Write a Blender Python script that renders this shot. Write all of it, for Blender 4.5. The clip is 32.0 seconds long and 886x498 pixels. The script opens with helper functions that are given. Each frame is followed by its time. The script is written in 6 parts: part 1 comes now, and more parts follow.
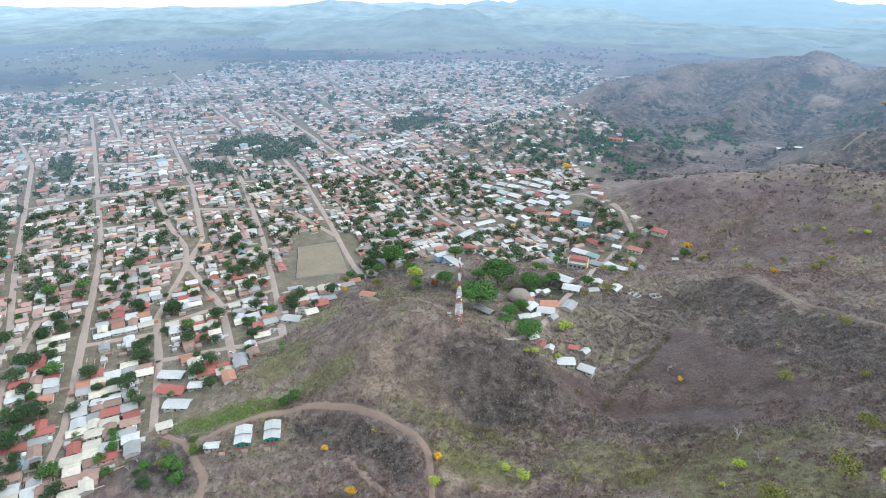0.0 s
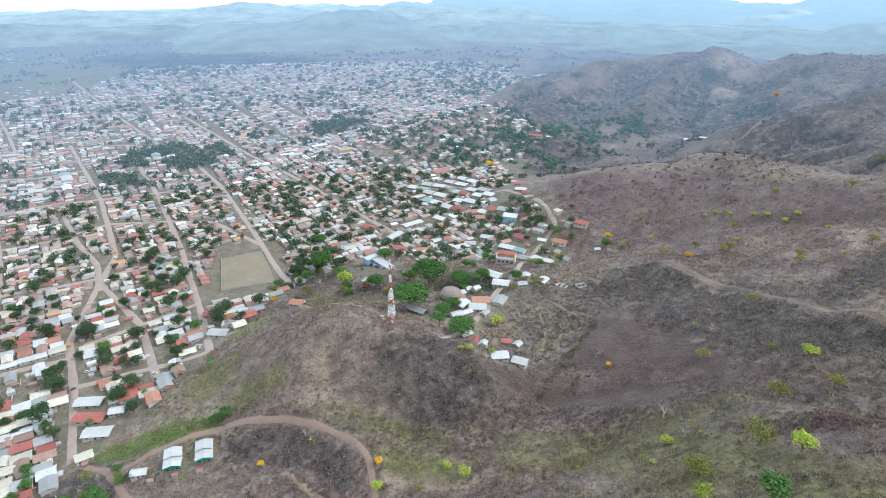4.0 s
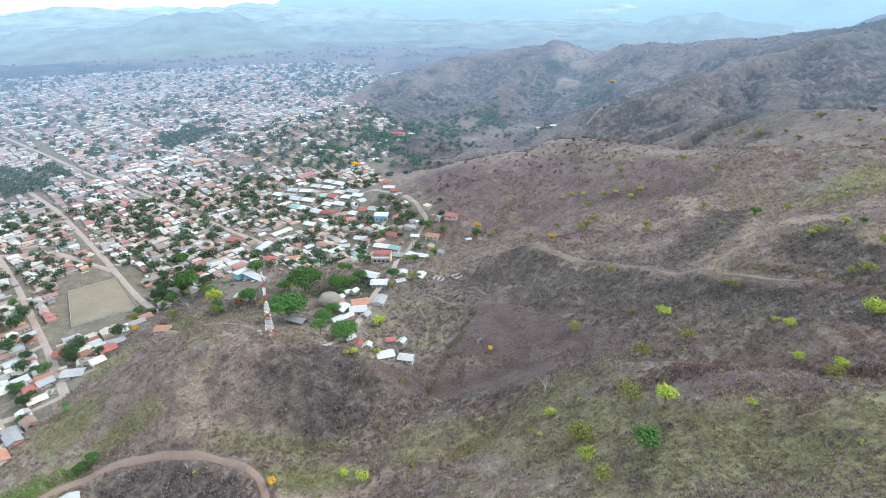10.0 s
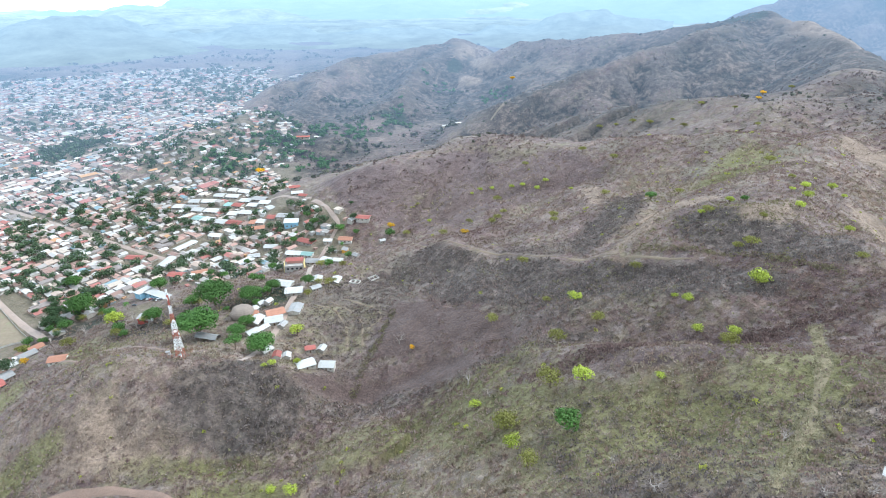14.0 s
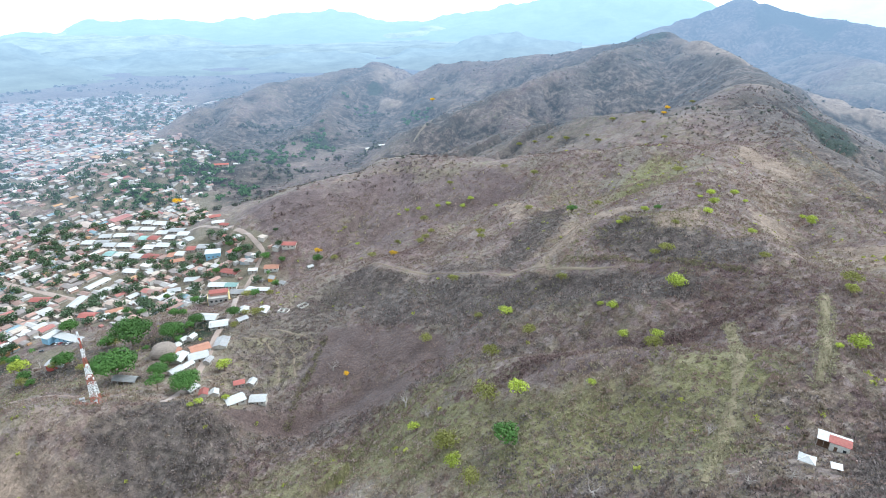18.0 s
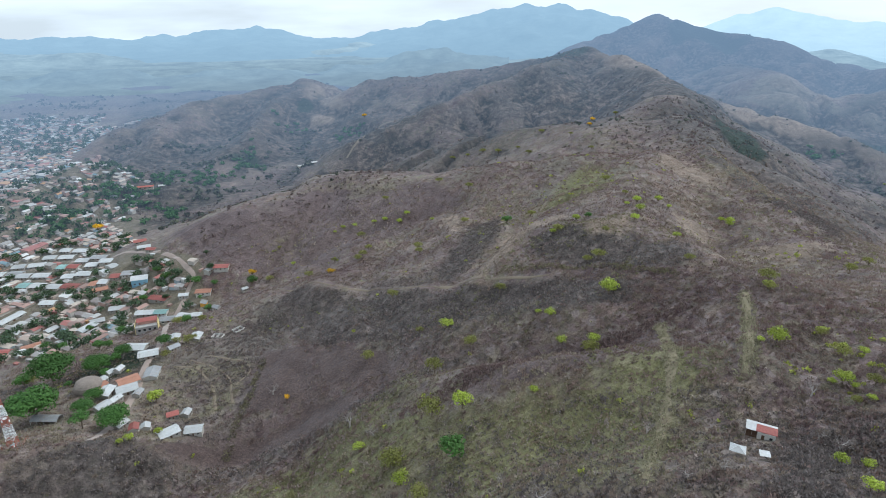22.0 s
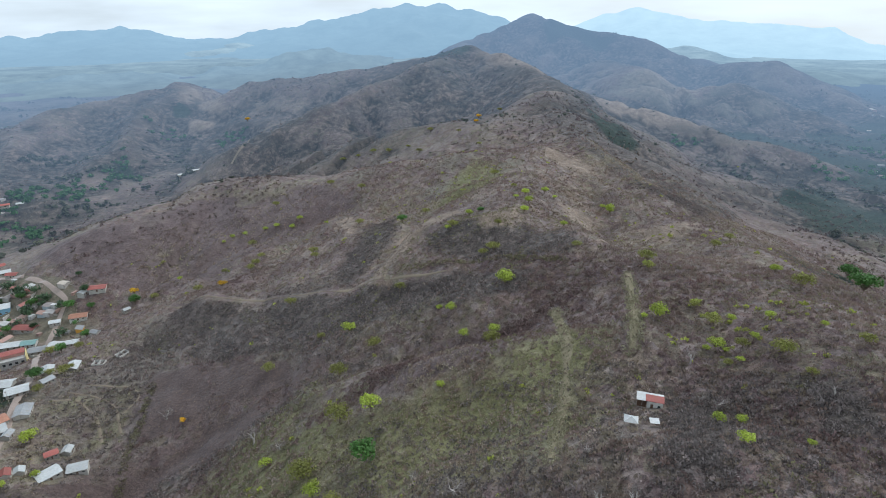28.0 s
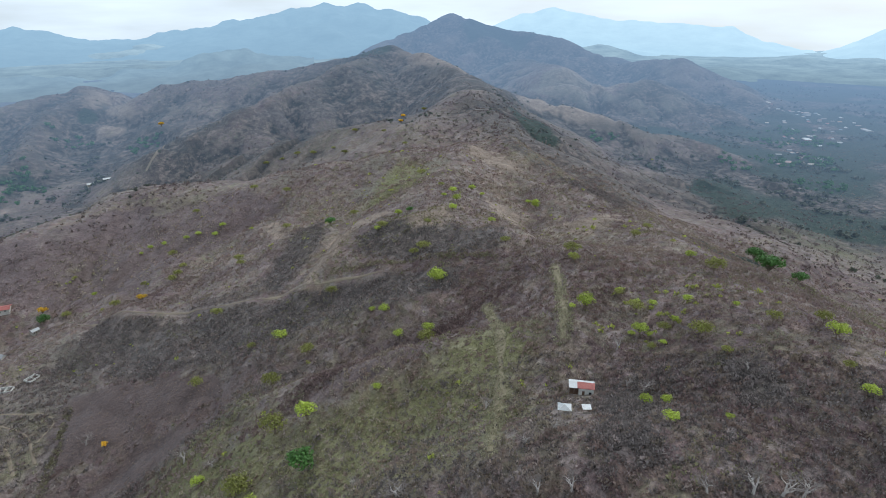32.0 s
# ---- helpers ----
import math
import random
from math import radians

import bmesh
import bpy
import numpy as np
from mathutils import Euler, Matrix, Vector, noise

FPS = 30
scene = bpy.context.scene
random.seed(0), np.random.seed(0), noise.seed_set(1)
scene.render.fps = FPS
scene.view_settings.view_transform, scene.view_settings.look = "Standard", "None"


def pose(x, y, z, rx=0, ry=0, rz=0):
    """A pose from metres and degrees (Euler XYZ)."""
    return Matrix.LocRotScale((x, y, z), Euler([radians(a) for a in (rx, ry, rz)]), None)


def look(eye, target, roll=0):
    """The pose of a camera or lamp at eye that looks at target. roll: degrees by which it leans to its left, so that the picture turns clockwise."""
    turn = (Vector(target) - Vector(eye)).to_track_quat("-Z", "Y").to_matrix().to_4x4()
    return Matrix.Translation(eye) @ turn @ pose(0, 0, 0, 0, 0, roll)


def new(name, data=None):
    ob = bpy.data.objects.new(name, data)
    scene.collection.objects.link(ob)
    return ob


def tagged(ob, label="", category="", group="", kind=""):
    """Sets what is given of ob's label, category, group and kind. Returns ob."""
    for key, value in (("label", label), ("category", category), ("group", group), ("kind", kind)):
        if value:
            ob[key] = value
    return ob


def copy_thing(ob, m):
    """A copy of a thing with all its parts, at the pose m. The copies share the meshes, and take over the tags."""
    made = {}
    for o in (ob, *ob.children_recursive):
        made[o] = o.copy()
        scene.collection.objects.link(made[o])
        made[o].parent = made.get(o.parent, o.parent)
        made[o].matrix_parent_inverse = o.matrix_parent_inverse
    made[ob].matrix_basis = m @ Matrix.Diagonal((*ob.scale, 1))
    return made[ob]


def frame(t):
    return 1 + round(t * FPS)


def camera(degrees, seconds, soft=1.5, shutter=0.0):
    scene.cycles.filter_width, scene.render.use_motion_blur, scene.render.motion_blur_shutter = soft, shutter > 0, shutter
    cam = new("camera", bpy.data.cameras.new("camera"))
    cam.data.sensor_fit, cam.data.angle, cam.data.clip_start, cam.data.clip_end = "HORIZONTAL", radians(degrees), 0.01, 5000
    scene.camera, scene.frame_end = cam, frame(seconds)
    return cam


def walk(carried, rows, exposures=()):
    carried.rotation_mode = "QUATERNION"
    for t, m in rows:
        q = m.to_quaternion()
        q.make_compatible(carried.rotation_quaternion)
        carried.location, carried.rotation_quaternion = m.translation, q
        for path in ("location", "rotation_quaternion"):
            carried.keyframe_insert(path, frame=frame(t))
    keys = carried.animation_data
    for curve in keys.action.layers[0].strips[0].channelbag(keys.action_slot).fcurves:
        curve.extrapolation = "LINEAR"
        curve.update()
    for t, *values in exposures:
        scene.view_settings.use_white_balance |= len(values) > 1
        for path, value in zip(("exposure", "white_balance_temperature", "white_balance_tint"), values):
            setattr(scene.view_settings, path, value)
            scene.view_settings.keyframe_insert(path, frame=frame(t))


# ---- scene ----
# ---------------------------------------------------------------- camera: it hovers and turns
cam = camera(73.3, 32.0, 0.9)
EYE = (0.0, 0.0, 300.0)
# seconds, turn to the left of +y, tilt, lean (degrees)
PATH = [
    (0, 29.90, -25.61, 0.12), (1, 28.08, -25.51, 0.12), (2, 26.43, -25.50, 0.13), (3, 24.29, -25.50, 0.16),
    (3.5, 23.42, -25.51, 0.17), (5.5, 18.73, -25.52, 0.10), (6, 17.74, -25.53, 0.08), (7, 15.74, -25.55, 0.09),
    (8, 13.69, -25.54, 0.04), (9, 11.25, -25.55, -0.04), (10, 9.07, -25.57, -0.05), (11, 6.65, -25.58, -0.07),
    (12, 4.51, -25.59, -0.06), (13, 2.09, -25.60, -0.08), (14, 0.00, -25.60, -0.11), (15, -2.41, -25.44, -0.11),
    (15.5, -3.30, -25.22, -0.06), (17.5, -6.72, -23.91, -0.14), (18, -7.46, -23.62, -0.15), (19, -8.92, -23.13, -0.14),
    (20, -10.40, -22.75, -0.11), (21, -12.22, -22.38, -0.11), (22, -13.92, -22.27, -0.11), (23, -15.74, -22.28, -0.07),
    (24, -17.82, -22.27, -0.04), (25, -19.59, -22.28, -0.09), (25.5, -20.40, -22.26, -0.07), (27.5, -23.66, -22.29, 0.02),
    (28, -24.56, -22.31, 0.04), (29, -26.28, -22.29, 0.07), (30, -28.28, -22.29, 0.16), (31, -29.94, -22.30, 0.12),
    (32, -31.76, -22.31, 0.17),
]


def aim(yaw, tilt):
    y, p = radians(yaw), radians(tilt)
    return (EYE[0] - math.sin(y) * math.cos(p) * 100, EYE[1] + math.cos(y) * math.cos(p) * 100, EYE[2] + math.sin(p) * 100)


walk(cam, [(t, look(EYE, aim(yaw, tilt), lean)) for t, yaw, tilt, lean in PATH],
     exposures=[(0, 0.78, 5740, 6), (6, 0.88, 5740, 6), (9, 0.97, 5740, 6), (13, 1.14, 5740, 6), (15.5, 1.2, 5740, 6), (18, 1.13, 5740, 6), (19, 0.92, 5740, 6), (20.5, 0.56, 5740, 6), (22, 0.36, 5740, 6), (25, 0.3, 5740, 6), (32, 0.28, 5740, 6)])

# ---------------------------------------------------------------- light: high thin overcast
SUN_EL, SUN_AZ = radians(48), radians(75)
world = bpy.data.worlds.new("sky")
scene.world = world
world.use_nodes = True
wn = world.node_tree
wn.nodes.clear()
sky = wn.nodes.new("ShaderNodeTexSky")
sky.sky_type, sky.sun_disc = "NISHITA", False
sky.sun_elevation, sky.sun_rotation = SUN_EL, SUN_AZ
sky.air_density, sky.dust_density, sky.ozone_density = 1.0, 1.5, 1.0
half = wn.nodes.new("ShaderNodeVectorMath")  # the clear sky behind the cloud veil
half.operation = "SCALE"
half.inputs["Scale"].default_value = 0.10
wn.links.new(sky.outputs[0], half.inputs[0])
where = wn.nodes.new("ShaderNodeTexCoord")
flat = wn.nodes.new("ShaderNodeMapping")
flat.inputs["Scale"].default_value = (1.5, 1.5, 9.0)
wn.links.new(where.outputs["Generated"], flat.inputs["Vector"])
cloud = wn.nodes.new("ShaderNodeTexNoise")
cloud.inputs["Scale"].default_value, cloud.inputs["Detail"].default_value = 2.0, 6.0
wn.links.new(flat.outputs[0], cloud.inputs["Vector"])
veil = wn.nodes.new("ShaderNodeMapRange")
veil.inputs["From Min"].default_value, veil.inputs["From Max"].default_value = 0.35, 0.65
veil.inputs["To Min"].default_value, veil.inputs["To Max"].default_value = 0.62, 0.97
wn.links.new(cloud.outputs["Fac"], veil.inputs["Value"])
blend = wn.nodes.new("ShaderNodeMix")
blend.data_type = "RGBA"
wn.links.new(veil.outputs[0], blend.inputs[0])
wn.links.new(half.outputs[0], blend.inputs[6])
blend.inputs[7].default_value = (0.84, 0.89, 0.92, 1)
bg = wn.nodes.new("ShaderNodeBackground")
bg.inputs["Strength"].default_value = 1.0
wout = wn.nodes.new("ShaderNodeOutputWorld")
wn.links.new(blend.outputs[2], bg.inputs["Color"])
wn.links.new(bg.outputs[0], wout.inputs["Surface"])
sun = new("sun", bpy.data.lights.new("sun", "SUN"))
sun.data.energy, sun.data.angle, sun.data.color = 1.5, radians(13), (1.0, 0.95, 0.88)
sun.matrix_world = look((math.sin(SUN_AZ) * 500, math.cos(SUN_AZ) * 500, 300 + 555), (0, 0, 300))

# ---------------------------------------------------------------- shape of the land
LATTICE = np.random.RandomState(7).rand(256, 256)


def vnoise(x, y, size, seed=0):
    """Smooth value noise from 0 to 1."""
    u, v = np.asarray(x, float) / size + 37.3 * seed + 1000, np.asarray(y, float) / size + 91.7 * seed + 1000
    i, j = np.floor(u).astype(int), np.floor(v).astype(int)
    a, b = u - i, v - j
    a, b = a * a * (3 - 2 * a), b * b * (3 - 2 * b)
    g = lambda p, q: LATTICE[p % 256, q % 256]
    return (g(i, j) * (1 - a) + g(i + 1, j) * a) * (1 - b) + (g(i, j + 1) * (1 - a) + g(i + 1, j + 1) * a) * b


def fbm(x, y, size, seed=0, octaves=4):
    total, weight = 0.0, 1.0
    for k in range(octaves):
        total = total + weight * (vnoise(x, y, size / 2**k, seed + 3 * k) - 0.5)
        weight *= 0.5
    return total


# ridge lines: flank slope, roundness of the crest in metres, crest nodes (x, y, z)
RIDGES = [
    (0.50, 30, [(190, 10, 190), (205, 64, 192), (227, 106, 190), (253, 161, 183), (331, 259, 157), (352, 327, 150), (431, 551, 153), (539, 794, 174)]),
    (0.46, 32, [(227, 180, 179), (202, 345, 163), (339, 519, 161), (431, 551, 153)]),
    (0.62, 40, [(105, 40, 176), (120, 90, 183), (205, 80, 188)]),
    (0.52, 28, [(539, 794, 174), (605, 858, 168), (673, 993, 178), (684, 1164, 202), (668, 1318, 206)]),
    (0.38, 30, [(668, 1318, 206), (518, 1408, 174), (344, 1511, 145), (214, 1586, 122)]),
]
RIDGES += [
    (0.33, 18, [(31, 1741, 111), (-110, 1700, 94), (-223, 1635, 82), (-360, 1470, 48), (-430, 1330, 18)]),
    (0.34, 14, [(31, 1741, 111), (-20, 1560, 80), (-110, 1330, 38), (-150, 1200, 10)]),
    (0.36, 14, [(31, 1741, 111), (75, 1600, 66), (85, 1450, 36)]),
    (0.34, 14, [(-223, 1635, 82), (-285, 1400, 45), (-320, 1240, 12)]),
    # spurs running down to the village
    (0.36, 35, [(300, 560, 158), (160, 702, 109), (58, 778, 97), (-60, 735, 76), (-140, 690, 44)]),
]
RIDGES += [
    (0.42, 22, [(203, 345, 152), (154, 391, 116), (85, 421, 90), (20, 470, 80), (-30, 479, 60), (-64, 456, 44)]),
    (0.55, 18, [(170, 160, 180), (115, 210, 150), (53, 236, 110), (-37, 250, 74), (-98, 238, 56), (-151, 218, 50), (-205, 190, 34), (-240, 165, 22)]),
    # hill of the radio mast
    (0.62, 14, [(-92, 306, 68), (-123, 306, 78), (-166, 308, 82.5), (-206, 301, 85), (-240, 302, 63)]),
    (0.25, 60, [(-235, 1060, 22), (-363, 1091, 46), (-440, 960, 36)]),
    (0.27, 60, [(-40, 470, 52), (-110, 400, 60), (-130, 330, 64)]),
]
RIDGES += [
    (0.20, 60, [(560, 690, 95), (700, 640, 62), (860, 600, 36), (1010, 560, 14)]),
    (0.22, 50, [(420, 400, 112), (560, 400, 72), (700, 410, 44), (830, 400, 16)]),
    (0.20, 50, [(790, 960, 78), (900, 860, 50), (1010, 760, 22)]),
    # hills across the valley beyond the spine
    (0.34, 40, [(690, 1250, 190), (847, 1177, 113), (909, 1065, 106), (966, 942, 83), (1074, 732, 42)]),
    (0.45, 45, [(1086, 2140, 173), (1397, 2193, 275), (1525, 1981, 211), (1644, 1817, 190), (1774, 1761, 132), (1994, 1668, 91)]),
]
RIDGES += [
    (0.42, 30, [(1640, 1800, 150), (1748, 1644, 104), (1832, 1391, 136), (1818, 1238, 78), (1762, 946, 7)]),
    (0.42, 50, [(1400, 1700, 130), (1292, 1393, 122), (1352, 1263, 86), (1461, 1214, 100), (1518, 1057, 51)]),
    (0.40, 50, [(668, 1318, 206), (800, 1750, 140), (1086, 2140, 173)]),
    # wooded spur of the high knob and brown spur of the spine, both running down to the valley of the track
    (0.45, 20, [(668, 1318, 206), (493, 1192, 184), (417, 1168, 168), (332, 1143, 144), (251, 1122, 120), (184, 1105, 96), (118, 1084, 74)]),
]
RIDGES += [
    (0.42, 22, [(520, 770, 172), (402, 703, 159), (379, 761, 149), (331, 837, 130), (280, 887, 110), (227, 923, 88), (167, 945, 67), (120, 942, 56)]),
]
# folds of the slopes: depth (below 0: a rib), half width, line in plan
CREASES = [
    (-5, 11, [(164, 386), (185, 352), (205, 345), (225, 352), (245, 375), (280, 385)]),
    (6, 12, [(150, 345), (172, 318), (200, 305), (228, 315)]),
    (5, 9, [(-226, 198), (-193, 209), (-166, 207), (-142, 196)]),
    (-3, 8, [(-244, 223), (-195, 235), (-156, 229), (-124, 208)]),
    (-6, 13, [(173, 410), (158, 399), (137, 372), (122, 361), (111, 355)]),
    (9, 12, [(208, 455), (180, 445), (151, 414), (129, 401), (108, 380), (95, 378)]),
    (-6, 22, [(212, 540), (178, 547), (150, 537), (120, 475), (102, 430)]),
]
CREASES += [
    (6, 16, [(135, 600), (115, 568), (92, 543), (61, 507), (38, 473)]),
    (-4, 14, [(108, 613), (89, 603), (63, 581), (38, 555), (8, 480)]),
    (7, 15, [(175, 577), (130, 603), (90, 614), (60, 621), (29, 614), (-9, 612), (-39, 579)]),
    (-9, 30, [(-158, 983), (-131, 1047), (-85, 1049)]),
    (9, 18, [(-413, 1693), (-320, 1374), (-282, 1261)]),
    (9, 18, [(-185, 1522), (-146, 1393), (-101, 1269)]),
    (-10, 24, [(-20, 1673), (-68, 1516), (-93, 1388), (-102, 1288)]),
    (11, 18, [(24, 1571), (-5, 1474), (-30, 1363), (-59, 1270)]),
]
CREASES += [
    (9, 16, [(-280, 1560), (-251, 1458), (-213, 1334)]),
    (-8, 22, [(-330, 1560), (-294, 1448), (-255, 1322)]),
    (8, 14, [(54, 292), (71, 278), (87, 268), (117, 244), (150, 233)]),
    (-4, 9, [(37, 277), (58, 256), (73, 242), (98, 217), (124, 210), (149, 216)]),
    (-5, 10, [(51, 313), (78, 306), (109, 301), (137, 273), (167, 256)]),
    (6, 12, [(54, 369), (83, 352), (109, 333), (135, 311), (165, 285)]),
    (8, 13, [(296, 353), (270, 310), (235, 255), (225, 224)]),
    (-6, 14, [(374, 493), (360, 429), (336, 358), (331, 328)]),
]
CREASES += [
    (7, 14, [(389, 495), (369, 412), (351, 338), (361, 320)]),
    (8, 15, [(487, 665), (473, 576), (472, 505), (472, 453)]),
    (-6, 15, [(480, 690), (432, 560), (410, 470), (390, 400)]),
    (8, 15, [(540, 760), (560, 660), (560, 560), (570, 480)]),
    (7, 14, [(400, 690), (340, 680), (290, 640), (242, 593)]),
    (6, 14, [(308, 483), (252, 457), (222, 463), (200, 475)]),
    (6, 12, [(-80, 289), (-63, 304), (-40, 309), (-11, 316), (17, 301)]),
    (-5, 22, [(-81, 401), (-54, 405), (-54, 369), (-72, 343)]),
]
CREASES += [
    (5, 10, [(-90, 304), (-72, 298), (-54, 300), (-36, 295)]),
    (5, 10, [(-137, 295), (-132, 277), (-128, 259), (-123, 245)]),
    (5, 10, [(-196, 276), (-194, 259), (-197, 245)]),
    (-4, 12, [(-172, 282), (-170, 267), (-171, 252)]),
    (6, 12, [(-21, 503), (-1, 438), (7, 383), (9, 352)]),
    (6, 12, [(44, 420), (50, 362), (50, 339)]),
    (5, 12, [(-52, 500), (-34, 443), (-28, 400)]),
    (12, 24, [(420, 1180), (330, 1230), (250, 1250), (180, 1240)]),
    (10, 20, [(470, 1140), (440, 1060), (400, 1000)]),
    (10, 20, [(350, 1110), (330, 1040), (300, 990)]),
]


def fold_depth(x, y):
    """How far the folds lower the land."""
    out = np.zeros(x.shape)
    for depth, w, nodes in CREASES:
        nx, ny = [n[0] for n in nodes], [n[1] for n in nodes]
        near = (x > min(nx) - 2.5 * w) & (x < max(nx) + 2.5 * w) & (y > min(ny) - 2.5 * w) & (y < max(ny) + 2.5 * w)
        if not near.any():
            continue
        px, py = x[near], y[near]
        best, along, run = np.full(px.shape, 1e9), np.zeros(px.shape), 0.0
        total = sum(math.hypot(b[0] - a[0], b[1] - a[1]) for a, b in zip(nodes, nodes[1:]))
        for (x0, y0), (x1, y1) in zip(nodes, nodes[1:]):
            dx, dy = x1 - x0, y1 - y0
            f = np.clip(((px - x0) * dx + (py - y0) * dy) / (dx * dx + dy * dy), 0, 1)
            d = np.hypot(px - x0 - f * dx, py - y0 - f * dy)
            along = np.where(d < best, (run + f * math.hypot(dx, dy)) / total, along)
            best = np.minimum(d, best)
            run += math.hypot(dx, dy)
        out[near] += depth * np.exp(-np.abs(best / w) ** 1.5) * (0.35 + 0.65 * np.sin(np.pi * along))
    return out


def height(x, y):
    """Height of the land at x, y (arrays)."""
    x, y = np.asarray(x, float), np.asarray(y, float)
    wx, wy = x + 22 * fbm(x, y, 120, 1, 3), y + 22 * fbm(x, y, 120, 2, 3)
    soft = 5.0
    deep = 7.5 + 16.5 * np.clip((np.hypot(x, y) - 480) / 620, 0, 1)
    total = np.ones_like(x)
    for slope, round_, nodes in RIDGES:
        reach = (max(n[2] for n in nodes) + 25) / slope + round_
        xs, ys = [n[0] for n in nodes], [n[1] for n in nodes]
        near = (wx > min(xs) - reach) & (wx < max(xs) + reach) & (wy > min(ys) - reach) & (wy < max(ys) + reach)
        if not near.any():
            continue
        px, py = wx[near], wy[near]
        best, along, away, run = np.full_like(px, -1e9), np.zeros_like(px), np.zeros_like(px), 17.0 * nodes[0][0]
        for (x0, y0, z0), (x1, y1, z1) in zip(nodes, nodes[1:]):
            dx, dy = x1 - x0, y1 - y0
            f = np.clip(((px - x0) * dx + (py - y0) * dy) / (dx * dx + dy * dy), 0, 1)
            d = np.hypot(px - x0 - f * dx, py - y0 - f * dy)
            side = np.where((px - x0) * dy - (py - y0) * dx > 0, 500.0, 0.0)
            h = z0 + f * (z1 - z0) - slope * (np.sqrt(d * d + round_ * round_) - round_)
            up = h > best
            best, along, away = np.where(up, h, best), np.where(up, run + f * math.hypot(dx, dy) + side, along), np.where(up, d, away)
            run += math.hypot(dx, dy)
        # spurs and ravines running down the flanks
        notch = (1 - np.abs(2 * vnoise(along, 0 * px, 95, 4) - 1)) ** 1.5 + 0.5 * (1 - np.abs(2 * vnoise(along + 0.3 * away, away, 42, 9) - 1)) ** 2
        best = best - np.clip((away - 12) / 130, 0, 1) * deep[near] * notch
        total[near] += np.exp(np.clip(best, -200, 400) / soft)
    z = soft * np.log(total)
    hilly = np.clip((z - 6) / 30, 0, 1)
    far = np.clip((np.hypot(x, y) - 500) / 900, 0, 1)
    gully = 1 - np.abs(2 * vnoise(wx, wy, 150, 5) - 1)
    z = z - hilly * (4 + 7 * far) * gully**3 - hilly * (2.5 + 3 * far) * (1 - np.abs(2 * vnoise(wx, wy, 60, 6) - 1)) ** 3
    return z + hilly * (2.2 * fbm(x, y, 26, 8, 3) - fold_depth(wx * 0.3 + x * 0.7, wy * 0.3 + y * 0.7))


def ground_z(x, y):
    return float(height(np.array([x]), np.array([y]))[0])


def grid_mesh(name, xs, ys, zs):
    """A sheet from 2D arrays of places."""
    n, m = xs.shape
    me = bpy.data.meshes.new(name)
    me.vertices.add(n * m)
    me.vertices.foreach_set("co", np.stack([xs, ys, zs], -1).astype(np.float32).ravel())
    i, j = np.meshgrid(np.arange(n - 1), np.arange(m - 1), indexing="ij")
    a = (i * m + j).ravel()
    quads = np.stack([a, a + m, a + m + 1, a + 1], -1).astype(np.int32)
    me.loops.add(quads.size)
    me.loops.foreach_set("vertex_index", quads.ravel())
    me.polygons.add(len(quads))
    me.polygons.foreach_set("loop_start", np.arange(0, quads.size, 4, dtype=np.int32))
    me.polygons.foreach_set("use_smooth", np.ones(len(quads), bool))
    me.update()
    me.validate()
    return me

# ---------------------------------------------------------------- materials
def shader(name):
    m = bpy.data.materials.new(name)
    m.use_nodes = True
    nt = m.node_tree
    return m, nt, nt.nodes["Principled BSDF"]


def tex_noise(nt, size, detail=4.0, rough=0.6, vector=None, stretch=None):
    """Noise whose features are about size metres, in world places."""
    if vector is None:
        vector = nt.nodes.new("ShaderNodeNewGeometry").outputs["Position"]
    mp = nt.nodes.new("ShaderNodeMapping")
    k = stretch or (1, 1, 1)
    mp.inputs["Scale"].default_value = (k[0] / size, k[1] / size, k[2] / size)
    nt.links.new(vector, mp.inputs["Vector"])
    n = nt.nodes.new("ShaderNodeTexNoise")
    n.inputs["Scale"].default_value, n.inputs["Detail"].default_value, n.inputs["Roughness"].default_value = 1.0, detail, rough
    nt.links.new(mp.outputs[0], n.inputs["Vector"])
    return n.outputs["Fac"]


def ramp(nt, value, stops, constant=False):
    r = nt.nodes.new("ShaderNodeValToRGB")
    e = r.color_ramp.elements
    while len(e) < len(stops):
        e.new(0.5)
    for el, (p, c) in zip(e, stops):
        el.position, el.color = p, (*c, 1)
    if constant:
        r.color_ramp.interpolation = "CONSTANT"
    nt.links.new(value, r.inputs["Fac"])
    return r.outputs["Color"]


def mix(nt, fac, a, b, kind="MIX"):
    n = nt.nodes.new("ShaderNodeMix")
    n.data_type, n.blend_type = "RGBA", kind
    for sock, v in ((n.inputs[0], fac), (n.inputs[6], a), (n.inputs[7], b)):
        if isinstance(v, (int, float)):
            sock.default_value = v
        elif isinstance(v, tuple):
            sock.default_value = (*v, 1)
        else:
            nt.links.new(v, sock)
    return n.outputs[2]


def maths(nt, op, a, b=0.0, clamp=False):
    n = nt.nodes.new("ShaderNodeMath")
    n.operation, n.use_clamp = op, clamp
    for sock, v in zip(n.inputs, (a, b)):
        if isinstance(v, (int, float)):
            sock.default_value = v
        else:
            nt.links.new(v, sock)
    return n.outputs[0]


def bump(nt, bsdf, value, strength, distance):
    b = nt.nodes.new("ShaderNodeBump")
    b.inputs["Strength"].default_value, b.inputs["Distance"].default_value = strength, distance
    nt.links.new(value, b.inputs["Height"])
    nt.links.new(b.outputs[0], bsdf.inputs["Normal"])


def surface(name, a, b, size=2.0, rough=0.9, relief=0.03, metal=0.0, by=None, spread=0.25, stain=None, haze_sheen=0.0):
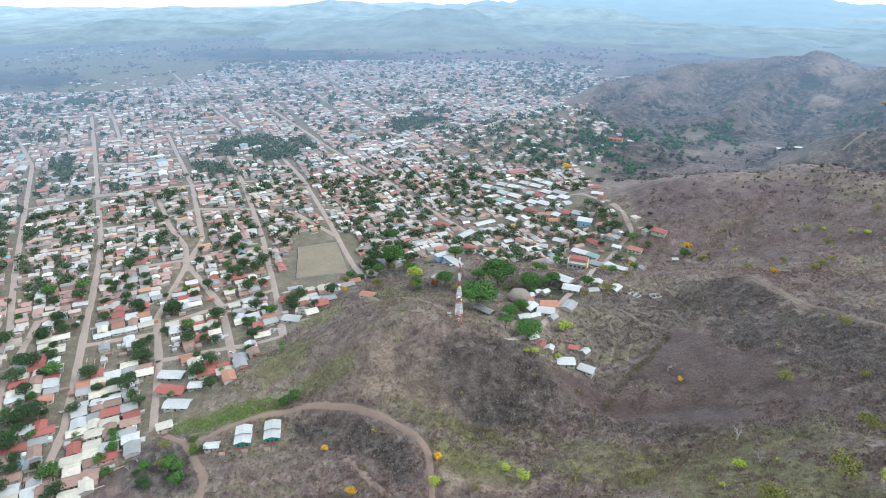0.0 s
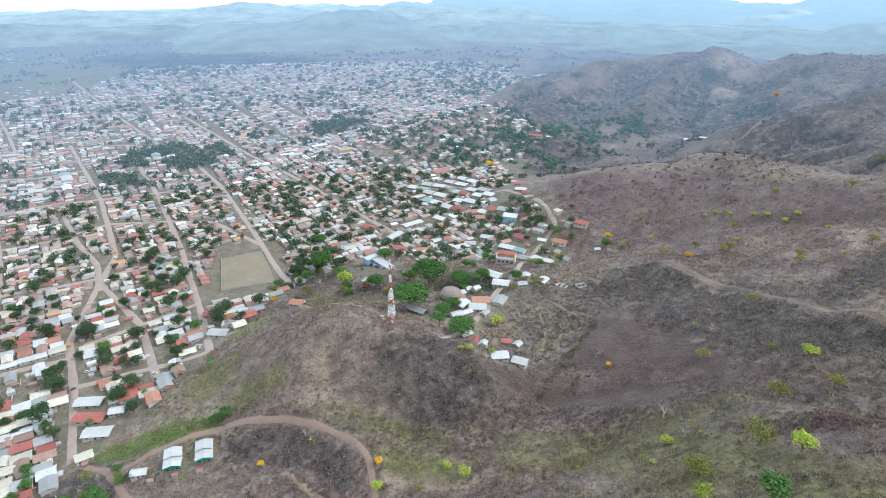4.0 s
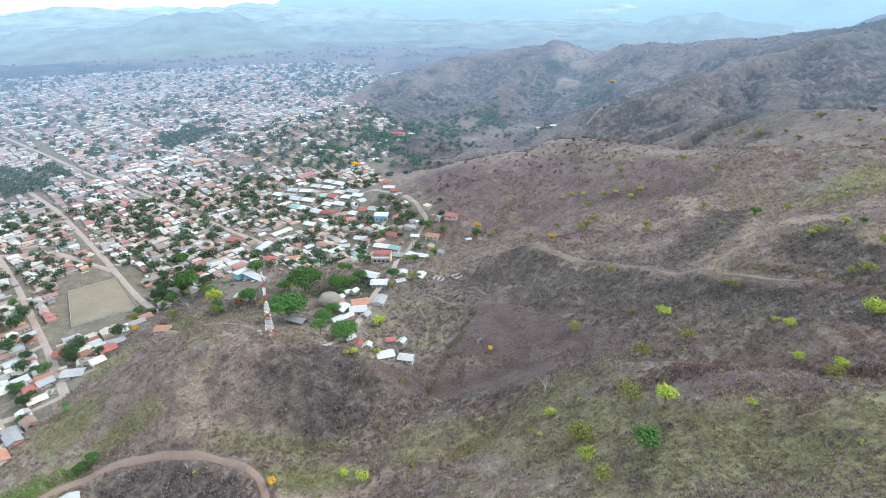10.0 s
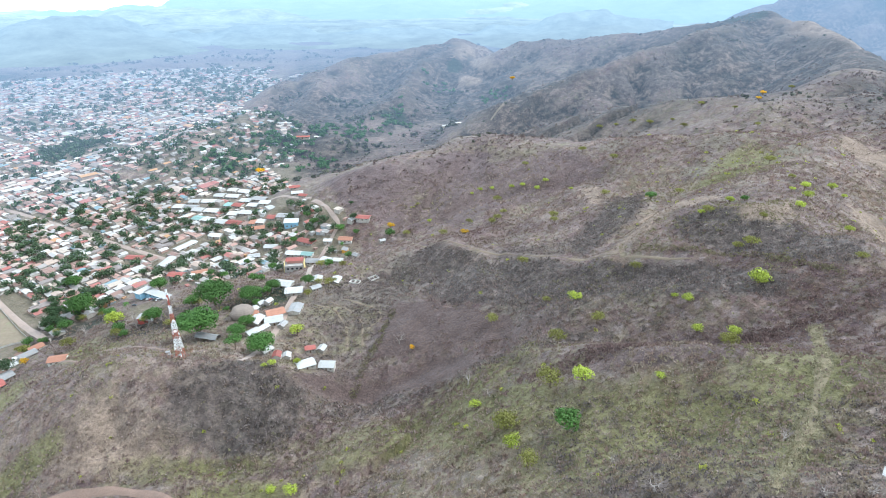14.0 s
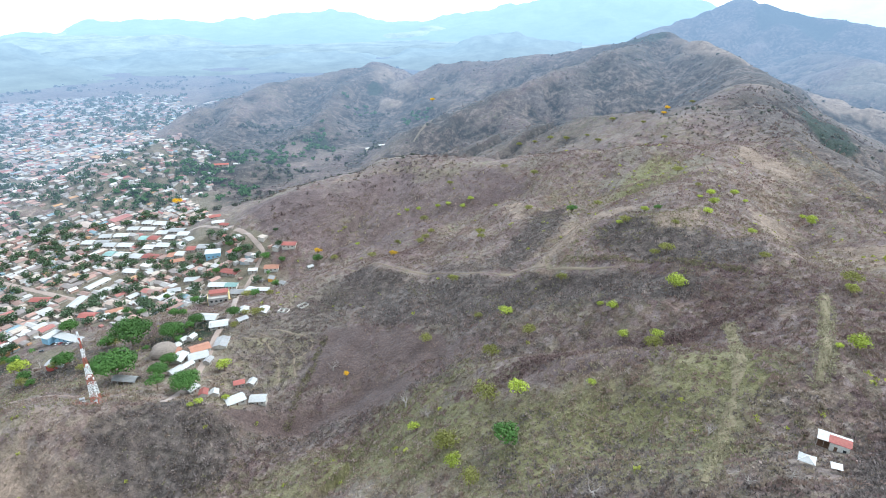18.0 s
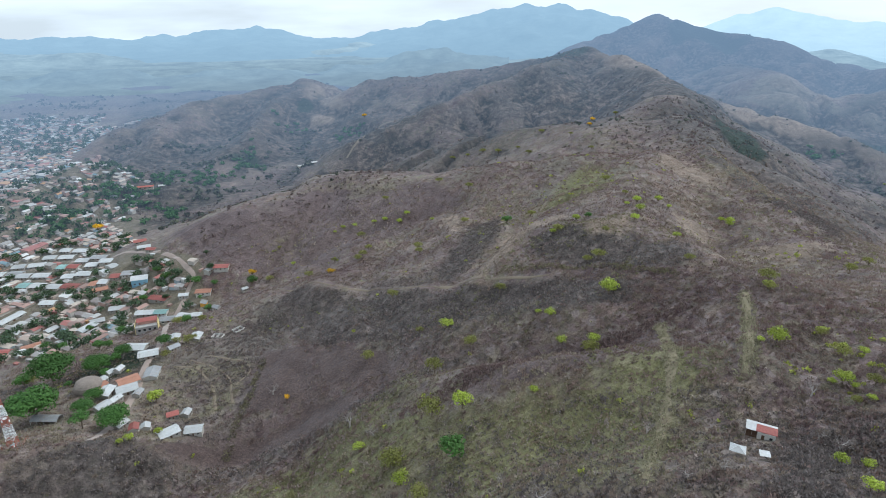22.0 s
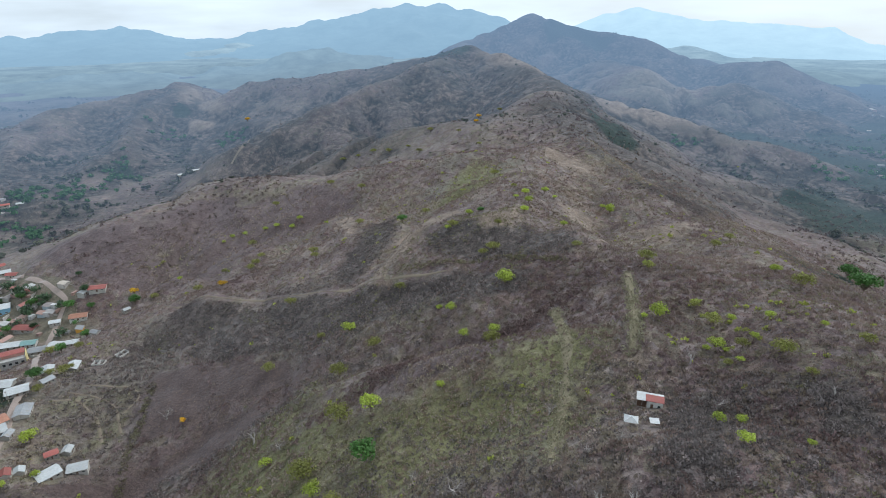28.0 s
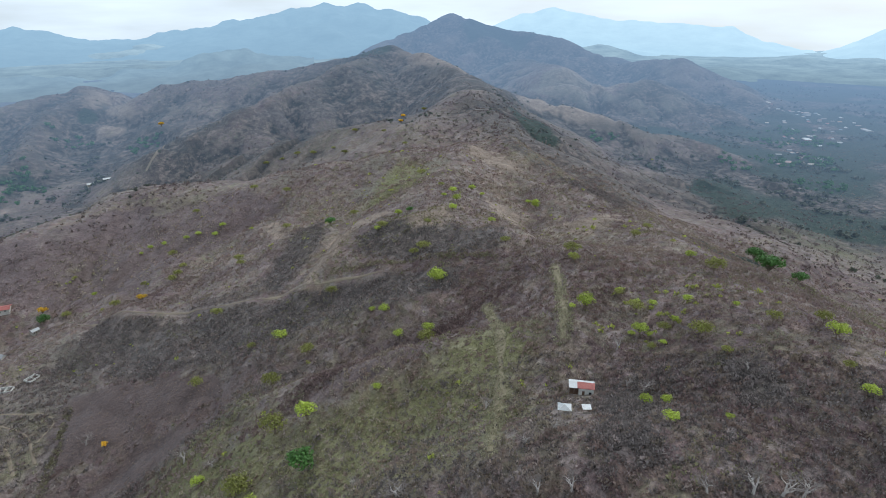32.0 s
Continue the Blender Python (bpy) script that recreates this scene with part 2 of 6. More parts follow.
    """Two tones mixed by noise at two scales; by: 'object' or 'island' varies the tone from piece to piece."""
    m, nt, p = shader(name)
    big, fine = tex_noise(nt, size * 6, 3), tex_noise(nt, size * 0.5, 5)
    col = mix(nt, ramp(nt, fine, [(0.3, (0, 0, 0)), (0.7, (1, 1, 1))]), a, b)
    shade = maths(nt, "ADD", maths(nt, "MULTIPLY", big, 0.5), 0.75)
    if by:
        src = nt.nodes.new("ShaderNodeObjectInfo").outputs["Random"] if by == "object" else nt.nodes.new("ShaderNodeNewGeometry").outputs["Random Per Island"]
        shade = maths(nt, "MULTIPLY", shade, maths(nt, "ADD", maths(nt, "MULTIPLY", src, 2 * spread), 1 - spread))
    grey = nt.nodes.new("ShaderNodeCombineColor")
    for i in range(3):
        nt.links.new(shade, grey.inputs[i])
    col = mix(nt, 1.0, col, grey.outputs[0], "MULTIPLY")
    if stain:
        col = mix(nt, ramp(nt, tex_noise(nt, size * 1.7, 6, 0.7), [(0.52, (0, 0, 0)), (0.68, (0.8, 0.8, 0.8))]), col, stain)
    nt.links.new(col, p.inputs["Base Color"])
    p.inputs["Roughness"].default_value, p.inputs["Metallic"].default_value = rough, metal
    p.inputs["Specular IOR Level"].default_value = 0.25
    # bluish sheen at grazing angles imitates haze over the surface
    if haze_sheen:
        p.inputs["Sheen Weight"].default_value, p.inputs["Sheen Roughness"].default_value = haze_sheen, 0.4
        p.inputs["Sheen Tint"].default_value = (0.75, 0.85, 0.95, 1)
    if relief:
        bump(nt, p, fine, 0.6, relief)
    return m


ZINC = surface("zinc", (0.38, 0.38, 0.37), (0.52, 0.52, 0.505), 1.5, 0.55, 0.02, 0.15, "object", 0.16, (0.42, 0.38, 0.34))
GREYZINC = surface("old_zinc", (0.25, 0.25, 0.25), (0.36, 0.36, 0.355), 1.5, 0.6, 0.02, 0.15, "object", 0.2, (0.3, 0.24, 0.2))
RUST = surface("red_sheet", (0.25, 0.075, 0.062), (0.33, 0.115, 0.095), 1.5, 0.65, 0.02, 0.0, "object", 0.22, (0.22, 0.1, 0.08))
CLAY = surface("clay_tile", (0.3, 0.15, 0.1), (0.4, 0.2, 0.135), 0.8, 0.85, 0.05, 0.0, "object", 0.22, (0.25, 0.14, 0.1))
OLDCLAY = surface("old_clay_tile", (0.22, 0.145, 0.115), (0.31, 0.205, 0.165), 0.8, 0.9, 0.05, 0.0, "object", 0.22, (0.17, 0.12, 0.1))
CREAM = surface("cream_sheet", (0.46, 0.42, 0.34), (0.56, 0.52, 0.43), 1.5, 0.7, 0.02, 0.0, "object", 0.2, (0.35, 0.28, 0.22))
TEALSHEET = surface("teal_sheet", (0.17, 0.28, 0.26), (0.24, 0.36, 0.33), 1.5, 0.6, 0.02, 0.0, "object", 0.15, (0.2, 0.25, 0.22))
GREENPAINT = surface("green_plaster", (0.035, 0.22, 0.15), (0.05, 0.28, 0.19), 1.0, 0.8, 0.01)
REDPAINT = surface("red_plaster", (0.36, 0.075, 0.06), (0.43, 0.1, 0.08), 1.0, 0.8, 0.01)
PLASTER = surface("plaster", (0.36, 0.33, 0.29), (0.47, 0.44, 0.39), 1.0, 0.9, 0.01, 0, "object", 0.25, (0.35, 0.3, 0.26))
WHITEWALL = surface("whitewash", (0.52, 0.5, 0.46), (0.62, 0.6, 0.56), 1.0, 0.9, 0.01, 0, None, 0.1, (0.5, 0.44, 0.38))
YELLOWWALL = surface("yellow_plaster", (0.6, 0.5, 0.24), (0.68, 0.58, 0.3), 1.0, 0.9, 0.01)
ORANGEWALL = surface("orange_plaster", (0.62, 0.32, 0.06), (0.7, 0.38, 0.09), 1.0, 0.9, 0.01)
BLUEWALL = surface("blue_plaster", (0.24, 0.42, 0.55), (0.3, 0.5, 0.62), 1.0, 0.9, 0.01)
PINKWALL = surface("pink_plaster", (0.55, 0.3, 0.25), (0.62, 0.36, 0.3), 1.0, 0.9, 0.01)
CONCRETE = surface("concrete", (0.36, 0.34, 0.31), (0.45, 0.43, 0.4), 1.2, 0.95, 0.02, 0, None, 0.1, (0.26, 0.23, 0.2))
WOOD = surface("dark_wood", (0.1, 0.06, 0.04), (0.15, 0.09, 0.06), 0.6, 0.8, 0.01)
PALEWOOD = surface("weathered_post", (0.3, 0.26, 0.22), (0.38, 0.33, 0.28), 0.6, 0.85, 0.01)
STEELWHITE = surface("white_steel", (0.7, 0.7, 0.69), (0.8, 0.8, 0.78), 1.0, 0.5, 0.0)
STEELRED = surface("red_steel", (0.33, 0.085, 0.06), (0.42, 0.12, 0.08), 1.0, 0.5, 0.0)
RUBBER = surface("tyre_rubber", (0.02, 0.02, 0.02), (0.03, 0.03, 0.03), 0.5, 0.85, 0.0)
BARK = surface("bark", (0.16, 0.12, 0.09), (0.24, 0.19, 0.15), 0.5, 0.95, 0.03)
PALEBARK = surface("pale_bark", (0.34, 0.3, 0.27), (0.46, 0.42, 0.38), 0.5, 0.95, 0.03)
THATCH = surface("thatch", (0.2, 0.165, 0.14), (0.27, 0.225, 0.19), 0.8, 0.95, 0.08)
DIRT = surface("road_dirt", (0.19, 0.13, 0.1), (0.27, 0.19, 0.15), 1.6, 0.95, 0.05, 0, None, 0.1, (0.2, 0.15, 0.12), 0.15)
TOWNDIRT = surface("street_dirt", (0.27, 0.205, 0.168), (0.37, 0.29, 0.24), 2.0, 0.95, 0.03, 0, None, 0.1, (0.27, 0.22, 0.19), 0.25)
PITCH = surface("bare_pitch", (0.19, 0.155, 0.11), (0.25, 0.205, 0.15), 4.0, 0.95, 0.03, 0, None, 0.1, (0.2, 0.21, 0.12))
PALETRACK = surface("pale_track", (0.16, 0.127, 0.092), (0.24, 0.19, 0.14), 1.5, 0.95, 0.04, 0, None, 0.1, (0.19, 0.165, 0.1))
TRACKGRASS = surface("worn_grass_track", (0.17, 0.142, 0.09), (0.25, 0.21, 0.14), 1.2, 0.95, 0.04, 0, None, 0.1, (0.17, 0.16, 0.08))


def see_through(m, share):
    """Thin blades let part of the light through."""
    nt = m.node_tree
    p, out = nt.nodes["Principled BSDF"], nt.nodes["Material Output"]
    tr = nt.nodes.new("ShaderNodeBsdfTranslucent")
    nt.links.new(p.inputs["Base Color"].links[0].from_socket, tr.inputs["Color"])
    mx = nt.nodes.new("ShaderNodeMixShader")
    mx.inputs[0].default_value = share
    nt.links.new(p.outputs[0], mx.inputs[1])
    nt.links.new(tr.outputs[0], mx.inputs[2])
    nt.links.new(mx.outputs[0], out.inputs["Surface"])
    return m


def leaf(name, a, b, by="object", spread=0.2, haze_sheen=0.1):
    return see_through(surface(name, a, b, 1.2, 0.75, 0.0, 0, by, spread, None, haze_sheen), 0.3)


BUSH_TONES = [(0.0, (0.113, 0.080, 0.070)), (0.2, (0.152, 0.117, 0.101)), (0.38, (0.127, 0.112, 0.086)), (0.52, (0.178, 0.152, 0.141)), (0.66, (0.117, 0.087, 0.084)), (0.8, (0.154, 0.128, 0.103)), (0.93, (0.134, 0.130, 0.088))]


def bush_colour(nt, size, gain):
    """One tone for each bush of about that size, softly mixed."""
    pos = nt.nodes.new("ShaderNodeNewGeometry").outputs["Position"]
    wob = nt.nodes.new("ShaderNodeTexNoise")
    wob.inputs["Scale"].default_value = 0.25
    nt.links.new(pos, wob.inputs["Vector"])
    shift = nt.nodes.new("ShaderNodeVectorMath")
    shift.operation = "MULTIPLY_ADD"
    shift.inputs[1].default_value = (2.5, 2.5, 0)
    nt.links.new(wob.outputs["Color"], shift.inputs[0])
    nt.links.new(pos, shift.inputs[2])
    v = nt.nodes.new("ShaderNodeTexVoronoi")
    v.inputs["Scale"].default_value = 1.0 / size
    nt.links.new(shift.outputs[0], v.inputs["Vector"])
    sp = nt.nodes.new("ShaderNodeSeparateColor")
    nt.links.new(v.outputs["Color"], sp.inputs[0])
    broad = tex_noise(nt, 55, 4)
    pick = maths(nt, "ADD", maths(nt, "MULTIPLY", sp.outputs[0], 0.62), maths(nt, "MULTIPLY", maths(nt, "SUBTRACT", broad, 0.3), 0.9), True)
    patch = ramp(nt, tex_noise(nt, 130, 5, 0.65), [(0.36, (0.76, 0.68, 0.7)), (0.5, (1.04, 0.99, 0.99)), (0.64, (1.2, 1.19, 1.06))])
    return mix(nt, 1.0, ramp(nt, pick, [(p, tuple(x * gain for x in c)) for p, c in BUSH_TONES]), patch, "MULTIPLY")


def scrub_material(name, size, gain):
    m, nt, p = shader(name)
    r = nt.nodes.new("ShaderNodeNewGeometry").outputs["Random Per Island"]
    tone = ramp(nt, r, [(0.0, (0.76, 0.76, 0.76)), (1.0, (1.22, 1.21, 1.19))])
    nt.links.new(mix(nt, 1.0, bush_colour(nt, size, gain), tone, "MULTIPLY"), p.inputs["Base Color"])
    p.inputs["Roughness"].default_value, p.inputs["Specular IOR Level"].default_value = 0.9, 0.1
    return see_through(m, 0.35)


MANGO = leaf("mango_leaf", (0.04, 0.075, 0.032), (0.07, 0.118, 0.046))
RAIN = leaf("rain_tree_leaf", (0.06, 0.14, 0.03), (0.11, 0.21, 0.05))
LIME = leaf("young_leaf", (0.3, 0.37, 0.045), (0.46, 0.52, 0.09))
OLIVE = leaf("olive_leaf", (0.18, 0.185, 0.045), (0.29, 0.285, 0.08))
GOLD = leaf("yellow_blossom", (0.62, 0.36, 0.015), (0.75, 0.48, 0.03))
TWIG = leaf("twig", (0.2, 0.165, 0.145), (0.3, 0.26, 0.235))
TOWNLEAF = leaf("town_leaf", (0.052, 0.088, 0.044), (0.095, 0.14, 0.066), "island", 0.45, 0.25)
SCRUB = scrub_material("dry_scrub", 3.4, 1.85)
FAR_SCRUB = scrub_material("dry_bush", 7.0, 1.95)
STRAW = leaf("dry_grass", (0.19, 0.142, 0.094), (0.30, 0.232, 0.160), "island", 0.35, 0.1)
REDSCRUB = leaf("red_scrub", (0.15, 0.1, 0.092), (0.23, 0.165, 0.15), "island", 0.4, 0.1)
PATHGRASS = leaf("path_grass", (0.25, 0.225, 0.14), (0.37, 0.335, 0.225), "island", 0.3, 0.1)
HEDGE = leaf("hedge", (0.17, 0.155, 0.09), (0.26, 0.23, 0.14), "island", 0.3, 0.05)
LAWN = leaf("lawn_weed", (0.14, 0.26, 0.05), (0.22, 0.36, 0.08), "island", 0.3, 0.05)
FRESH = leaf("fresh_shrub", (0.3, 0.33, 0.06), (0.48, 0.49, 0.13), "island", 0.4, 0.05)
GREYSCRUB = leaf("grey_scrub", (0.13, 0.108, 0.099), (0.25, 0.212, 0.196), "island", 0.4, 0.05)
BRUSH = leaf("green_brush", (0.165, 0.155, 0.078), (0.28, 0.258, 0.145), "island", 0.4, 0.1)


def glass():
    m, nt, p = shader("window_glass")
    p.inputs["Base Color"].default_value = (0.03, 0.035, 0.04, 1)
    p.inputs["Roughness"].default_value = 0.15
    return m


GLASS = glass()


def paint(name, c):
    m, nt, p = shader(name)
    n = tex_noise(nt, 0.7, 3)
    nt.links.new(mix(nt, n, c, tuple(v * 0.82 for v in c)), p.inputs["Base Color"])
    p.inputs["Roughness"].default_value = 0.35
    return m


CARWHITE, CARRED, CARGREY = paint("white_paint", (0.7, 0.7, 0.7)), paint("red_paint", (0.35, 0.04, 0.03)), paint("grey_paint", (0.12, 0.13, 0.14))


def palette(name, stops, rough, haze_sheen, size=2.0):
    """Joined pieces, each with one colour of a palette."""
    m, nt, p = shader(name)
    r = nt.nodes.new("ShaderNodeNewGeometry").outputs["Random Per Island"]
    col = ramp(nt, r, stops, True)
    dirt = tex_noise(nt, size, 5, 0.7)
    col = mix(nt, ramp(nt, dirt, [(0.45, (0, 0, 0)), (0.75, (0.7, 0.7, 0.7))]), col, (0.28, 0.23, 0.2))
    nt.links.new(col, p.inputs["Base Color"])
    p.inputs["Roughness"].default_value = rough
    p.inputs["Specular IOR Level"].default_value = 0.3
    # blue-white sheen put on roofs and walls to stand in for haze
    p.inputs["Sheen Weight"].default_value, p.inputs["Sheen Roughness"].default_value = haze_sheen, 0.4
    p.inputs["Sheen Tint"].default_value = (0.75, 0.85, 0.95, 1)
    return m


ROOF_STOPS = [(0, (0.44, 0.43, 0.41)), (0.14, (0.33, 0.31, 0.29)), (0.26, (0.26, 0.165, 0.135)), (0.4, (0.38, 0.235, 0.19)), (0.52, (0.34, 0.125, 0.105)), (0.6, (0.47, 0.4, 0.33)),
              (0.7, (0.23, 0.2, 0.185)), (0.79, (0.62, 0.61, 0.58)), (0.86, (0.42, 0.33, 0.27)), (0.94, (0.45, 0.25, 0.12)), (0.97, (0.2, 0.3, 0.34))]
ROOFS = palette("town_roofs", ROOF_STOPS, 0.75, 0.08)
WALL_STOPS = [(0, (0.46, 0.42, 0.37)), (0.35, (0.36, 0.31, 0.27)), (0.6, (0.58, 0.54, 0.49)), (0.8, (0.46, 0.3, 0.25)), (0.92, (0.32, 0.38, 0.4))]
WALLS = palette("town_walls", WALL_STOPS, 0.9, 0.05)


def ground_material(name):
    m, nt, p = shader(name)
    at = nt.nodes.new("ShaderNodeAttribute")
    at.attribute_name = "cover"
    sep = nt.nodes.new("ShaderNodeSeparateColor")
    nt.links.new(at.outputs["Color"], sep.inputs[0])
    tan, green, field = sep.outputs[0], sep.outputs[1], sep.outputs[2]
    town = at.outputs["Alpha"]
    broad, mid, fine = tex_noise(nt, 90, 5, 0.6), tex_noise(nt, 11, 6, 0.7), tex_noise(nt, 1.6, 5, 0.7)
    scrub = mix(nt, 1.0, bush_colour(nt, 4.5, 1.17), ramp(nt, mid, [(0.34, (0.66, 0.65, 0.65)), (0.66, (1.28, 1.26, 1.23))]), "MULTIPLY")
    straw = ramp(nt, mid, [(0.36, (0.15, 0.114, 0.086)), (0.62, (0.28, 0.216, 0.168))])
    grass = ramp(nt, mid, [(0.3, (0.096, 0.086, 0.046)), (0.5, (0.152, 0.142, 0.066)), (0.7, (0.225, 0.198, 0.122))])
    soil = ramp(nt, mid, [(0.35, (0.078, 0.056, 0.051)), (0.65, (0.118, 0.087, 0.078))])
    yard = ramp(nt, mid, [(0.3, (0.12, 0.095, 0.075)), (0.5, (0.15, 0.13, 0.09)), (0.7, (0.24, 0.185, 0.15))])
    edge = maths(nt, "MULTIPLY", maths(nt, "SUBTRACT", mid, 0.5), 0.9)
    sharp = lambda v: maths(nt, "MULTIPLY", maths(nt, "SUBTRACT", maths(nt, "ADD", v, edge), 0.3), 2.4, True)
    zn = nt.nodes.new("ShaderNodeAttribute")
    zn.attribute_name = "zone"
    zs = nt.nodes.new("ShaderNodeSeparateColor")
    nt.links.new(zn.outputs["Color"], zs.inputs[0])
    purple = ramp(nt, mid, [(0.35, (0.09, 0.066, 0.064)), (0.65, (0.172, 0.13, 0.124))])
    pale = ramp(nt, mid, [(0.3, (0.125, 0.112, 0.082)), (0.7, (0.225, 0.2, 0.155))])
    dense = mix(nt, 1.0, ramp(nt, mid, [(0.34, (0.056, 0.048, 0.044)), (0.5, (0.095, 0.08, 0.072)), (0.64, (0.15, 0.126, 0.114))]), ramp(nt, tex_noise(nt, 5.0, 4, 0.6), [(0.38, (0.62, 0.64, 0.64)), (0.62, (1.35, 1.32, 1.3))]), "MULTIPLY")
    col = mix(nt, maths(nt, "MULTIPLY", sharp(zs.outputs[0]), 0.85), scrub, purple)
    col = mix(nt, maths(nt, "MULTIPLY", sharp(zs.outputs[1]), 0.8), col, pale)
    col = mix(nt, maths(nt, "MULTIPLY", sharp(zs.outputs[2]), 0.8), col, dense)
    col = mix(nt, sharp(tan), col, straw)
    col = mix(nt, sharp(green), col, grass)
    col = mix(nt, sharp(field), col, soil)
    col = mix(nt, sharp(town), col, yard)
    wd = nt.nodes.new("ShaderNodeAttribute")
    wd.attribute_name = "wood"
    col = mix(nt, sharp(wd.outputs["Fac"]), col, mix(nt, maths(nt, "MULTIPLY", maths(nt, "SUBTRACT", wd.outputs["Fac"], 0.82), 6.0, True), mix(nt, 1.0, ramp(nt, mid, [(0.4, (0.026, 0.023, 0.019)), (0.5, (0.078, 0.062, 0.05)), (0.6, (0.142, 0.113, 0.092))]), ramp(nt, tex_noise(nt, 42, 4, 0.6), [(0.38, (0.6, 0.64, 0.62)), (0.62, (1.35, 1.3, 1.3))]), "MULTIPLY"), ramp(nt, mid, [(0.3, (0.016, 0.024, 0.014)), (0.7, (0.045, 0.055, 0.032))])))
    col = mix(nt, 1.0, col, ramp(nt, fine, [(0.34, (0.72, 0.72, 0.73)), (0.5, (1.03, 1.03, 1.03)), (0.68, (1.38, 1.36, 1.33))]), "MULTIPLY")
    nt.links.new(col, p.inputs["Base Color"])
    p.inputs["Roughness"].default_value = 0.95
    p.inputs["Specular IOR Level"].default_value = 0.1
    # the ground's pale blue sheen is painted haze for flat, far stretches
    p.inputs["Sheen Weight"].default_value, p.inputs["Sheen Roughness"].default_value = 0.1, 0.35
    p.inputs["Sheen Tint"].default_value = (0.75, 0.85, 0.95, 1)
    both = maths(nt, "ADD", maths(nt, "MULTIPLY", mid, 2.2), fine)
    bump(nt, p, both, 0.9, 1.1)
    return m


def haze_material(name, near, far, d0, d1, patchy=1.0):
    """Distant land with kilometres of haze painted on: emission in the haze's colour."""
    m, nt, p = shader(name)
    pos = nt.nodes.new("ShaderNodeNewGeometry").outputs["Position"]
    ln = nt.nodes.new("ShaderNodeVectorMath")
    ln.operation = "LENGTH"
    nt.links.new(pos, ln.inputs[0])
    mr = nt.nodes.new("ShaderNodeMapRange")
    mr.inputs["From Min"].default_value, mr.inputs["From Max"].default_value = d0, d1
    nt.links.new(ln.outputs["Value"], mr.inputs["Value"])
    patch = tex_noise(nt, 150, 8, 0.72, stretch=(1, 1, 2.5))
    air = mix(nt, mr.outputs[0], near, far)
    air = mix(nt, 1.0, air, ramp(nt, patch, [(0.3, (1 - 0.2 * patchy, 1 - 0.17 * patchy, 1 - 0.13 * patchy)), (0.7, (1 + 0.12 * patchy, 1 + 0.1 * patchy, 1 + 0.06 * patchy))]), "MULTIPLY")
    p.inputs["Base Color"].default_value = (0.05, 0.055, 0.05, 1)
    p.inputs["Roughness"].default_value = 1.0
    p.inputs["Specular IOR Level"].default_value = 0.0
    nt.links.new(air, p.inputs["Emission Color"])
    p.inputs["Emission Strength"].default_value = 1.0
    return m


def add_haze_glow(m, start=650.0):
    """Far land, streets, roofs and trees: haze painted in as glow, more with distance."""
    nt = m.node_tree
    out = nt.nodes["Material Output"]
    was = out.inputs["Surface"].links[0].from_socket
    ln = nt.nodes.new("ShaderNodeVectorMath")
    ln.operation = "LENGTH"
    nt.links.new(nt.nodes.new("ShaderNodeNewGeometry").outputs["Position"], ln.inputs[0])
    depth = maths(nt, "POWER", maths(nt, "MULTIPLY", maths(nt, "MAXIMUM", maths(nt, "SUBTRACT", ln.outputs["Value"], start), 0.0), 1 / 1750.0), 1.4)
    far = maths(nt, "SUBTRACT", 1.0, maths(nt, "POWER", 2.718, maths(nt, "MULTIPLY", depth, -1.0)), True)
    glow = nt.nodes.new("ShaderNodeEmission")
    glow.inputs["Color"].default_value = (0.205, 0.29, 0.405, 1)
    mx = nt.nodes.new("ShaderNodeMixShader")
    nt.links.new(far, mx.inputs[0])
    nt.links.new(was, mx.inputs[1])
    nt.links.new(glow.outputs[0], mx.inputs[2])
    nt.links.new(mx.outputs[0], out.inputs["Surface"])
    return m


# these materials, streets included, carry painted haze glow beyond 650 m
add_haze_glow(TOWNDIRT)
DISTANT_SCRUB = add_haze_glow(scrub_material("distant_bush", 9.0, 1.2))
DRY_LEAF = add_haze_glow(leaf("dry_crown", (0.07, 0.074, 0.046), (0.125, 0.122, 0.08), "island", 0.5, 0.15))
FAR_ROOFS = add_haze_glow(palette("distant_roofs", ROOF_STOPS, 0.7, 0.15))
FAR_WALLS = add_haze_glow(palette("distant_walls", WALL_STOPS, 0.9, 0.2))
GROVE_LEAF = add_haze_glow(leaf("grove_leaf", (0.045, 0.11, 0.035), (0.085, 0.165, 0.05), "island", 0.45, 0.1))
FAR_LEAF = add_haze_glow(leaf("distant_leaf", (0.05, 0.085, 0.042), (0.09, 0.13, 0.062), "island", 0.45, 0.25))

# ---------------------------------------------------------------- helpers for things
def part(name, me, material, parent=None, label=""):
    """Links a mesh (or bmesh) as one object, under parent if there is one."""
    if isinstance(me, bmesh.types.BMesh):
        bm, me = me, bpy.data.meshes.new(name)
        bm.to_mesh(me)
        bm.free()
    if not me.materials:
        me.materials.append(material)
    ob = new(name, me)
    if parent:
        ob.parent = parent
    return tagged(ob, label)


def raw(name, verts, faces, smooth=False):
    me = bpy.data.meshes.new(name)
    me.from_pydata(verts, [], faces)
    if smooth:
        me.polygons.foreach_set("use_smooth", np.ones(len(me.polygons), bool))
    return me


def box(bm, x0, x1, y0, y1, z0, z1):
    v = [bm.verts.new((x, y, z)) for x in (x0, x1) for y in (y0, y1) for z in (z0, z1)]
    for f in ((0, 1, 3, 2), (4, 6, 7, 5), (0, 4, 5, 1), (2, 3, 7, 6), (0, 2, 6, 4), (1, 5, 7, 3)):
        bm.faces.new([v[i] for i in f])


def bar(bm, a, b, r0, r1=None, sides=4):
    """A tapered bar from a to b."""
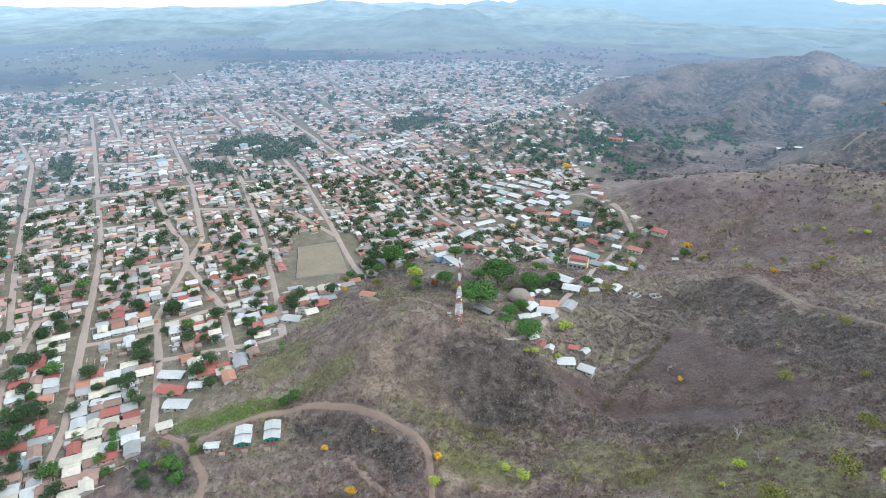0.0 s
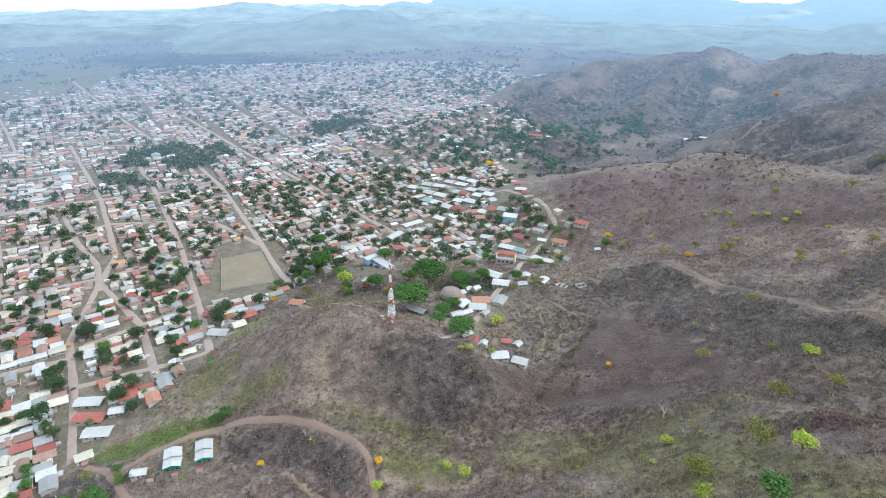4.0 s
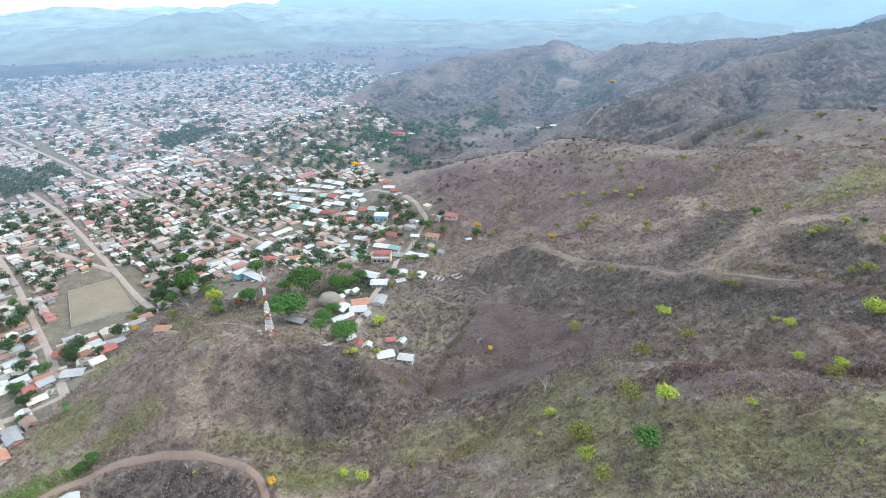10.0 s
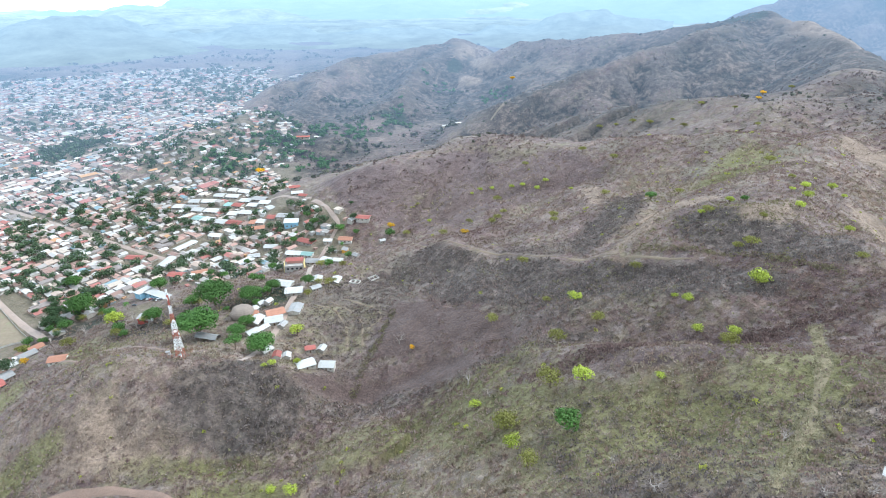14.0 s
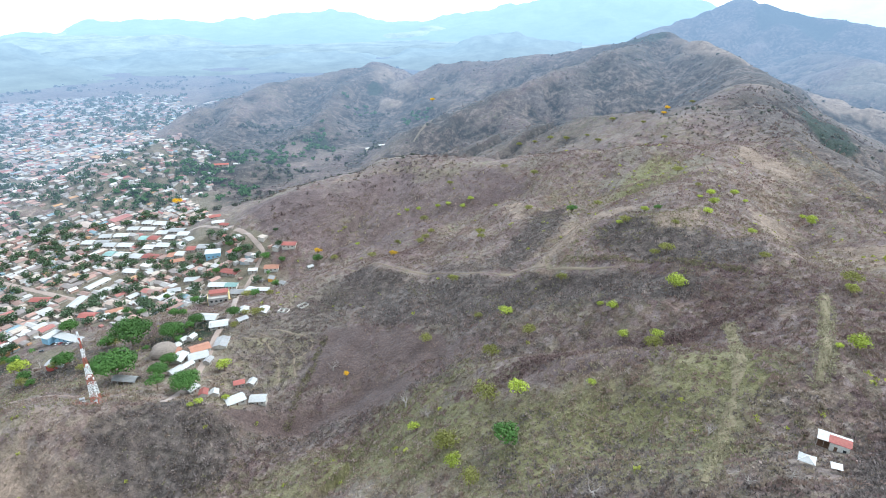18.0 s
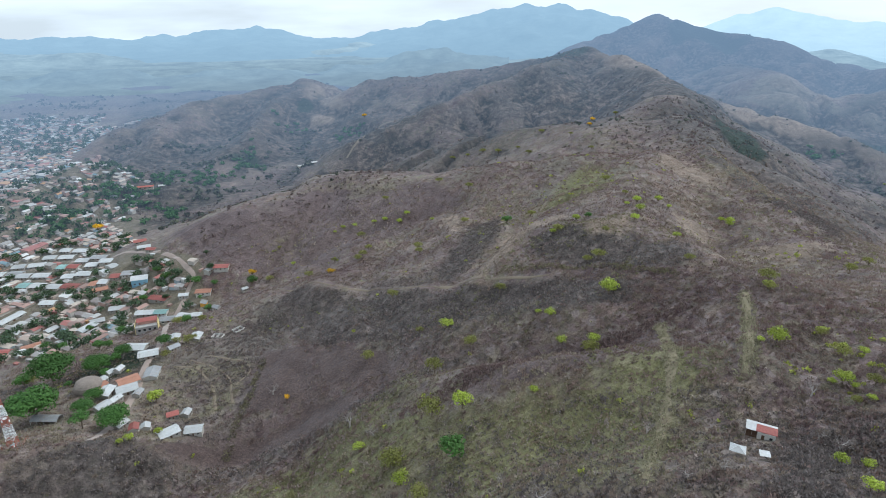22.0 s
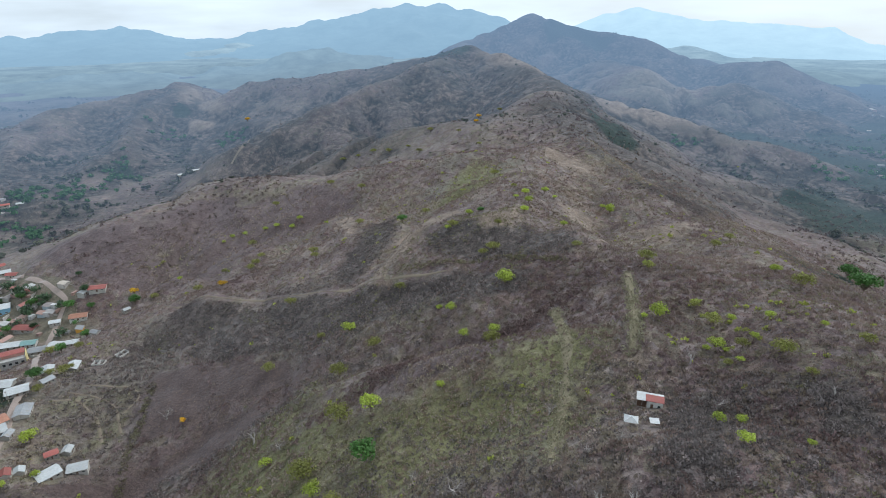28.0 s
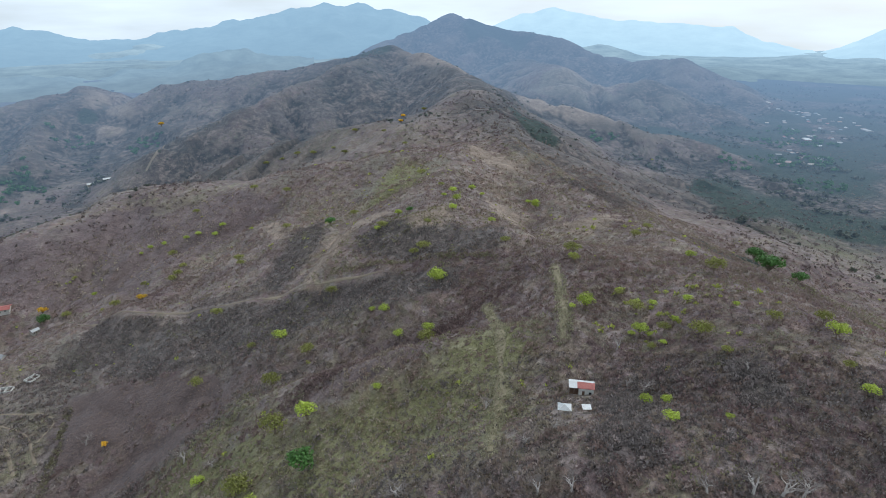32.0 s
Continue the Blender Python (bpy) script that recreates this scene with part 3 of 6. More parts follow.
    a, b, r1 = Vector(a), Vector(b), r0 if r1 is None else r1
    q = (b - a).to_track_quat("Z", "Y").to_matrix()
    rings = [[bm.verts.new(c + q @ Vector((r * math.cos(t), r * math.sin(t), 0))) for t in (2 * math.pi * k / sides + 0.78 for k in range(sides))] for c, r in ((a, r0), (b, r1))]
    for k in range(sides):
        bm.faces.new((rings[0][k], rings[0][(k + 1) % sides], rings[1][(k + 1) % sides], rings[1][k]))
    bm.faces.new(rings[0][::-1])
    bm.faces.new(rings[1])


def empty(name, x, y, z, turn=0.0):
    ob = new(name)
    ob.matrix_world = pose(x, y, z, 0, 0, turn)
    return ob


def seg_dist(x, y, pts):
    """Distance of places to a line of nodes."""
    best = np.full(np.shape(x), 1e9)
    for (x0, y0), (x1, y1) in zip(pts, pts[1:]):
        dx, dy = x1 - x0, y1 - y0
        f = np.clip(((x - x0) * dx + (y - y0) * dy) / (dx * dx + dy * dy + 1e-9), 0, 1)
        best = np.minimum(best, np.hypot(x - x0 - f * dx, y - y0 - f * dy))
    return best


# ---------------------------------------------------------------- roads and streets (nodes in plan)
STREETS = [
    [(-560, 195), (-634, 235), (-704, 275), (-1044, 474), (-1252, 558)],
    [(-369, 121), (-394, 147), (-515, 238), (-629, 324), (-681, 359), (-1064, 592), (-1294, 731)],
    [(-537, 367), (-575, 420), (-744, 543), (-1031, 720)],
    [(-318, 290), (-386, 351), (-513, 457), (-677, 582), (-941, 763)],
    [(-340, 425), (-352, 436), (-484, 543), (-627, 652), (-832, 781)],
    [(-306, 596), (-377, 634), (-520, 714), (-701, 804), (-810, 866), (-1012, 978)],
    [(-857, 770), (-1125, 913), (-1468, 1104), (-1682, 1225)],
    [(-332, 175), (-401, 230), (-469, 278), (-537, 367)],
    [(-341, 256), (-431, 322), (-537, 367)],
]
STREETS += [
    [(-404, 235), (-356, 270), (-322, 290)],
    [(-452, 279), (-431, 322), (-407, 372)],
    [(-560, 220), (-483, 149), (-420, 110)],
]
STREETS += [  # cross streets and lanes
    [(-523, 354), (-574, 395), (-643, 426), (-743, 484)],
    [(-606, 306), (-571, 342), (-546, 372), (-524, 410), (-496, 440)],
    [(-710, 377), (-679, 416), (-659, 483), (-595, 520), (-541, 540), (-444, 508)],
    [(-856, 368), (-820, 439), (-795, 494), (-745, 541), (-696, 590), (-627, 649)],
    [(-975, 532), (-913, 568), (-877, 626)],
    [(-1081, 653), (-1215, 731), (-1354, 806)],
    [(-484, 218), (-467, 238), (-446, 260)],
    [(-1005, 712), (-940, 763), (-857, 770)],
]
VILLAGE_STREET = [(-127, 305), (-121, 346), (-120, 378), (-121, 403), (-117, 439), (-135, 552), (-127, 594), (-119, 628), (-147, 677), (-209, 744), (-288, 779)]
LOOP = [(-332, 175), (-297, 176), (-280, 194), (-261, 214), (-237, 227), (-202, 232), (-176, 233), (-152, 227), (-135, 219), (-128, 209), (-120, 198), (-112, 184), (-108, 165)]
FOOT = [(-249, 146), (-257, 158), (-284, 170), (-304, 177)]
HILLTRACK = [(147, 315), (130, 331), (113, 352), (96, 377), (77, 402), (55, 427), (32, 450), (10, 472), (-10, 490), (-30, 530)]
FIREBREAK = [(167, 226), (158, 206), (140, 178), (125, 158), (110, 140), (91, 119)]
UPPERPATH = [(203, 215), (190, 196), (166, 168), (156, 157)]
TERRACE = [(-87, 403), (-71, 408), (-49, 392), (-36, 368), (-52, 350), (-68, 362)]
MASTTRACK = [(-187, 333), (-208, 337), (-243, 346), (-304, 375)]
FARTRACK = [(84, 1041), (95, 1055), (107, 1065), (124, 1112), (180, 1312), (216, 1317), (245, 1309)]
PITCH_CORNERS = [(-458, 459), (-428, 494), (-361, 434), (-405, 398)]


def blob(x, y, cx, cy, rx, ry, turn=0.0):
    c, s = math.cos(radians(turn)), math.sin(radians(turn))
    u, v = ((x - cx) * c + (y - cy) * s) / rx, (-(x - cx) * s + (y - cy) * c) / ry
    return np.exp(-((u * u + v * v) ** 2))


def any_of(x, y, blobs):
    out = np.zeros(np.shape(x))
    for b in blobs:
        out = np.maximum(out, blob(x, y, *b))
    return out


def town_edge(y):
    """The x at which the town ends towards the hills."""
    return np.interp(y, [0, 150, 300, 360, 420, 560, 640, 800, 1000, 1300, 2300], [-320, -325, -318, -330, -335, -300, -140, -190, -330, -430, -560])


def in_town(x, y, z):
    d = np.hypot(x, y)
    flat = (z < np.where(y < 420, 24, 12)) & (x < town_edge(y) + (vnoise(x, y, 160, 64) - 0.5) * np.clip(d - 700, 0, 1500) * 0.3) & (d < np.interp(np.degrees(np.arctan2(-x, y)), [16, 19, 29, 39, 49, 52, 54, 59, 63, 66], [2049, 2103, 2109, 2133, 2170, 1908, 1801, 1778, 1818, 1880])) & (d > 340)
    hill = (blob(x, y, -400, 1020, 160, 175, 0) > 0.4) & (z < 60)
    upper = (blob(x, y, -215, 605, 120, 110, 0) > 0.5) & (x < -110)
    return flat | hill | upper


TAN = [
    (-228, 180, 26, 12, 30), (-195, 186, 40, 12, 0), (-60, 232, 60, 14, 12), (-115, 208, 26, 9, 0), (-192, 250, 60, 12, 8), (-225, 275, 62, 32, -10), (-185, 292, 40, 14, 0), (720, 1120, 60, 110, 0), (930, 1050, 200, 90, -50), (1330, 1330, 160, 120, 0), (200, 75, 26, 20, 0), (250, 330, 30, 18, 30),
       (330, 440, 12, 36, -20), (30, 195, 14, 8, 0), (-30, 255, 30, 8, 0), (1800, 1050, 130, 160, 0), (105, 1640, 62, 120, 0),
]
TAN += [
    (70, 1480, 40, 30, 0), (-60, 1134, 40, 14, 0), (-128, 1100, 26, 16, 0), (-240, 835, 26, 26, 0), (-244, 944, 30, 20, 0), (240, 446, 14, 9, 20), (280, 364, 9, 14, -40), (290, 352, 9, 8, 0), (386, 520, 9, 30, -10), (201, 351, 12, 5, 20), (176, 406, 16, 7, 30), (216, 615, 20, 7, 20), (263, 570, 14, 6, 0), (329, 291, 14, 10, 0), (-300, 340, 40, 20, 30), (215, 350, 40, 16, 0),
]
GREEN = [(-10, 262, 60, 11, 5), (-240, 250, 30, 14, 30), (-310, 330, 24, 30, 0), (95, 160, 40, 44, 0), (-128, 245, 40, 9, 0), (78, 172, 62, 40, 0), (20, 226, 34, 18, 0), (136, 180, 30, 26, 0), (-290, 205, 50, 12, 36), (-290, 262, 26, 30, 0), (-250, 380, 60, 30, 0), (330, 120, 50, 60, 0), (-110, 225, 40, 12, 0), (250, 480, 60, 30, 60), (900, 420, 200, 100, 30)]
SOIL = [(-88, 298, 36, 10, 0), (-10, 340, 46, 29, -33), (-45, 315, 48, 11, 5), (30, 305, 45, 12, 0), (105, 240, 62, 8, -17), (-260, 880, 60, 25, 0)]


DARK_SCRUB = [(-55, 375, 48, 60, 0), (-30, 440, 60, 46, 0), (-40, 290, 50, 14, 0), (-75, 325, 30, 22, 0), (-90, 420, 20, 40, 0), (30, 285, 90, 16, -8), (-70, 285, 60, 14, 0), (70, 320, 50, 26, -40), (-128, 276, 40, 24, 0), (120, 300, 50, 20, -30), (60, 420, 60, 26, -20)]
# patches of ground cover (outlines in plan): bare straw, pale dry grass, dense dark scrub, purple-brown scrub, green slope
TAN_ZONES = [
    [(183, 418), (192, 396), (194, 385), (164, 386), (142, 364), (126, 358), (114, 353), (113, 361), (144, 414), (169, 439)],
    [(186, 354), (216, 357), (222, 352), (199, 318), (195, 328), (183, 338)],
    [(280, 385), (301, 377), (292, 357), (272, 352)],
    [(352, 523), (375, 536), (385, 509), (386, 464), (364, 452), (352, 482)],
    [(315, 321), (334, 310), (365, 315), (320, 285), (300, 298)],
    [(655, 1330), (700, 1330), (745, 1200), (735, 1050), (650, 860), (569, 792), (534, 793), (609, 977), (638, 1104), (642, 1172)],
]
TAN_ZONES += [
    [(703, 927), (800, 1120), (880, 1190), (960, 1080), (1010, 940), (1100, 780), (996, 790), (913, 841), (800, 830), (735, 785)],
    [(1754, 1143), (1773, 970), (1540, 795), (1575, 948)],
    [(26, 1729), (73, 1723), (121, 1525), (125, 1393), (87, 1394), (42, 1426), (30, 1516)],
    [(-131, 225), (-94, 237), (-69, 225), (-73, 214), (-116, 200)],
    [(141, 570), (155, 552), (141, 502), (133, 523)],
]
PALE_ZONES = [
    [(216, 538), (244, 521), (308, 498), (310, 483), (251, 465), (224, 493)],
    [(1144, 1349), (1240, 1430), (1330, 1400), (1314, 1187), (1196, 1213)],
    [(1302, 1194), (1460, 1260), (1530, 1120), (1427, 1051), (1307, 1053)],
    [(165, 224), (167, 220), (136, 170), (116, 144), (90, 118), (85, 121), (110, 147), (130, 171)],
]
DARK_ZONES = [
    [(-340, 152), (-346, 180), (-296, 174), (-255, 151), (-271, 142), (-308, 135)],
    [(-237, 215), (-192, 230), (-153, 220), (-131, 204), (-143, 199), (-179, 212), (-225, 202)],
    [(-159, 289), (-127, 309), (-100, 300), (-80, 289), (-83, 262), (-114, 250), (-147, 260), (-162, 264)],
    [(93, 407), (117, 441), (160, 516), (182, 507), (155, 437), (125, 405), (99, 380)],
    [(94, 365), (119, 340), (153, 307), (174, 264), (166, 255), (136, 271), (111, 295), (79, 307), (52, 357), (46, 428), (62, 414)],
]
DARK_ZONES += [
    [(-23, 494), (14, 462), (60, 403), (53, 345), (21, 360), (-16, 401)],
    [(587, 809), (609, 696), (651, 611), (561, 433), (374, 322), (375, 383), (406, 520), (468, 690)],
    [(156, 370), (177, 359), (202, 325), (219, 298), (215, 265), (195, 263), (170, 302), (150, 335)],
    [(265, 1087), (410, 1142), (560, 1207), (621, 1133), (578, 984), (531, 965), (413, 1048), (285, 1039), (238, 1058)],
    [(2, 1600), (47, 1634), (59, 1550), (23, 1529), (2, 1546)],
    [(142, 122), (156, 116), (134, 88), (119, 80), (111, 93)],
]
DARK_ZONES += [
    [(180, 107), (188, 86), (173, 73), (163, 85)],
]
MAUVE_ZONES = [
    [(-168, 748), (-59, 717), (26, 745), (142, 675), (180, 574), (131, 605), (69, 579), (10, 584), (-40, 605), (-108, 647)],
    [(291, 361), (311, 352), (245, 247), (272, 294)],
    [(103, 270), (139, 246), (160, 223), (153, 212), (116, 202), (93, 205), (74, 217), (61, 226), (73, 233)],
]
SOIL_ZONES = [
    [(-33, 399), (-5, 382), (-2, 338), (-15, 331), (-44, 332), (-46, 343)],
    [(-2, 375), (44, 336), (43, 312), (23, 315), (0, 336)],
    [(-95, 299), (-87, 308), (-64, 309), (-36, 310), (-7, 320), (21, 308), (24, 289), (-15, 296), (-46, 300), (-74, 295)],
]
OLIVE_ZONES = [
    [(-105, 400), (-60, 415), (-40, 385), (-55, 345), (-85, 330), (-105, 350)],
    [(-219, 242), (-158, 258), (-131, 232), (-69, 260), (0, 288), (70, 294), (60, 216), (6, 218), (-30, 229), (-70, 228), (-126, 230), (-203, 234)],
]
GREEN_ZONES = [
    [(-35, 243), (-11, 262), (25, 246), (73, 214), (105, 205), (140, 192), (128, 168), (108, 148), (80, 168), (49, 177), (4, 195)],
]


def patch(x, y, outlines, soft=7.0):
    """1 inside the outlines, 0 outside, with a soft edge."""
    out = np.zeros(np.shape(x))
    for nodes in outlines:
        nx, ny = [n[0] for n in nodes], [n[1] for n in nodes]
        soft_here = soft * (1 + math.hypot(sum(nx) / len(nx), sum(ny) / len(ny)) / 600)
        near = (x > min(nx) - soft_here) & (x < max(nx) + soft_here) & (y > min(ny) - soft_here) & (y < max(ny) + soft_here)
        if not near.any():
            continue
        px, py = x[near] + 6 * (vnoise(x[near], y[near], 22, 33) - 0.5), y[near] + 6 * (vnoise(x[near], y[near], 22, 34) - 0.5)
        inside = np.zeros(px.shape, bool)
        for (x0, y0), (x1, y1) in zip(nodes, nodes[1:] + nodes[:1]):
            if y0 != y1:
                inside ^= ((y0 > py) != (y1 > py)) & (px < (x1 - x0) * (py - y0) / (y1 - y0) + x0)
        d = seg_dist(px, py, nodes + nodes[:1])
        out[near] = np.maximum(out[near], np.clip(0.5 + np.where(inside, d, -d) / soft_here, 0, 1))
    return out


def zones(x, y):
    """Shares of purple-brown scrub, pale dry grass and dense dark scrub."""
    pale = np.maximum(patch(x, y, PALE_ZONES), 0.7 * np.clip(vnoise(x, y, 75, 25) * 3 - 2.05, 0, 1))
    return np.stack([patch(x, y, MAUVE_ZONES), pale, np.maximum(patch(x, y, DARK_ZONES), 0.55 * any_of(x, y, DARK_SCRUB)), 0 * pale + 1], -1)


def cover(x, y, z):
    tan = np.maximum(0.42 * any_of(x, y, TAN), 0.95 * patch(x, y, TAN_ZONES)) + 0.35 * np.clip(vnoise(x, y, 60, 21) - 0.62, 0, 1) * 3
    green = np.maximum(0.75 * any_of(x, y, GREEN), np.maximum(0.36 * patch(x, y, GREEN_ZONES), (0.1 + 0.6 * vnoise(x, y, 30, 27)) * patch(x, y, OLIVE_ZONES))) + 0.5 * np.clip(vnoise(x, y, 45, 22) - 0.7, 0, 1) * 3
    az = np.degrees(np.arctan2(-x, y))
    green = np.maximum(green, np.where((az > 44) & (np.hypot(x, y) > 1500), 0.35 + 0.7 * vnoise(x, y, 120, 26), 0))
    soil = np.maximum(0.55 * any_of(x, y, SOIL), patch(x, y, SOIL_ZONES, 3.0))
    town = np.where(in_town(x, y, z), 1.0, 0.0)
    town = np.maximum(town, 0.35 * blob(x, y, -130, 380, 30, 60, 0))
    town = np.maximum(town, 0.8 * any_of(x, y, [(-130, 565, 50, 50, 0), (-270, 460, 30, 18, -30), (-240, 690, 90, 80, 0), (-180, 640, 60, 60, 0), (-250, 900, 60, 60, 0)]))
    return np.stack([tan, green, soil, town], -1).clip(0, 1)


# ---------------------------------------------------------------- the ground, one sheet to the horizon
az = np.radians(np.concatenate([np.arange(-180, -78, 3), np.arange(-78, 78, 0.18), np.arange(78, 180.1, 3)]))
rr = np.concatenate([[0.5, 20, 40], 60 * 1.0088 ** np.arange(505)])
rr = rr[rr < 4960]
AZ, RR = np.meshgrid(az, rr, indexing="ij")
gx, gy = -RR * np.sin(AZ), RR * np.cos(AZ)
gz = height(gx, gy)
keep_r = np.r_[np.arange(int(np.searchsorted(rr, 720))), np.arange(int(np.searchsorted(rr, 720)), len(rr), 4)]  # coarser below the far land
ground_mesh = grid_mesh("ground", gx[:, keep_r], gy[:, keep_r], (gz - (9 + 0.014 * np.clip(RR - 700, 0, 2500)) * np.clip((RR - 655) / 80, 0, 1) * (np.abs(AZ) < radians(76.5)))[:, keep_r])


def folds(z):
    """How hollow the land is: above 0 in gullies, below 0 on crests."""
    out = np.zeros_like(z)
    out[8:-8, 4:-4] = (z[16:, 4:-4] + z[:-16, 4:-4] + z[8:-8, 8:] + z[8:-8, :-8]) / 4 - z[8:-8, 4:-4]
    return out * np.clip((RR - 750) / 300, 0, 1)


hollow = folds(gz)
crest_tan = cover(gx, gy, gz)
# far crests get up to 0.14 more of the straw tone
crest_tan[..., 0] = np.clip(crest_tan[..., 0] + np.clip(-hollow / 5.0 - 0.25, 0, 0.14), 0, 1)
layer = ground_mesh.attributes.new("cover", "FLOAT_COLOR", "POINT")
layer.data.foreach_set("color", crest_tan[:, keep_r].astype(np.float32).ravel())
WOODED = [(30, 1572, 24, 44, 0), (1650, 760, 420, 420, 30), (-104, 1250, 40, 30, 0), (20, 1150, 60, 14, 0), (2400, 1500, 600, 800, 0), (-180, 900, 60, 40, 0), (-60, 930, 130, 30, 10), (-680, 1060, 50, 40, 30), (-330, 440, 50, 40, 0), (-230, 405, 50, 40, 0), (-150, 420, 40, 30, 0),
          (-1600, 1650, 500, 200, 20), (-1900, 900, 260, 160, 0), (620, 1330, 60, 120, 0), (880, 520, 200, 110, 30), (430, 230, 90, 70, 0), (600, 700, 40, 130, -20), (1500, 2000, 200, 200, 0)]


def wooded(x, y, z):
    d = np.hypot(x, y)
    dry_forest = 0.72 * np.clip((x - town_edge(y)) / 60, 0, 1) * np.clip((d - 680) / 250, 0, 1) * np.clip(0.42 + 0.8 * vnoise(x, y, 130, 67) + 0.5 * (vnoise(x, y, 40, 68) - 0.5), 0, 1) * (1 - 0.9 * any_of(x, y, TAN))
    valley = (x > 850) * np.clip((20 - z) / 14, 0, 1) * np.clip(0.25 + 1.3 * vnoise(x, y, 110, 69), 0, 1)
    dry_forest = np.maximum(dry_forest, valley)
    return np.clip(np.maximum(any_of(x, y, WOODED) * (0.6 + 0.9 * vnoise(x, y, 70, 66)), dry_forest), 0, 1)


wl = ground_mesh.attributes.new("wood", "FLOAT", "POINT")
wood_share = np.clip(wooded(gx, gy, gz), 0, 1)
# far hollows get up to 0.5 more of the dark wood tone
wood_share = np.maximum(wood_share, np.minimum(0.78, wood_share + np.clip(hollow / 3.0 - 0.15, 0, 0.5) * (crest_tan[..., 3] < 0.5)))
wl.data.foreach_set("value", wood_share[:, keep_r].astype(np.float32).ravel())
zone_share = zones(gx, gy)
zl = ground_mesh.attributes.new("zone", "FLOAT_COLOR", "POINT")
zl.data.foreach_set("color", zone_share[:, keep_r].astype(np.float32).ravel())
ground_mesh.materials.append(ground_material("dry_hillside"))
ground = tagged(new("ground", ground_mesh), "dry brown scrub hills around a flat town plain", "ground", kind="structure")


def strip(name, pts, width, material, label, lift=0.3, wob=0.15):
    """A road draped over the land."""
    p = np.array(pts, float)
    t = np.r_[0, np.cumsum(np.hypot(*np.diff(p, axis=0).T))]
    s = np.linspace(0, t[-1], max(4, int(t[-1] / 3)))
    x, y = np.interp(s, t, p[:, 0]), np.interp(s, t, p[:, 1])
    for _ in range(3):
        x[1:-1], y[1:-1] = (x[:-2] + 2 * x[1:-1] + x[2:]) / 4, (y[:-2] + 2 * y[1:-1] + y[2:]) / 4
    tx, ty = np.gradient(x), np.gradient(y)
    n = np.hypot(tx, ty) + 1e-9
    w = width * (1 + wob * (2 * vnoise(x, y, 14, 3) - 1)) / 2
    offs = np.linspace(-1, 1, 5)
    X = x[:, None] - (ty / n)[:, None] * offs * w[:, None]
    Y = y[:, None] + (tx / n)[:, None] * offs * w[:, None]
    far_off = np.hypot(X, Y)
    over = np.where(far_off > 640, 0.3 + np.clip((far_off - 650) / 500, 0, 1.2), 0)
    me = grid_mesh(name, X, Y, height(X, Y) + lift + over - 0.25 * np.abs(offs) ** 3)
    me.materials.append(material)
    return tagged(new(name, me), label, "road", kind="structure")


for pts in STREETS:
    strip("street", pts, 6.2, TOWNDIRT, "pale dusty unpaved town street", 0.25)
strip("village_street", VILLAGE_STREET, 5.0, TOWNDIRT, "pale dusty village lane climbing between houses")
strip("loop_road", LOOP, 4.0, DIRT, "reddish dirt road curving round the hill foot", 0.4)
strip("foot_road", FOOT, 5.0, DIRT, "reddish dirt lane at the foot of the hill", 0.4)
strip("hill_track", HILLTRACK, 1.9, PALETRACK, "pale grassy track along the hillside", 0.4, 0.8)
strip("firebreak", FIREBREAK, 3.6, TRACKGRASS, "worn grassy strip up the slope", 0.3, 0.9)
strip("upper_path", UPPERPATH, 3.0, TRACKGRASS, "worn footpath through the scrub", 0.4, 0.5)
strip("side_track", [(-193, 204), (-177, 201), (-159, 194), (-142, 189)], 3.0, DIRT, "dirt side track down the hill foot", 0.3, 0.4)
for pts in [[(-100, 399), (-84, 395), (-71, 370), (-67, 344)], [(-90, 405), (-70, 393), (-60, 376), (-57, 349)], [(-78, 413), (-52, 394), (-45, 381), (-57, 365)]]:
    strip("terrace_path", pts, 1.7, PALETRACK, "pale path contouring the terraced hillock", 0.3, 0.5)
strip("mast_track", MASTTRACK, 3.0, DIRT, "dirt track along the mast hill", 0.4, 0.3)
# the far track's dirt has the haze glow mixed in too
strip("far_track", FARTRACK, 4.5, add_haze_glow(PALETRACK.copy()), "pale dirt road in the far valley", 0.6)
pc = np.array(PITCH_CORNERS, float)
a, b = np.meshgrid(np.linspace(0, 1, 16), np.linspace(0, 1, 16), indexing="ij")
qx, qy = [(pc[0, k] * (1 - a) * (1 - b) + pc[1, k] * (1 - a) * b + pc[3, k] * a * (1 - b) + pc[2, k] * a * b) for k in (0, 1)]
pm = grid_mesh("football_pitch", qx, qy, height(qx, qy) + 0.35)
pm.materials.append(PITCH)
tagged(new("football_pitch", pm), "bare worn football pitch of pale earth", "pitch", kind="structure")

# ---------------------------------------------------------------- distance: hazy land, plain and mountain ranges
# second land sheet over the ground from 650 m, haze painted in as glow
k0 = int(np.searchsorted(rr, 650))
c0, c1 = int(np.searchsorted(az, radians(-77))), int(np.searchsorted(az, radians(77)))
part_of = (slice(c0, c1, 2), slice(k0, None, 1))
far_lift = 0.15 + np.clip((RR[part_of] - 650) / 500, 0, 1.2)
land_mesh = grid_mesh("backdrop_land", gx[part_of], gy[part_of], gz[part_of] + far_lift)
layer = land_mesh.attributes.new("cover", "FLOAT_COLOR", "POINT")
layer.data.foreach_set("color", crest_tan[part_of].astype(np.float32).ravel())
wl = land_mesh.attributes.new("wood", "FLOAT", "POINT")
wl.data.foreach_set("value", wood_share[part_of].astype(np.float32).ravel())
zl = land_mesh.attributes.new("zone", "FLOAT_COLOR", "POINT")
zl.data.foreach_set("color", zone_share[part_of].astype(np.float32).ravel())
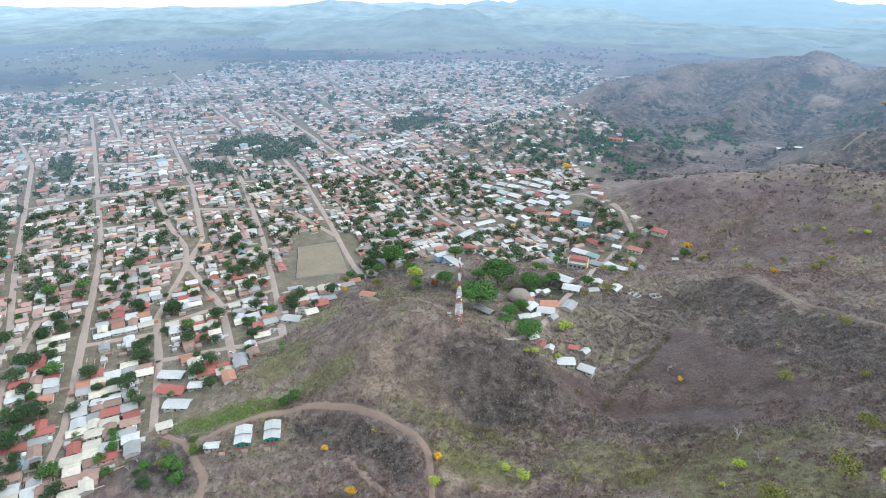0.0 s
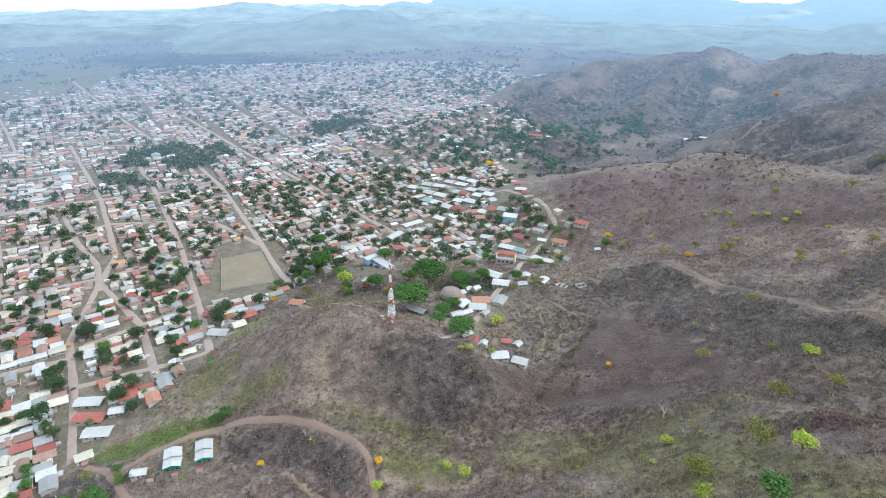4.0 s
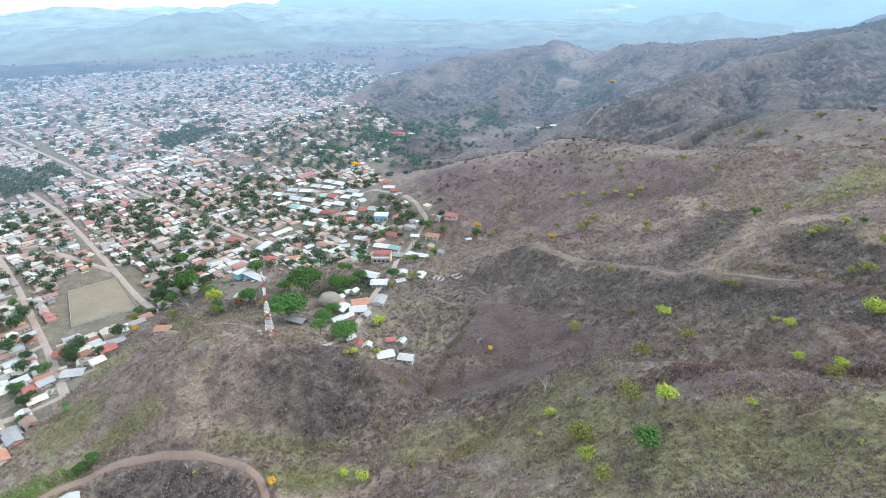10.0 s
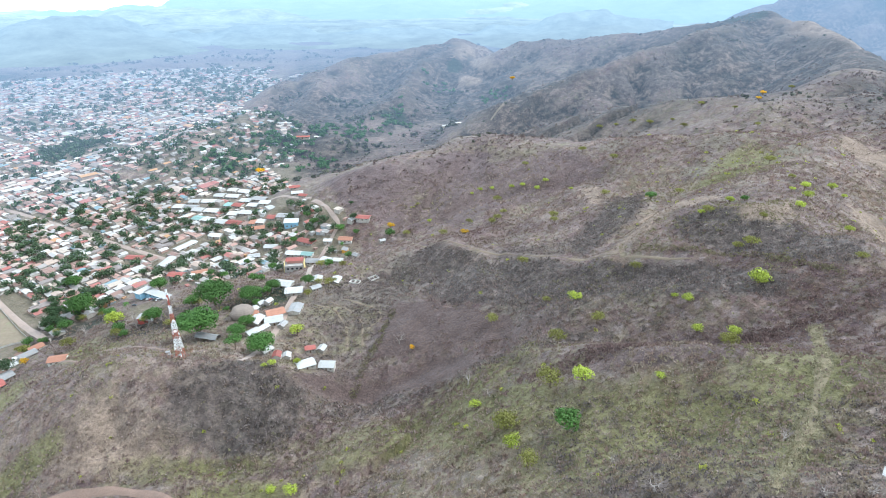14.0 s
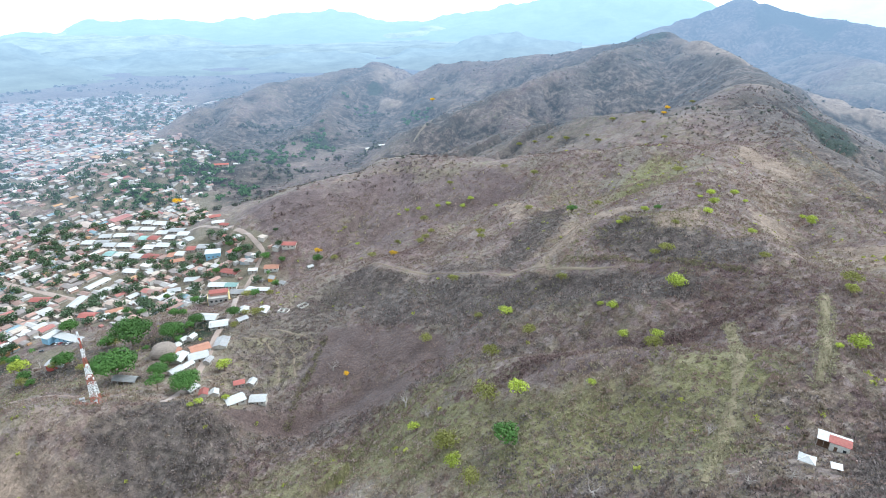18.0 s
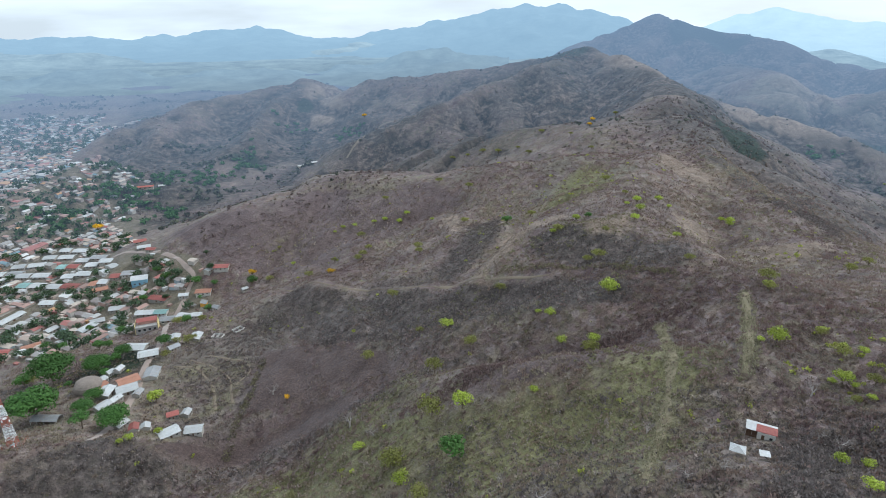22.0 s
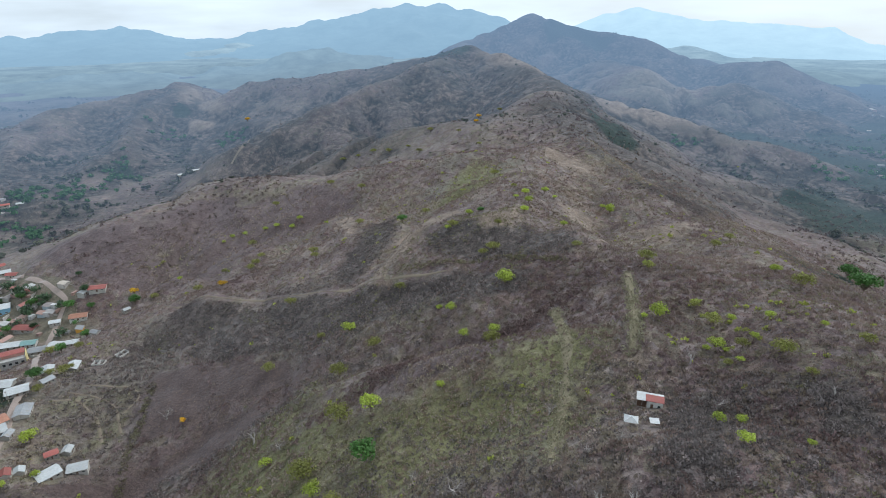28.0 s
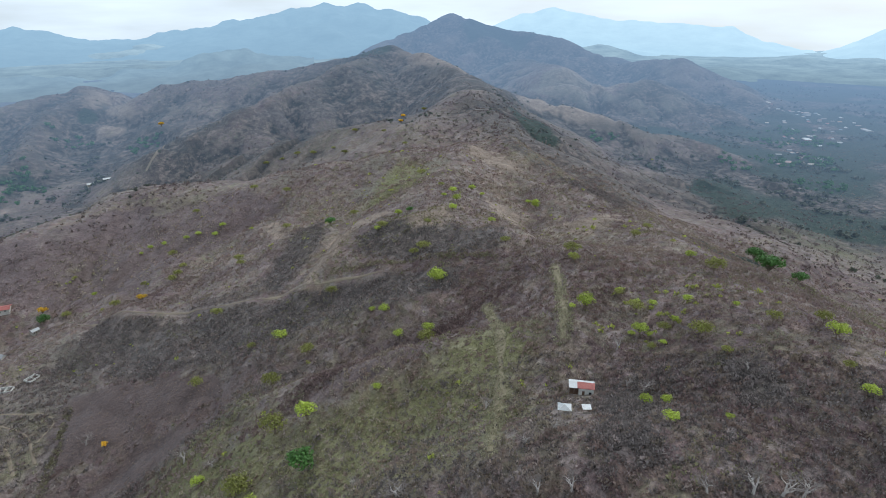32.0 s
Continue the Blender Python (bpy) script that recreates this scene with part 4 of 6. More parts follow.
land_mesh.materials.append(add_haze_glow(ground_material("distant_land")))
tagged(new("backdrop_land", land_mesh), "distant hills and plain with blue haze painted in as glow", "backdrop", kind="structure")
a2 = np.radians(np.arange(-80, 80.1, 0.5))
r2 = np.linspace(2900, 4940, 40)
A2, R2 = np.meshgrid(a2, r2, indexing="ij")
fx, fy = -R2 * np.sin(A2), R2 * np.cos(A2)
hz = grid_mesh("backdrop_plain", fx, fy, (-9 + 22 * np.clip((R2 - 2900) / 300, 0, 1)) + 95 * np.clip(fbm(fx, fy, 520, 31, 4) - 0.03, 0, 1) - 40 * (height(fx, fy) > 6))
# the plain's blue-grey tones are haze put into its glow
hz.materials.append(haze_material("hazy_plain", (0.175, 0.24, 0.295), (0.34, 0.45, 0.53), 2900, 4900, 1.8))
tagged(new("backdrop_plain", hz), "farmland plain in the distance with painted blue haze", "backdrop", kind="structure")


def mountain_range(crest, dist, depth, near, far, label, seed, rough=1.0):
    """A far range: crest nodes (degrees left of +y, degrees over the horizon) at a distance, with spurs down to the plain."""
    an, el = [np.array(v, float) for v in zip(*crest)]
    a = np.arange(an.min(), an.max(), 0.2)
    top = 300 + dist * np.tan(np.radians(np.interp(a, an[::-1] if an[0] > an[-1] else an, el[::-1] if an[0] > an[-1] else el)))
    v = np.linspace(0, 1, 26)
    AA, VV = np.meshgrid(np.radians(a), v, indexing="ij")
    D = dist - depth * (1 - VV)
    x, y = -D * np.sin(AA), D * np.cos(AA)
    spur = 1 - np.abs(2 * vnoise(x, y, 260, seed) - 1)
    prof = VV ** (0.8 + 0.9 * spur)
    z = (top[:, None] + rough * (38 * fbm(x, y, 420, seed + 3, 2) + 46 * fbm(x, y, 150, seed + 5, 4))) * prof + 25 * rough * VV * (1 - VV) * (spur - 0.5) * 2 - 6 * (1 - VV)
    me = grid_mesh("backdrop_mountains", x, y, z)
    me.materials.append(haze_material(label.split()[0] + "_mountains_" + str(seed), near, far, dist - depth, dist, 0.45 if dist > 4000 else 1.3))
    tagged(new("backdrop_mountains", me), label, "mountains", kind="structure")


# the ranges' blue tones are haze painted into their emission
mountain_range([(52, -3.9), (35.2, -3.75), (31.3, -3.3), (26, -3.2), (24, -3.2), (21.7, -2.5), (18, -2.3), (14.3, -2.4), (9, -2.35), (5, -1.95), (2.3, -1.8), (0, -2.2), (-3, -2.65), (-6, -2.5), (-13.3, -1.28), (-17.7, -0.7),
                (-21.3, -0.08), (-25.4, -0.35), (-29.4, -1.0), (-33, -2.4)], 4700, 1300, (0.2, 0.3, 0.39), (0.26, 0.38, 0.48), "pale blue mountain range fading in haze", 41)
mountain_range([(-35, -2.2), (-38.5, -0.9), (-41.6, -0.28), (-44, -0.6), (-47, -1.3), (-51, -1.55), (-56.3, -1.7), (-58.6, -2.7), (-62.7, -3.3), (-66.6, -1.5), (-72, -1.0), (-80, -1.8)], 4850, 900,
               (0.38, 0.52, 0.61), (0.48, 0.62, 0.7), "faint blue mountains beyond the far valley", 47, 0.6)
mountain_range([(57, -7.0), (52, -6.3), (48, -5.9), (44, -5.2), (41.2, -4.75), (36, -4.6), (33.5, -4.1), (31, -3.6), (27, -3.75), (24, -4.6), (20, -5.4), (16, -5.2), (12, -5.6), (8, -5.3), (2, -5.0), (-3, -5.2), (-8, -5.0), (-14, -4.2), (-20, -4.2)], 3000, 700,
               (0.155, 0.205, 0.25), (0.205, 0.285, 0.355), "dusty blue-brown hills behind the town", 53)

# ---------------------------------------------------------------- trees
def leaf_cloud(rnd, lumps, leaves, size, flat=0.75):
    """Many small leaf blades on the skins of lumps (centre, radius); returns places and faces."""
    verts, faces = [], []
    total = sum(r * r for _, r in lumps)
    for c, r in lumps:
        for _ in range(max(4, int(leaves * r * r / total))):
            while True:
                d = Vector((rnd.uniform(-1, 1), rnd.uniform(-1, 1), rnd.uniform(-0.7, 1)))
                if 0.1 < d.length < 1:
                    break
            d.normalize()
            p = Vector(c) + Vector((d.x, d.y, d.z * flat)) * r * rnd.uniform(0.72, 1.08)
            u = d.orthogonal().normalized()
            u.rotate(Matrix.Rotation(rnd.uniform(0, 6.28), 3, d))
            n = (d + Vector((rnd.uniform(-1, 1), rnd.uniform(-1, 1), rnd.uniform(-0.2, 1))) * 0.7).normalized()
            v = n.cross(u).normalized()
            s = size * rnd.uniform(0.6, 1.3)
            b = len(verts)
            verts += [p - u * s, p - v * s * 0.75, p + u * s + n * s * 0.25, p + v * s * 0.75]
            faces.append((b, b + 1, b + 2, b + 3))
    return verts, faces


def tree_meshes(kind, width, tall, stem, lumps_n, leaves, size, flat, seed, spread=1.0):
    """Trunk with limbs, and a crown of lumps, for a tree of that crown width and height."""
    rnd = random.Random(seed)
    R = width / 2
    lumps = []
    for k in range(lumps_n):
        t = k * 2.399 + rnd.uniform(-0.4, 0.4)
        q = math.sqrt((k + 0.5) / lumps_n) * 0.72 * spread
        r = R * rnd.uniform(0.3, 0.46)
        top = stem + (tall - stem) * (0.42 + 0.34 * (1 - q * q) + rnd.uniform(-0.08, 0.08))
        lumps.append(((math.cos(t) * q * R, math.sin(t) * q * R, top), r))
    bm = bmesh.new()
    foot = 0.035 * tall + 0.12
    fork = Vector((rnd.uniform(-0.05, 0.05) * tall, rnd.uniform(-0.05, 0.05) * tall, stem * 0.75))
    bar(bm, (0, 0, -1.0), fork, foot, foot * 0.7, 7)
    for (x, y, z), r in lumps[:: max(1, len(lumps) // 8)]:
        mid = fork.lerp(Vector((x, y, z)), 0.5) + Vector((0, 0, 0.06 * tall))
        bar(bm, fork, mid, foot * 0.5, foot * 0.3, 5)
        bar(bm, mid, (x, y, z), foot * 0.3, foot * 0.08, 4)
    trunk = bpy.data.meshes.new("trunk")
    bm.to_mesh(trunk)
    bm.free()
    v, f = leaf_cloud(rnd, lumps, leaves, size, flat)
    return trunk, raw("crown", v, f)


def twig_meshes(width, tall, seed):
    """A leafless tree: forking limbs and a haze of twigs."""
    rnd = random.Random(seed)
    bm, tw = bmesh.new(), bmesh.new()

    def grow(a, d, length, r, level):
        b = a + d * length
        bar(bm if level < 3 else tw, a, b, r, r * 0.6, 5 if level < 2 else 3)
        if level == 5:
            return
        for _ in range(3 if level < 4 else 2):
            nd = (d + Vector((rnd.uniform(-1, 1), rnd.uniform(-1, 1), rnd.uniform(-0.35, 0.6))) * 0.75).normalized()
            grow(a.lerp(b, rnd.uniform(0.6, 1)), nd, length * rnd.uniform(0.6, 0.85), r * 0.58, level + 1)

    grow(Vector((0, 0, -0.5)), Vector((0.1, 0.05, 1)).normalized(), tall * 0.3, 0.035 * tall, 0)
    top = max(max(abs(v.co.x), abs(v.co.y)) for v in tw.verts)
    out = []
    for name, b in (("trunk", bm), ("crown", tw)):
        for v in b.verts:
            v.co.x, v.co.y = v.co.x * width / 2 / top, v.co.y * width / 2 / top
        me = bpy.data.meshes.new(name)
        b.to_mesh(me)
        b.free()
        out.append(me)
    return out


SPECIES = {
    # name, label, meshes for a 10 m crown, leaf, bark
    "rain": ("rain_tree", "broad green rain tree with a domed spreading crown", tree_meshes("rain", 10, 6.4, 1.3, 34, 3200, 0.26, 0.62, 11), RAIN, BARK),
    "umbrella": ("umbrella_tree", "slender tree with a flat green umbrella crown", tree_meshes("umbrella", 10, 8.0, 5.0, 16, 900, 0.34, 0.45, 12), RAIN, BARK),
    "lime": ("leafing_tree", "bright yellow-green tree in fresh young leaf", tree_meshes("lime", 10, 7.5, 2.0, 15, 650, 0.42, 0.75, 13), LIME, BARK),
    "olive": ("olive_tree", "thin olive-green tree with a loose airy crown", tree_meshes("olive", 10, 7.5, 2.6, 17, 620, 0.38, 0.65, 14), OLIVE, BARK),
    "gold": ("flowering_tree", "small tree covered in bright yellow blossom", tree_meshes("gold", 10, 8.5, 2.6, 11, 420, 0.5, 0.8, 15), GOLD, BARK),
    "mango": ("mango_tree", "dark green dense mango tree among houses", tree_meshes("mango", 10, 8.5, 2.2, 18, 1100, 0.36, 0.85, 16), MANGO, BARK),
    "bare": ("bare_tree", "leafless pale grey tree in dry season", twig_meshes(10, 8.5, 17), TWIG, PALEBARK),
    "green": ("green_tree", "rich green leafy tree on the dry slope", tree_meshes("green", 10, 7.0, 1.5, 15, 700, 0.45, 0.85, 18), RAIN, BARK),
}
FIRST = {}


def palm_meshes(seed):
    """A coconut palm 9 m tall with arching fronds, for the 10 m scale."""
    r = random.Random(seed)
    bm = bmesh.new()
    for k in range(5):
        bar(bm, (0.25 * k * k * 0.15, 0, 1.9 * k - 0.5), (0.25 * (k + 1) ** 2 * 0.15, 0, 1.9 * (k + 1) - 0.5), 0.24 - 0.03 * k, 0.21 - 0.03 * k, 7)
    trunk = bpy.data.meshes.new("trunk")
    bm.to_mesh(trunk)
    bm.free()
    verts, faces = [], []
    for k in range(15):
        a, up = k * 2.4, r.uniform(0.1, 1.0)
        last = None
        for j in range(7):
            t = j / 6
            rad, h = 4.2 * t, 9.0 + up * 3 * t - 4.2 * t * t
            w = 0.62 * math.sin(math.pi * min(1, t + 0.15)) + 0.05
            c = (0.94 + rad * math.cos(a), rad * math.sin(a), h)
            now = len(verts)
            verts += [(c[0] - w * math.sin(a), c[1] + w * math.cos(a), h - 0.25), c, (c[0] + w * math.sin(a), c[1] - w * math.cos(a), h - 0.25)]
            if last is not None:
                faces += [(last, last + 1, now + 1, now), (last + 1, last + 2, now + 2, now + 1)]
            last = now
    return trunk, raw("crown", verts, faces)


SPECIES["palm"] = ("palm_tree", "coconut palm with drooping green fronds", palm_meshes(3), RAIN, BARK)


def plant(kind, x, y, width, seed=0, group="", z=None):
    name, label, (trunk, crown), leafy, bark = SPECIES[kind]
    rnd = random.Random(round(x * 31 + y * 17 + seed))
    s = width / 10
    z = ground_z(x, y) if z is None else z
    m = pose(x, y, z, 0, 0, rnd.uniform(0, 360)) @ Matrix.Diagonal((s * rnd.uniform(0.92, 1.08), s * rnd.uniform(0.92, 1.08), s * rnd.uniform(0.9, 1.12) * (1.05 if kind == "rain" else 1), 1))
    if kind not in FIRST:
        root = empty(name, 0, 0, 0)
        part("trunk", trunk, bark, root)
        part("crown", crown, leafy, root)
        FIRST[kind] = tagged(root, label, "tree", group or "trees of the " + kind + " kind")
        root.matrix_basis = m
        return root
    ob = copy_thing(FIRST[kind], pose(0, 0, 0))
    ob.matrix_basis = m
    return ob


# x, y and crown width in metres
BIG_TREES = [(-175, 360, 31), (-185, 418, 33), (-154, 414, 19), (-333, 472, 31), (-275, 505, 18), (-379, 537, 18), (-120, 327, 20), (-145, 353, 14), (-232, 407, 17), (-114, 442, 12), (-140, 430, 13), (-143, 368, 13)]
LIME_TREES = [
    (172, 169, 3.4), (185, 172, 4), (202, 170, 4.2), (201, 158, 3.6), (203, 151, 4.4), (180, 142, 3.6), (185, 137, 3.2), (182, 128, 3.4), (197, 135, 4), (211, 140, 4.6), (194, 120, 3.6), (216, 121, 3.4), (270, 182, 6), (156, 82, 2.8), (-286, 172, 5), (-104, 356, 11), (-110, 299, 4.4), (-94, 314, 5.3), (-106, 302, 5.9), (63, 218, 10.2), (29, 192, 9), (80, 314, 9), (129, 272, 7), (161, 267, 11), (91, 202, 4.6), (16, 239, 6.5), (180, 169, 8.9), (184, 141, 7), (144, 104, 4.9),
]
LIME_TREES += [
    (152, 102, 4.2), (138, 90, 5.4), (191, 60, 5.7), (-79, 223, 7.8), (-90, 225, 5.9), (-122, 204, 8), (214, 82, 8), (235, 315, 6), (323, 372, 9), (218, 339, 7), (-274, 423, 16),
]
LIME_TREES += [(x, y, 4.5 + (x * 7 + y * 3) % 4) for x, y in [(43, 647), (56, 642), (77, 633), (88, 625), (102, 611), (112, 617), (33, 639), (-15, 610), (129, 567), (168, 359), (191, 371), (243, 378), (231, 354), (233, 375), (275, 398), (279, 389), (326, 385), (321, 369), (937, 747), (212, 211), (127, 251), (140, 241), (125, 279)]]
OLIVE_TREES = [(28, 206, 12.6), (50, 226, 13.8), (63, 275, 11), (127, 221, 9), (87, 286, 9), (33, 174, 9.4), (27, 207, 9), (195, 153, 8), (190, 118, 9.6), (253, 156, 11), (186, 104, 4.6), (211, 103, 6), (220, 90, 7.4), (198, 70, 4.5), (210, 208, 6.7),
               (161, 266, 8), (129, 224, 6.8), (191, 135, 6), (178, 130, 4), (200, 168, 5.5), (-296, 392, 13), (-100, 209, 5), (120, 330, 8), (60, 400, 9), (100, 500, 10), (150, 520, 9), (0, 560, 10), (60, 620, 11), (-40, 590, 9)]
OLIVE_TREES += [(x, y, 6 + (x * 5 + y * 3) % 5) for x, y in [(55, 558), (62, 569), (27, 577), (49, 551), (98, 484), (-29, 645), (156, 648), (178, 601), (195, 464), (192, 330), (170, 356), (96, 666), (246, 400), (269, 473), (176, 308), (171, 312), (218, 218), (293, 239), (330, 259), (32, 331), (66, 330), (206, 262), (228, 858), (246, 839), (266, 828), (283, 808), (301, 777), (302, 738), (338, 783), (353, 722), (353, 662), (481, 836)]]
GOLD_TREES = [(20, 506, 8.4), (-58, 606, 9.5), (-21, 333, 4.6), (-283, 886, 15), (-324, 378, 8), (-202, 205, 5), (157, 1380, 13), (445, 839, 9), (420, 800, 8), (-164, 183, 7), (-128, 217, 6)]
GREEN_TREES = [(-273, 150, 11), (-282, 158, 9), (-293, 178, 7), (-341, 151, 10), (-348, 158, 8), (-340, 141, 9), (51, 189, 12.5), (173, 465, 10), (200, 370, 6), (376, 194, 19), (308, 142, 9), (440, 240, 17), (500, 260, 20), (-58, 596, 12), (-330, 440, 14), (-300, 460, 12), (-255, 395, 12), (-210, 430, 13), (-96, 545, 9), (-150, 640, 12), (-115, 612, 12)]
BARE_TREES = [(64, 131, 11), (24, 243, 10), (155, 121, 7.6), (156, 114, 9.7), (109, 110, 7.5), (100, 112, 7.4), (97, 89, 8.6), (134, 60, 10), (141, 56, 11), (146, 53, 10), (123, 66, 8.7), (14, 269, 12), (-30, 343, 12), (170, 140, 8), (180, 92, 8), (112, 150, 7), (60, 160, 7), (90, 95, 8), (-300, 420, 12), (-270, 440, 11)]
for kind, rows in (("rain", BIG_TREES), ("lime", LIME_TREES), ("olive", OLIVE_TREES), ("gold", GOLD_TREES), ("green", GREEN_TREES), ("bare", BARE_TREES)):
    for x, y, w in rows:
        plant(kind, x, y, w)
plant("umbrella", -138, 328, 12.9)
for x, y, w in ((-346, 232, 8), (-352, 226, 8.5), (-300, 272, 8), (-298, 268, 7), (-349, 203, 8), (-335, 240, 7), (-108, 580, 9), (-290, 470, 9)):
    plant("palm", x, y, w)
wr = random.Random(44)
for cx, cy, sx, sy, n, kinds in ((-325, 440, 34, 36, 22, ("green", "bare", "olive", "bare")), (-235, 408, 36, 26, 14, ("green", "bare", "olive")), (-150, 440, 26, 40, 10, ("green", "bare")), (-105, 470, 20, 60, 10, ("bare", "olive", "green")), (-190, 560, 50, 40, 12, ("green", "mango", "bare")),
                                 (-200, 226, 60, 6, 12, ("olive", "bare", "green")), (-285, 158, 26, 18, 12, ("green", "mango", "olive")), (-302, 155, 16, 12, 7, ("green", "mango", "bare")), (-130, 640, 40, 40, 9, ("mango", "green"))):
    for _ in range(n):
        x, y = cx + wr.uniform(-sx, sx), cy + wr.uniform(-sy, sy)
        if math.hypot(x + 268, y - 484) > 26 and seg_dist(np.array(x), np.array(y), LOOP) > 5 and seg_dist(np.array(x), np.array(y), VILLAGE_STREET) > 5:
            plant(wr.choice(kinds), x, y, wr.uniform(5, 11))


# ---------------------------------------------------------------- houses
def house_meshes(storeys=1, shed=False):
    """Walls, roof, door and window of a house 10 m long (x) and 7.5 m wide, its front towards -y."""
    L, W, h, rise, over = 5.0, 3.75, 2.9 * storeys, 1.25, 0.55
    w = bmesh.new()
    lo = [w.verts.new((x, y, -2.5)) for x, y in ((-L, -W), (L, -W), (L, W), (-L, W))]
    hi = [w.verts.new((x, y, h + (rise if shed and y > 0 else 0))) for x, y in ((-L, -W), (L, -W), (L, W), (-L, W))]
    for k in range(4):
        w.faces.new((lo[k], lo[(k + 1) % 4], hi[(k + 1) % 4], hi[k]))
    if not shed:
        ra, rb = w.verts.new((-L, 0, h + rise)), w.verts.new((L, 0, h + rise))
        w.faces.new((hi[1], hi[2], rb))
        w.faces.new((hi[3], hi[0], ra))
    r = bmesh.new()
    t = 0.14
    if shed:
        sl = rise / (2 * W)
        ends = [(-W - over, h - over * sl), (W + over, h + rise + over * sl)]
        sides = [ends]
    else:
        sl = rise / W
        sides = [[(-W - over, h - over * sl), (0, h + rise)], [(W + over, h - over * sl), (0, h + rise)]]
    for (y0, z0), (y1, z1) in sides:
        v = [r.verts.new((x, y, z + dz)) for x in (-L - over, L + over) for y, z in ((y0, z0), (y1, z1)) for dz in (0.02, t)]
        for f in ((0, 1, 3, 2), (4, 6, 7, 5), (0, 4, 5, 1), (2, 3, 7, 6), (0, 2, 6, 4), (1, 5, 7, 3)):
            r.faces.new([v[i] for i in f])
    d = bmesh.new()
    box(d, -0.5, 0.5, -W - 0.06, -W + 0.02, 0, 2.05)
    g = bmesh.new()
    for x0, x1, z0, z1 in ((-0.7, 0.7, 1.04, 1.14), (-0.7, 0.7, -0.06, 0.04), (-0.7, -0.6, 0.04, 1.04), (0.6, 0.7, 0.04, 1.04), (-0.04, 0.04, 0.04, 1.04)):
        box(g, x0, x1, -0.09, 0.03, z0, z1)
    q = bmesh.new()
    box(q, -0.6, 0.6, -0.04, 0.0, 0.04, 1.04)
    out = {}
    for n, b in (("wall", w), ("roof", r), ("door", d), ("window", g), ("pane", q)):
        bmesh.ops.recalc_face_normals(b, faces=b.faces)
        me = bpy.data.meshes.new(n)
        b.to_mesh(me)
        b.free()
        out[n] = me
    return out, W, h


hb = bmesh.new()
box(hb, 0.32, 0.42, -3.9, -3.82, 0.95, 1.05)
HANDLE = bpy.data.meshes.new("door_handle")
hb.to_mesh(HANDLE)
hb.free()
FRAMEPAINT = paint("frame_paint", (0.5, 0.47, 0.42))
STYLES = {
    "w": ("small house with a pale zinc gable roof", ZINC, PLASTER, 1, False),
    "g": ("small house with a weathered grey zinc roof", GREYZINC, PLASTER, 1, False),
    "r": ("small house with a faded red sheet roof", RUST, PLASTER, 1, False),
    "o": ("small house with an orange clay tile roof", CLAY, WHITEWALL, 1, False),
    "d": ("old house with a brown weathered tile roof", OLDCLAY, PLASTER, 1, False),
    "s": ("plastered house with a pale sloping zinc roof", ZINC, PLASTER, 1, True),
    "t": ("house with a teal painted sheet roof", TEALSHEET, WHITEWALL, 1, False),
    "y": ("orange plastered house with a grey zinc roof", GREYZINC, ORANGEWALL, 1, True),
    "b": ("tall blue two-storey house with zinc roof", ZINC, BLUEWALL, 2, True),
    "p": ("pink plastered house with faded red roof", RUST, PINKWALL, 1, False),
    "c": ("small house with a cream painted sheet roof", CREAM, PLASTER, 1, False),
    "m": ("low shed with pale roof and red walls", GREYZINC, REDPAINT, 1, False),
    "u": ("unroofed white block walls of a half-built house", None, WHITEWALL, 1, False),
}
MESHES, PROTO = {}, {}


def house(style, x, y, turn, length, width=None, z=None, group="houses of the town", tall=1.0):
    label, roof, wall, storeys, shed = STYLES[style]
    m = pose(x, y, ground_z(x, y) if z is None else z, 0, 0, turn) @ Matrix.Diagonal((length / 10, (width or min(9.5, max(5.0, length * 0.72))) / 7.5, tall, 1))
    key = (style, group)
    if key not in PROTO:
        me, W, h = house_meshes(storeys, shed)
        root = tagged(empty("house", 0, 0, 0), label, "house", group)
        part("wall", me["wall"], wall, root)
        if roof:
            part("roof", me["roof"], roof, root)
        door = part("door", me["door"], WOOD, root)
        part("door_handle", HANDLE, STEELWHITE, door)
        for k, (wx, wy, s) in enumerate(((-3, -W, 0), (3, -W, 0), (-2.6, W, 180), (2.6, W, 180))):
            o = part("window", me["window"], FRAMEPAINT, root)
            o.matrix_basis = pose(wx, wy, 1.0, 0, 0, s)
            part("pane", me["pane"], GLASS, o)
        root.matrix_basis = m
        PROTO[key] = root
        return root
    ob = copy_thing(PROTO[key], pose(0, 0, 0))
    ob.matrix_basis = m
    return ob


# village behind the mast, the outskirts, sheds of the market: x, y, turn, length, style
VILLAGE = [(-138, 374, 78, 11, "w"), (-144, 385, 59, 7.6, "o"), (-147, 395, 64, 7.7, "w"), (-144, 406, 49, 5, "w"), (-138, 407, 66, 6, "w"), (-127, 386, 26, 12.7, "o"), (-125, 374, 18, 12.4, "w"), (-129, 362, 55, 7.2, "w"), (-134, 353, 48, 8.9, "w"),
           (-117, 368, 73, 6.4, "g"), (-113, 392, 87, 12.2, "g"), (-121, 421, 9, 12.9, "w"), (-134, 438, -12, 15.5, "w"), (-109, 453, 90, 10.5, "w"), (-105, 429, 36, 8, "g")]
VILLAGE_EDGE = [(-93, 454, 79, 10.5, "w"), (-118, 330, 53, 7.6, "w"), (-107, 316, 95, 6, "r"), (-102, 320, 95, 5, "w"), (-89, 315, 29, 10.9, "w"), (-91, 338, 14, 6.7, "r"), (-84, 342, 74, 6, "w"), (-76, 319, -2, 9.7, "w")]
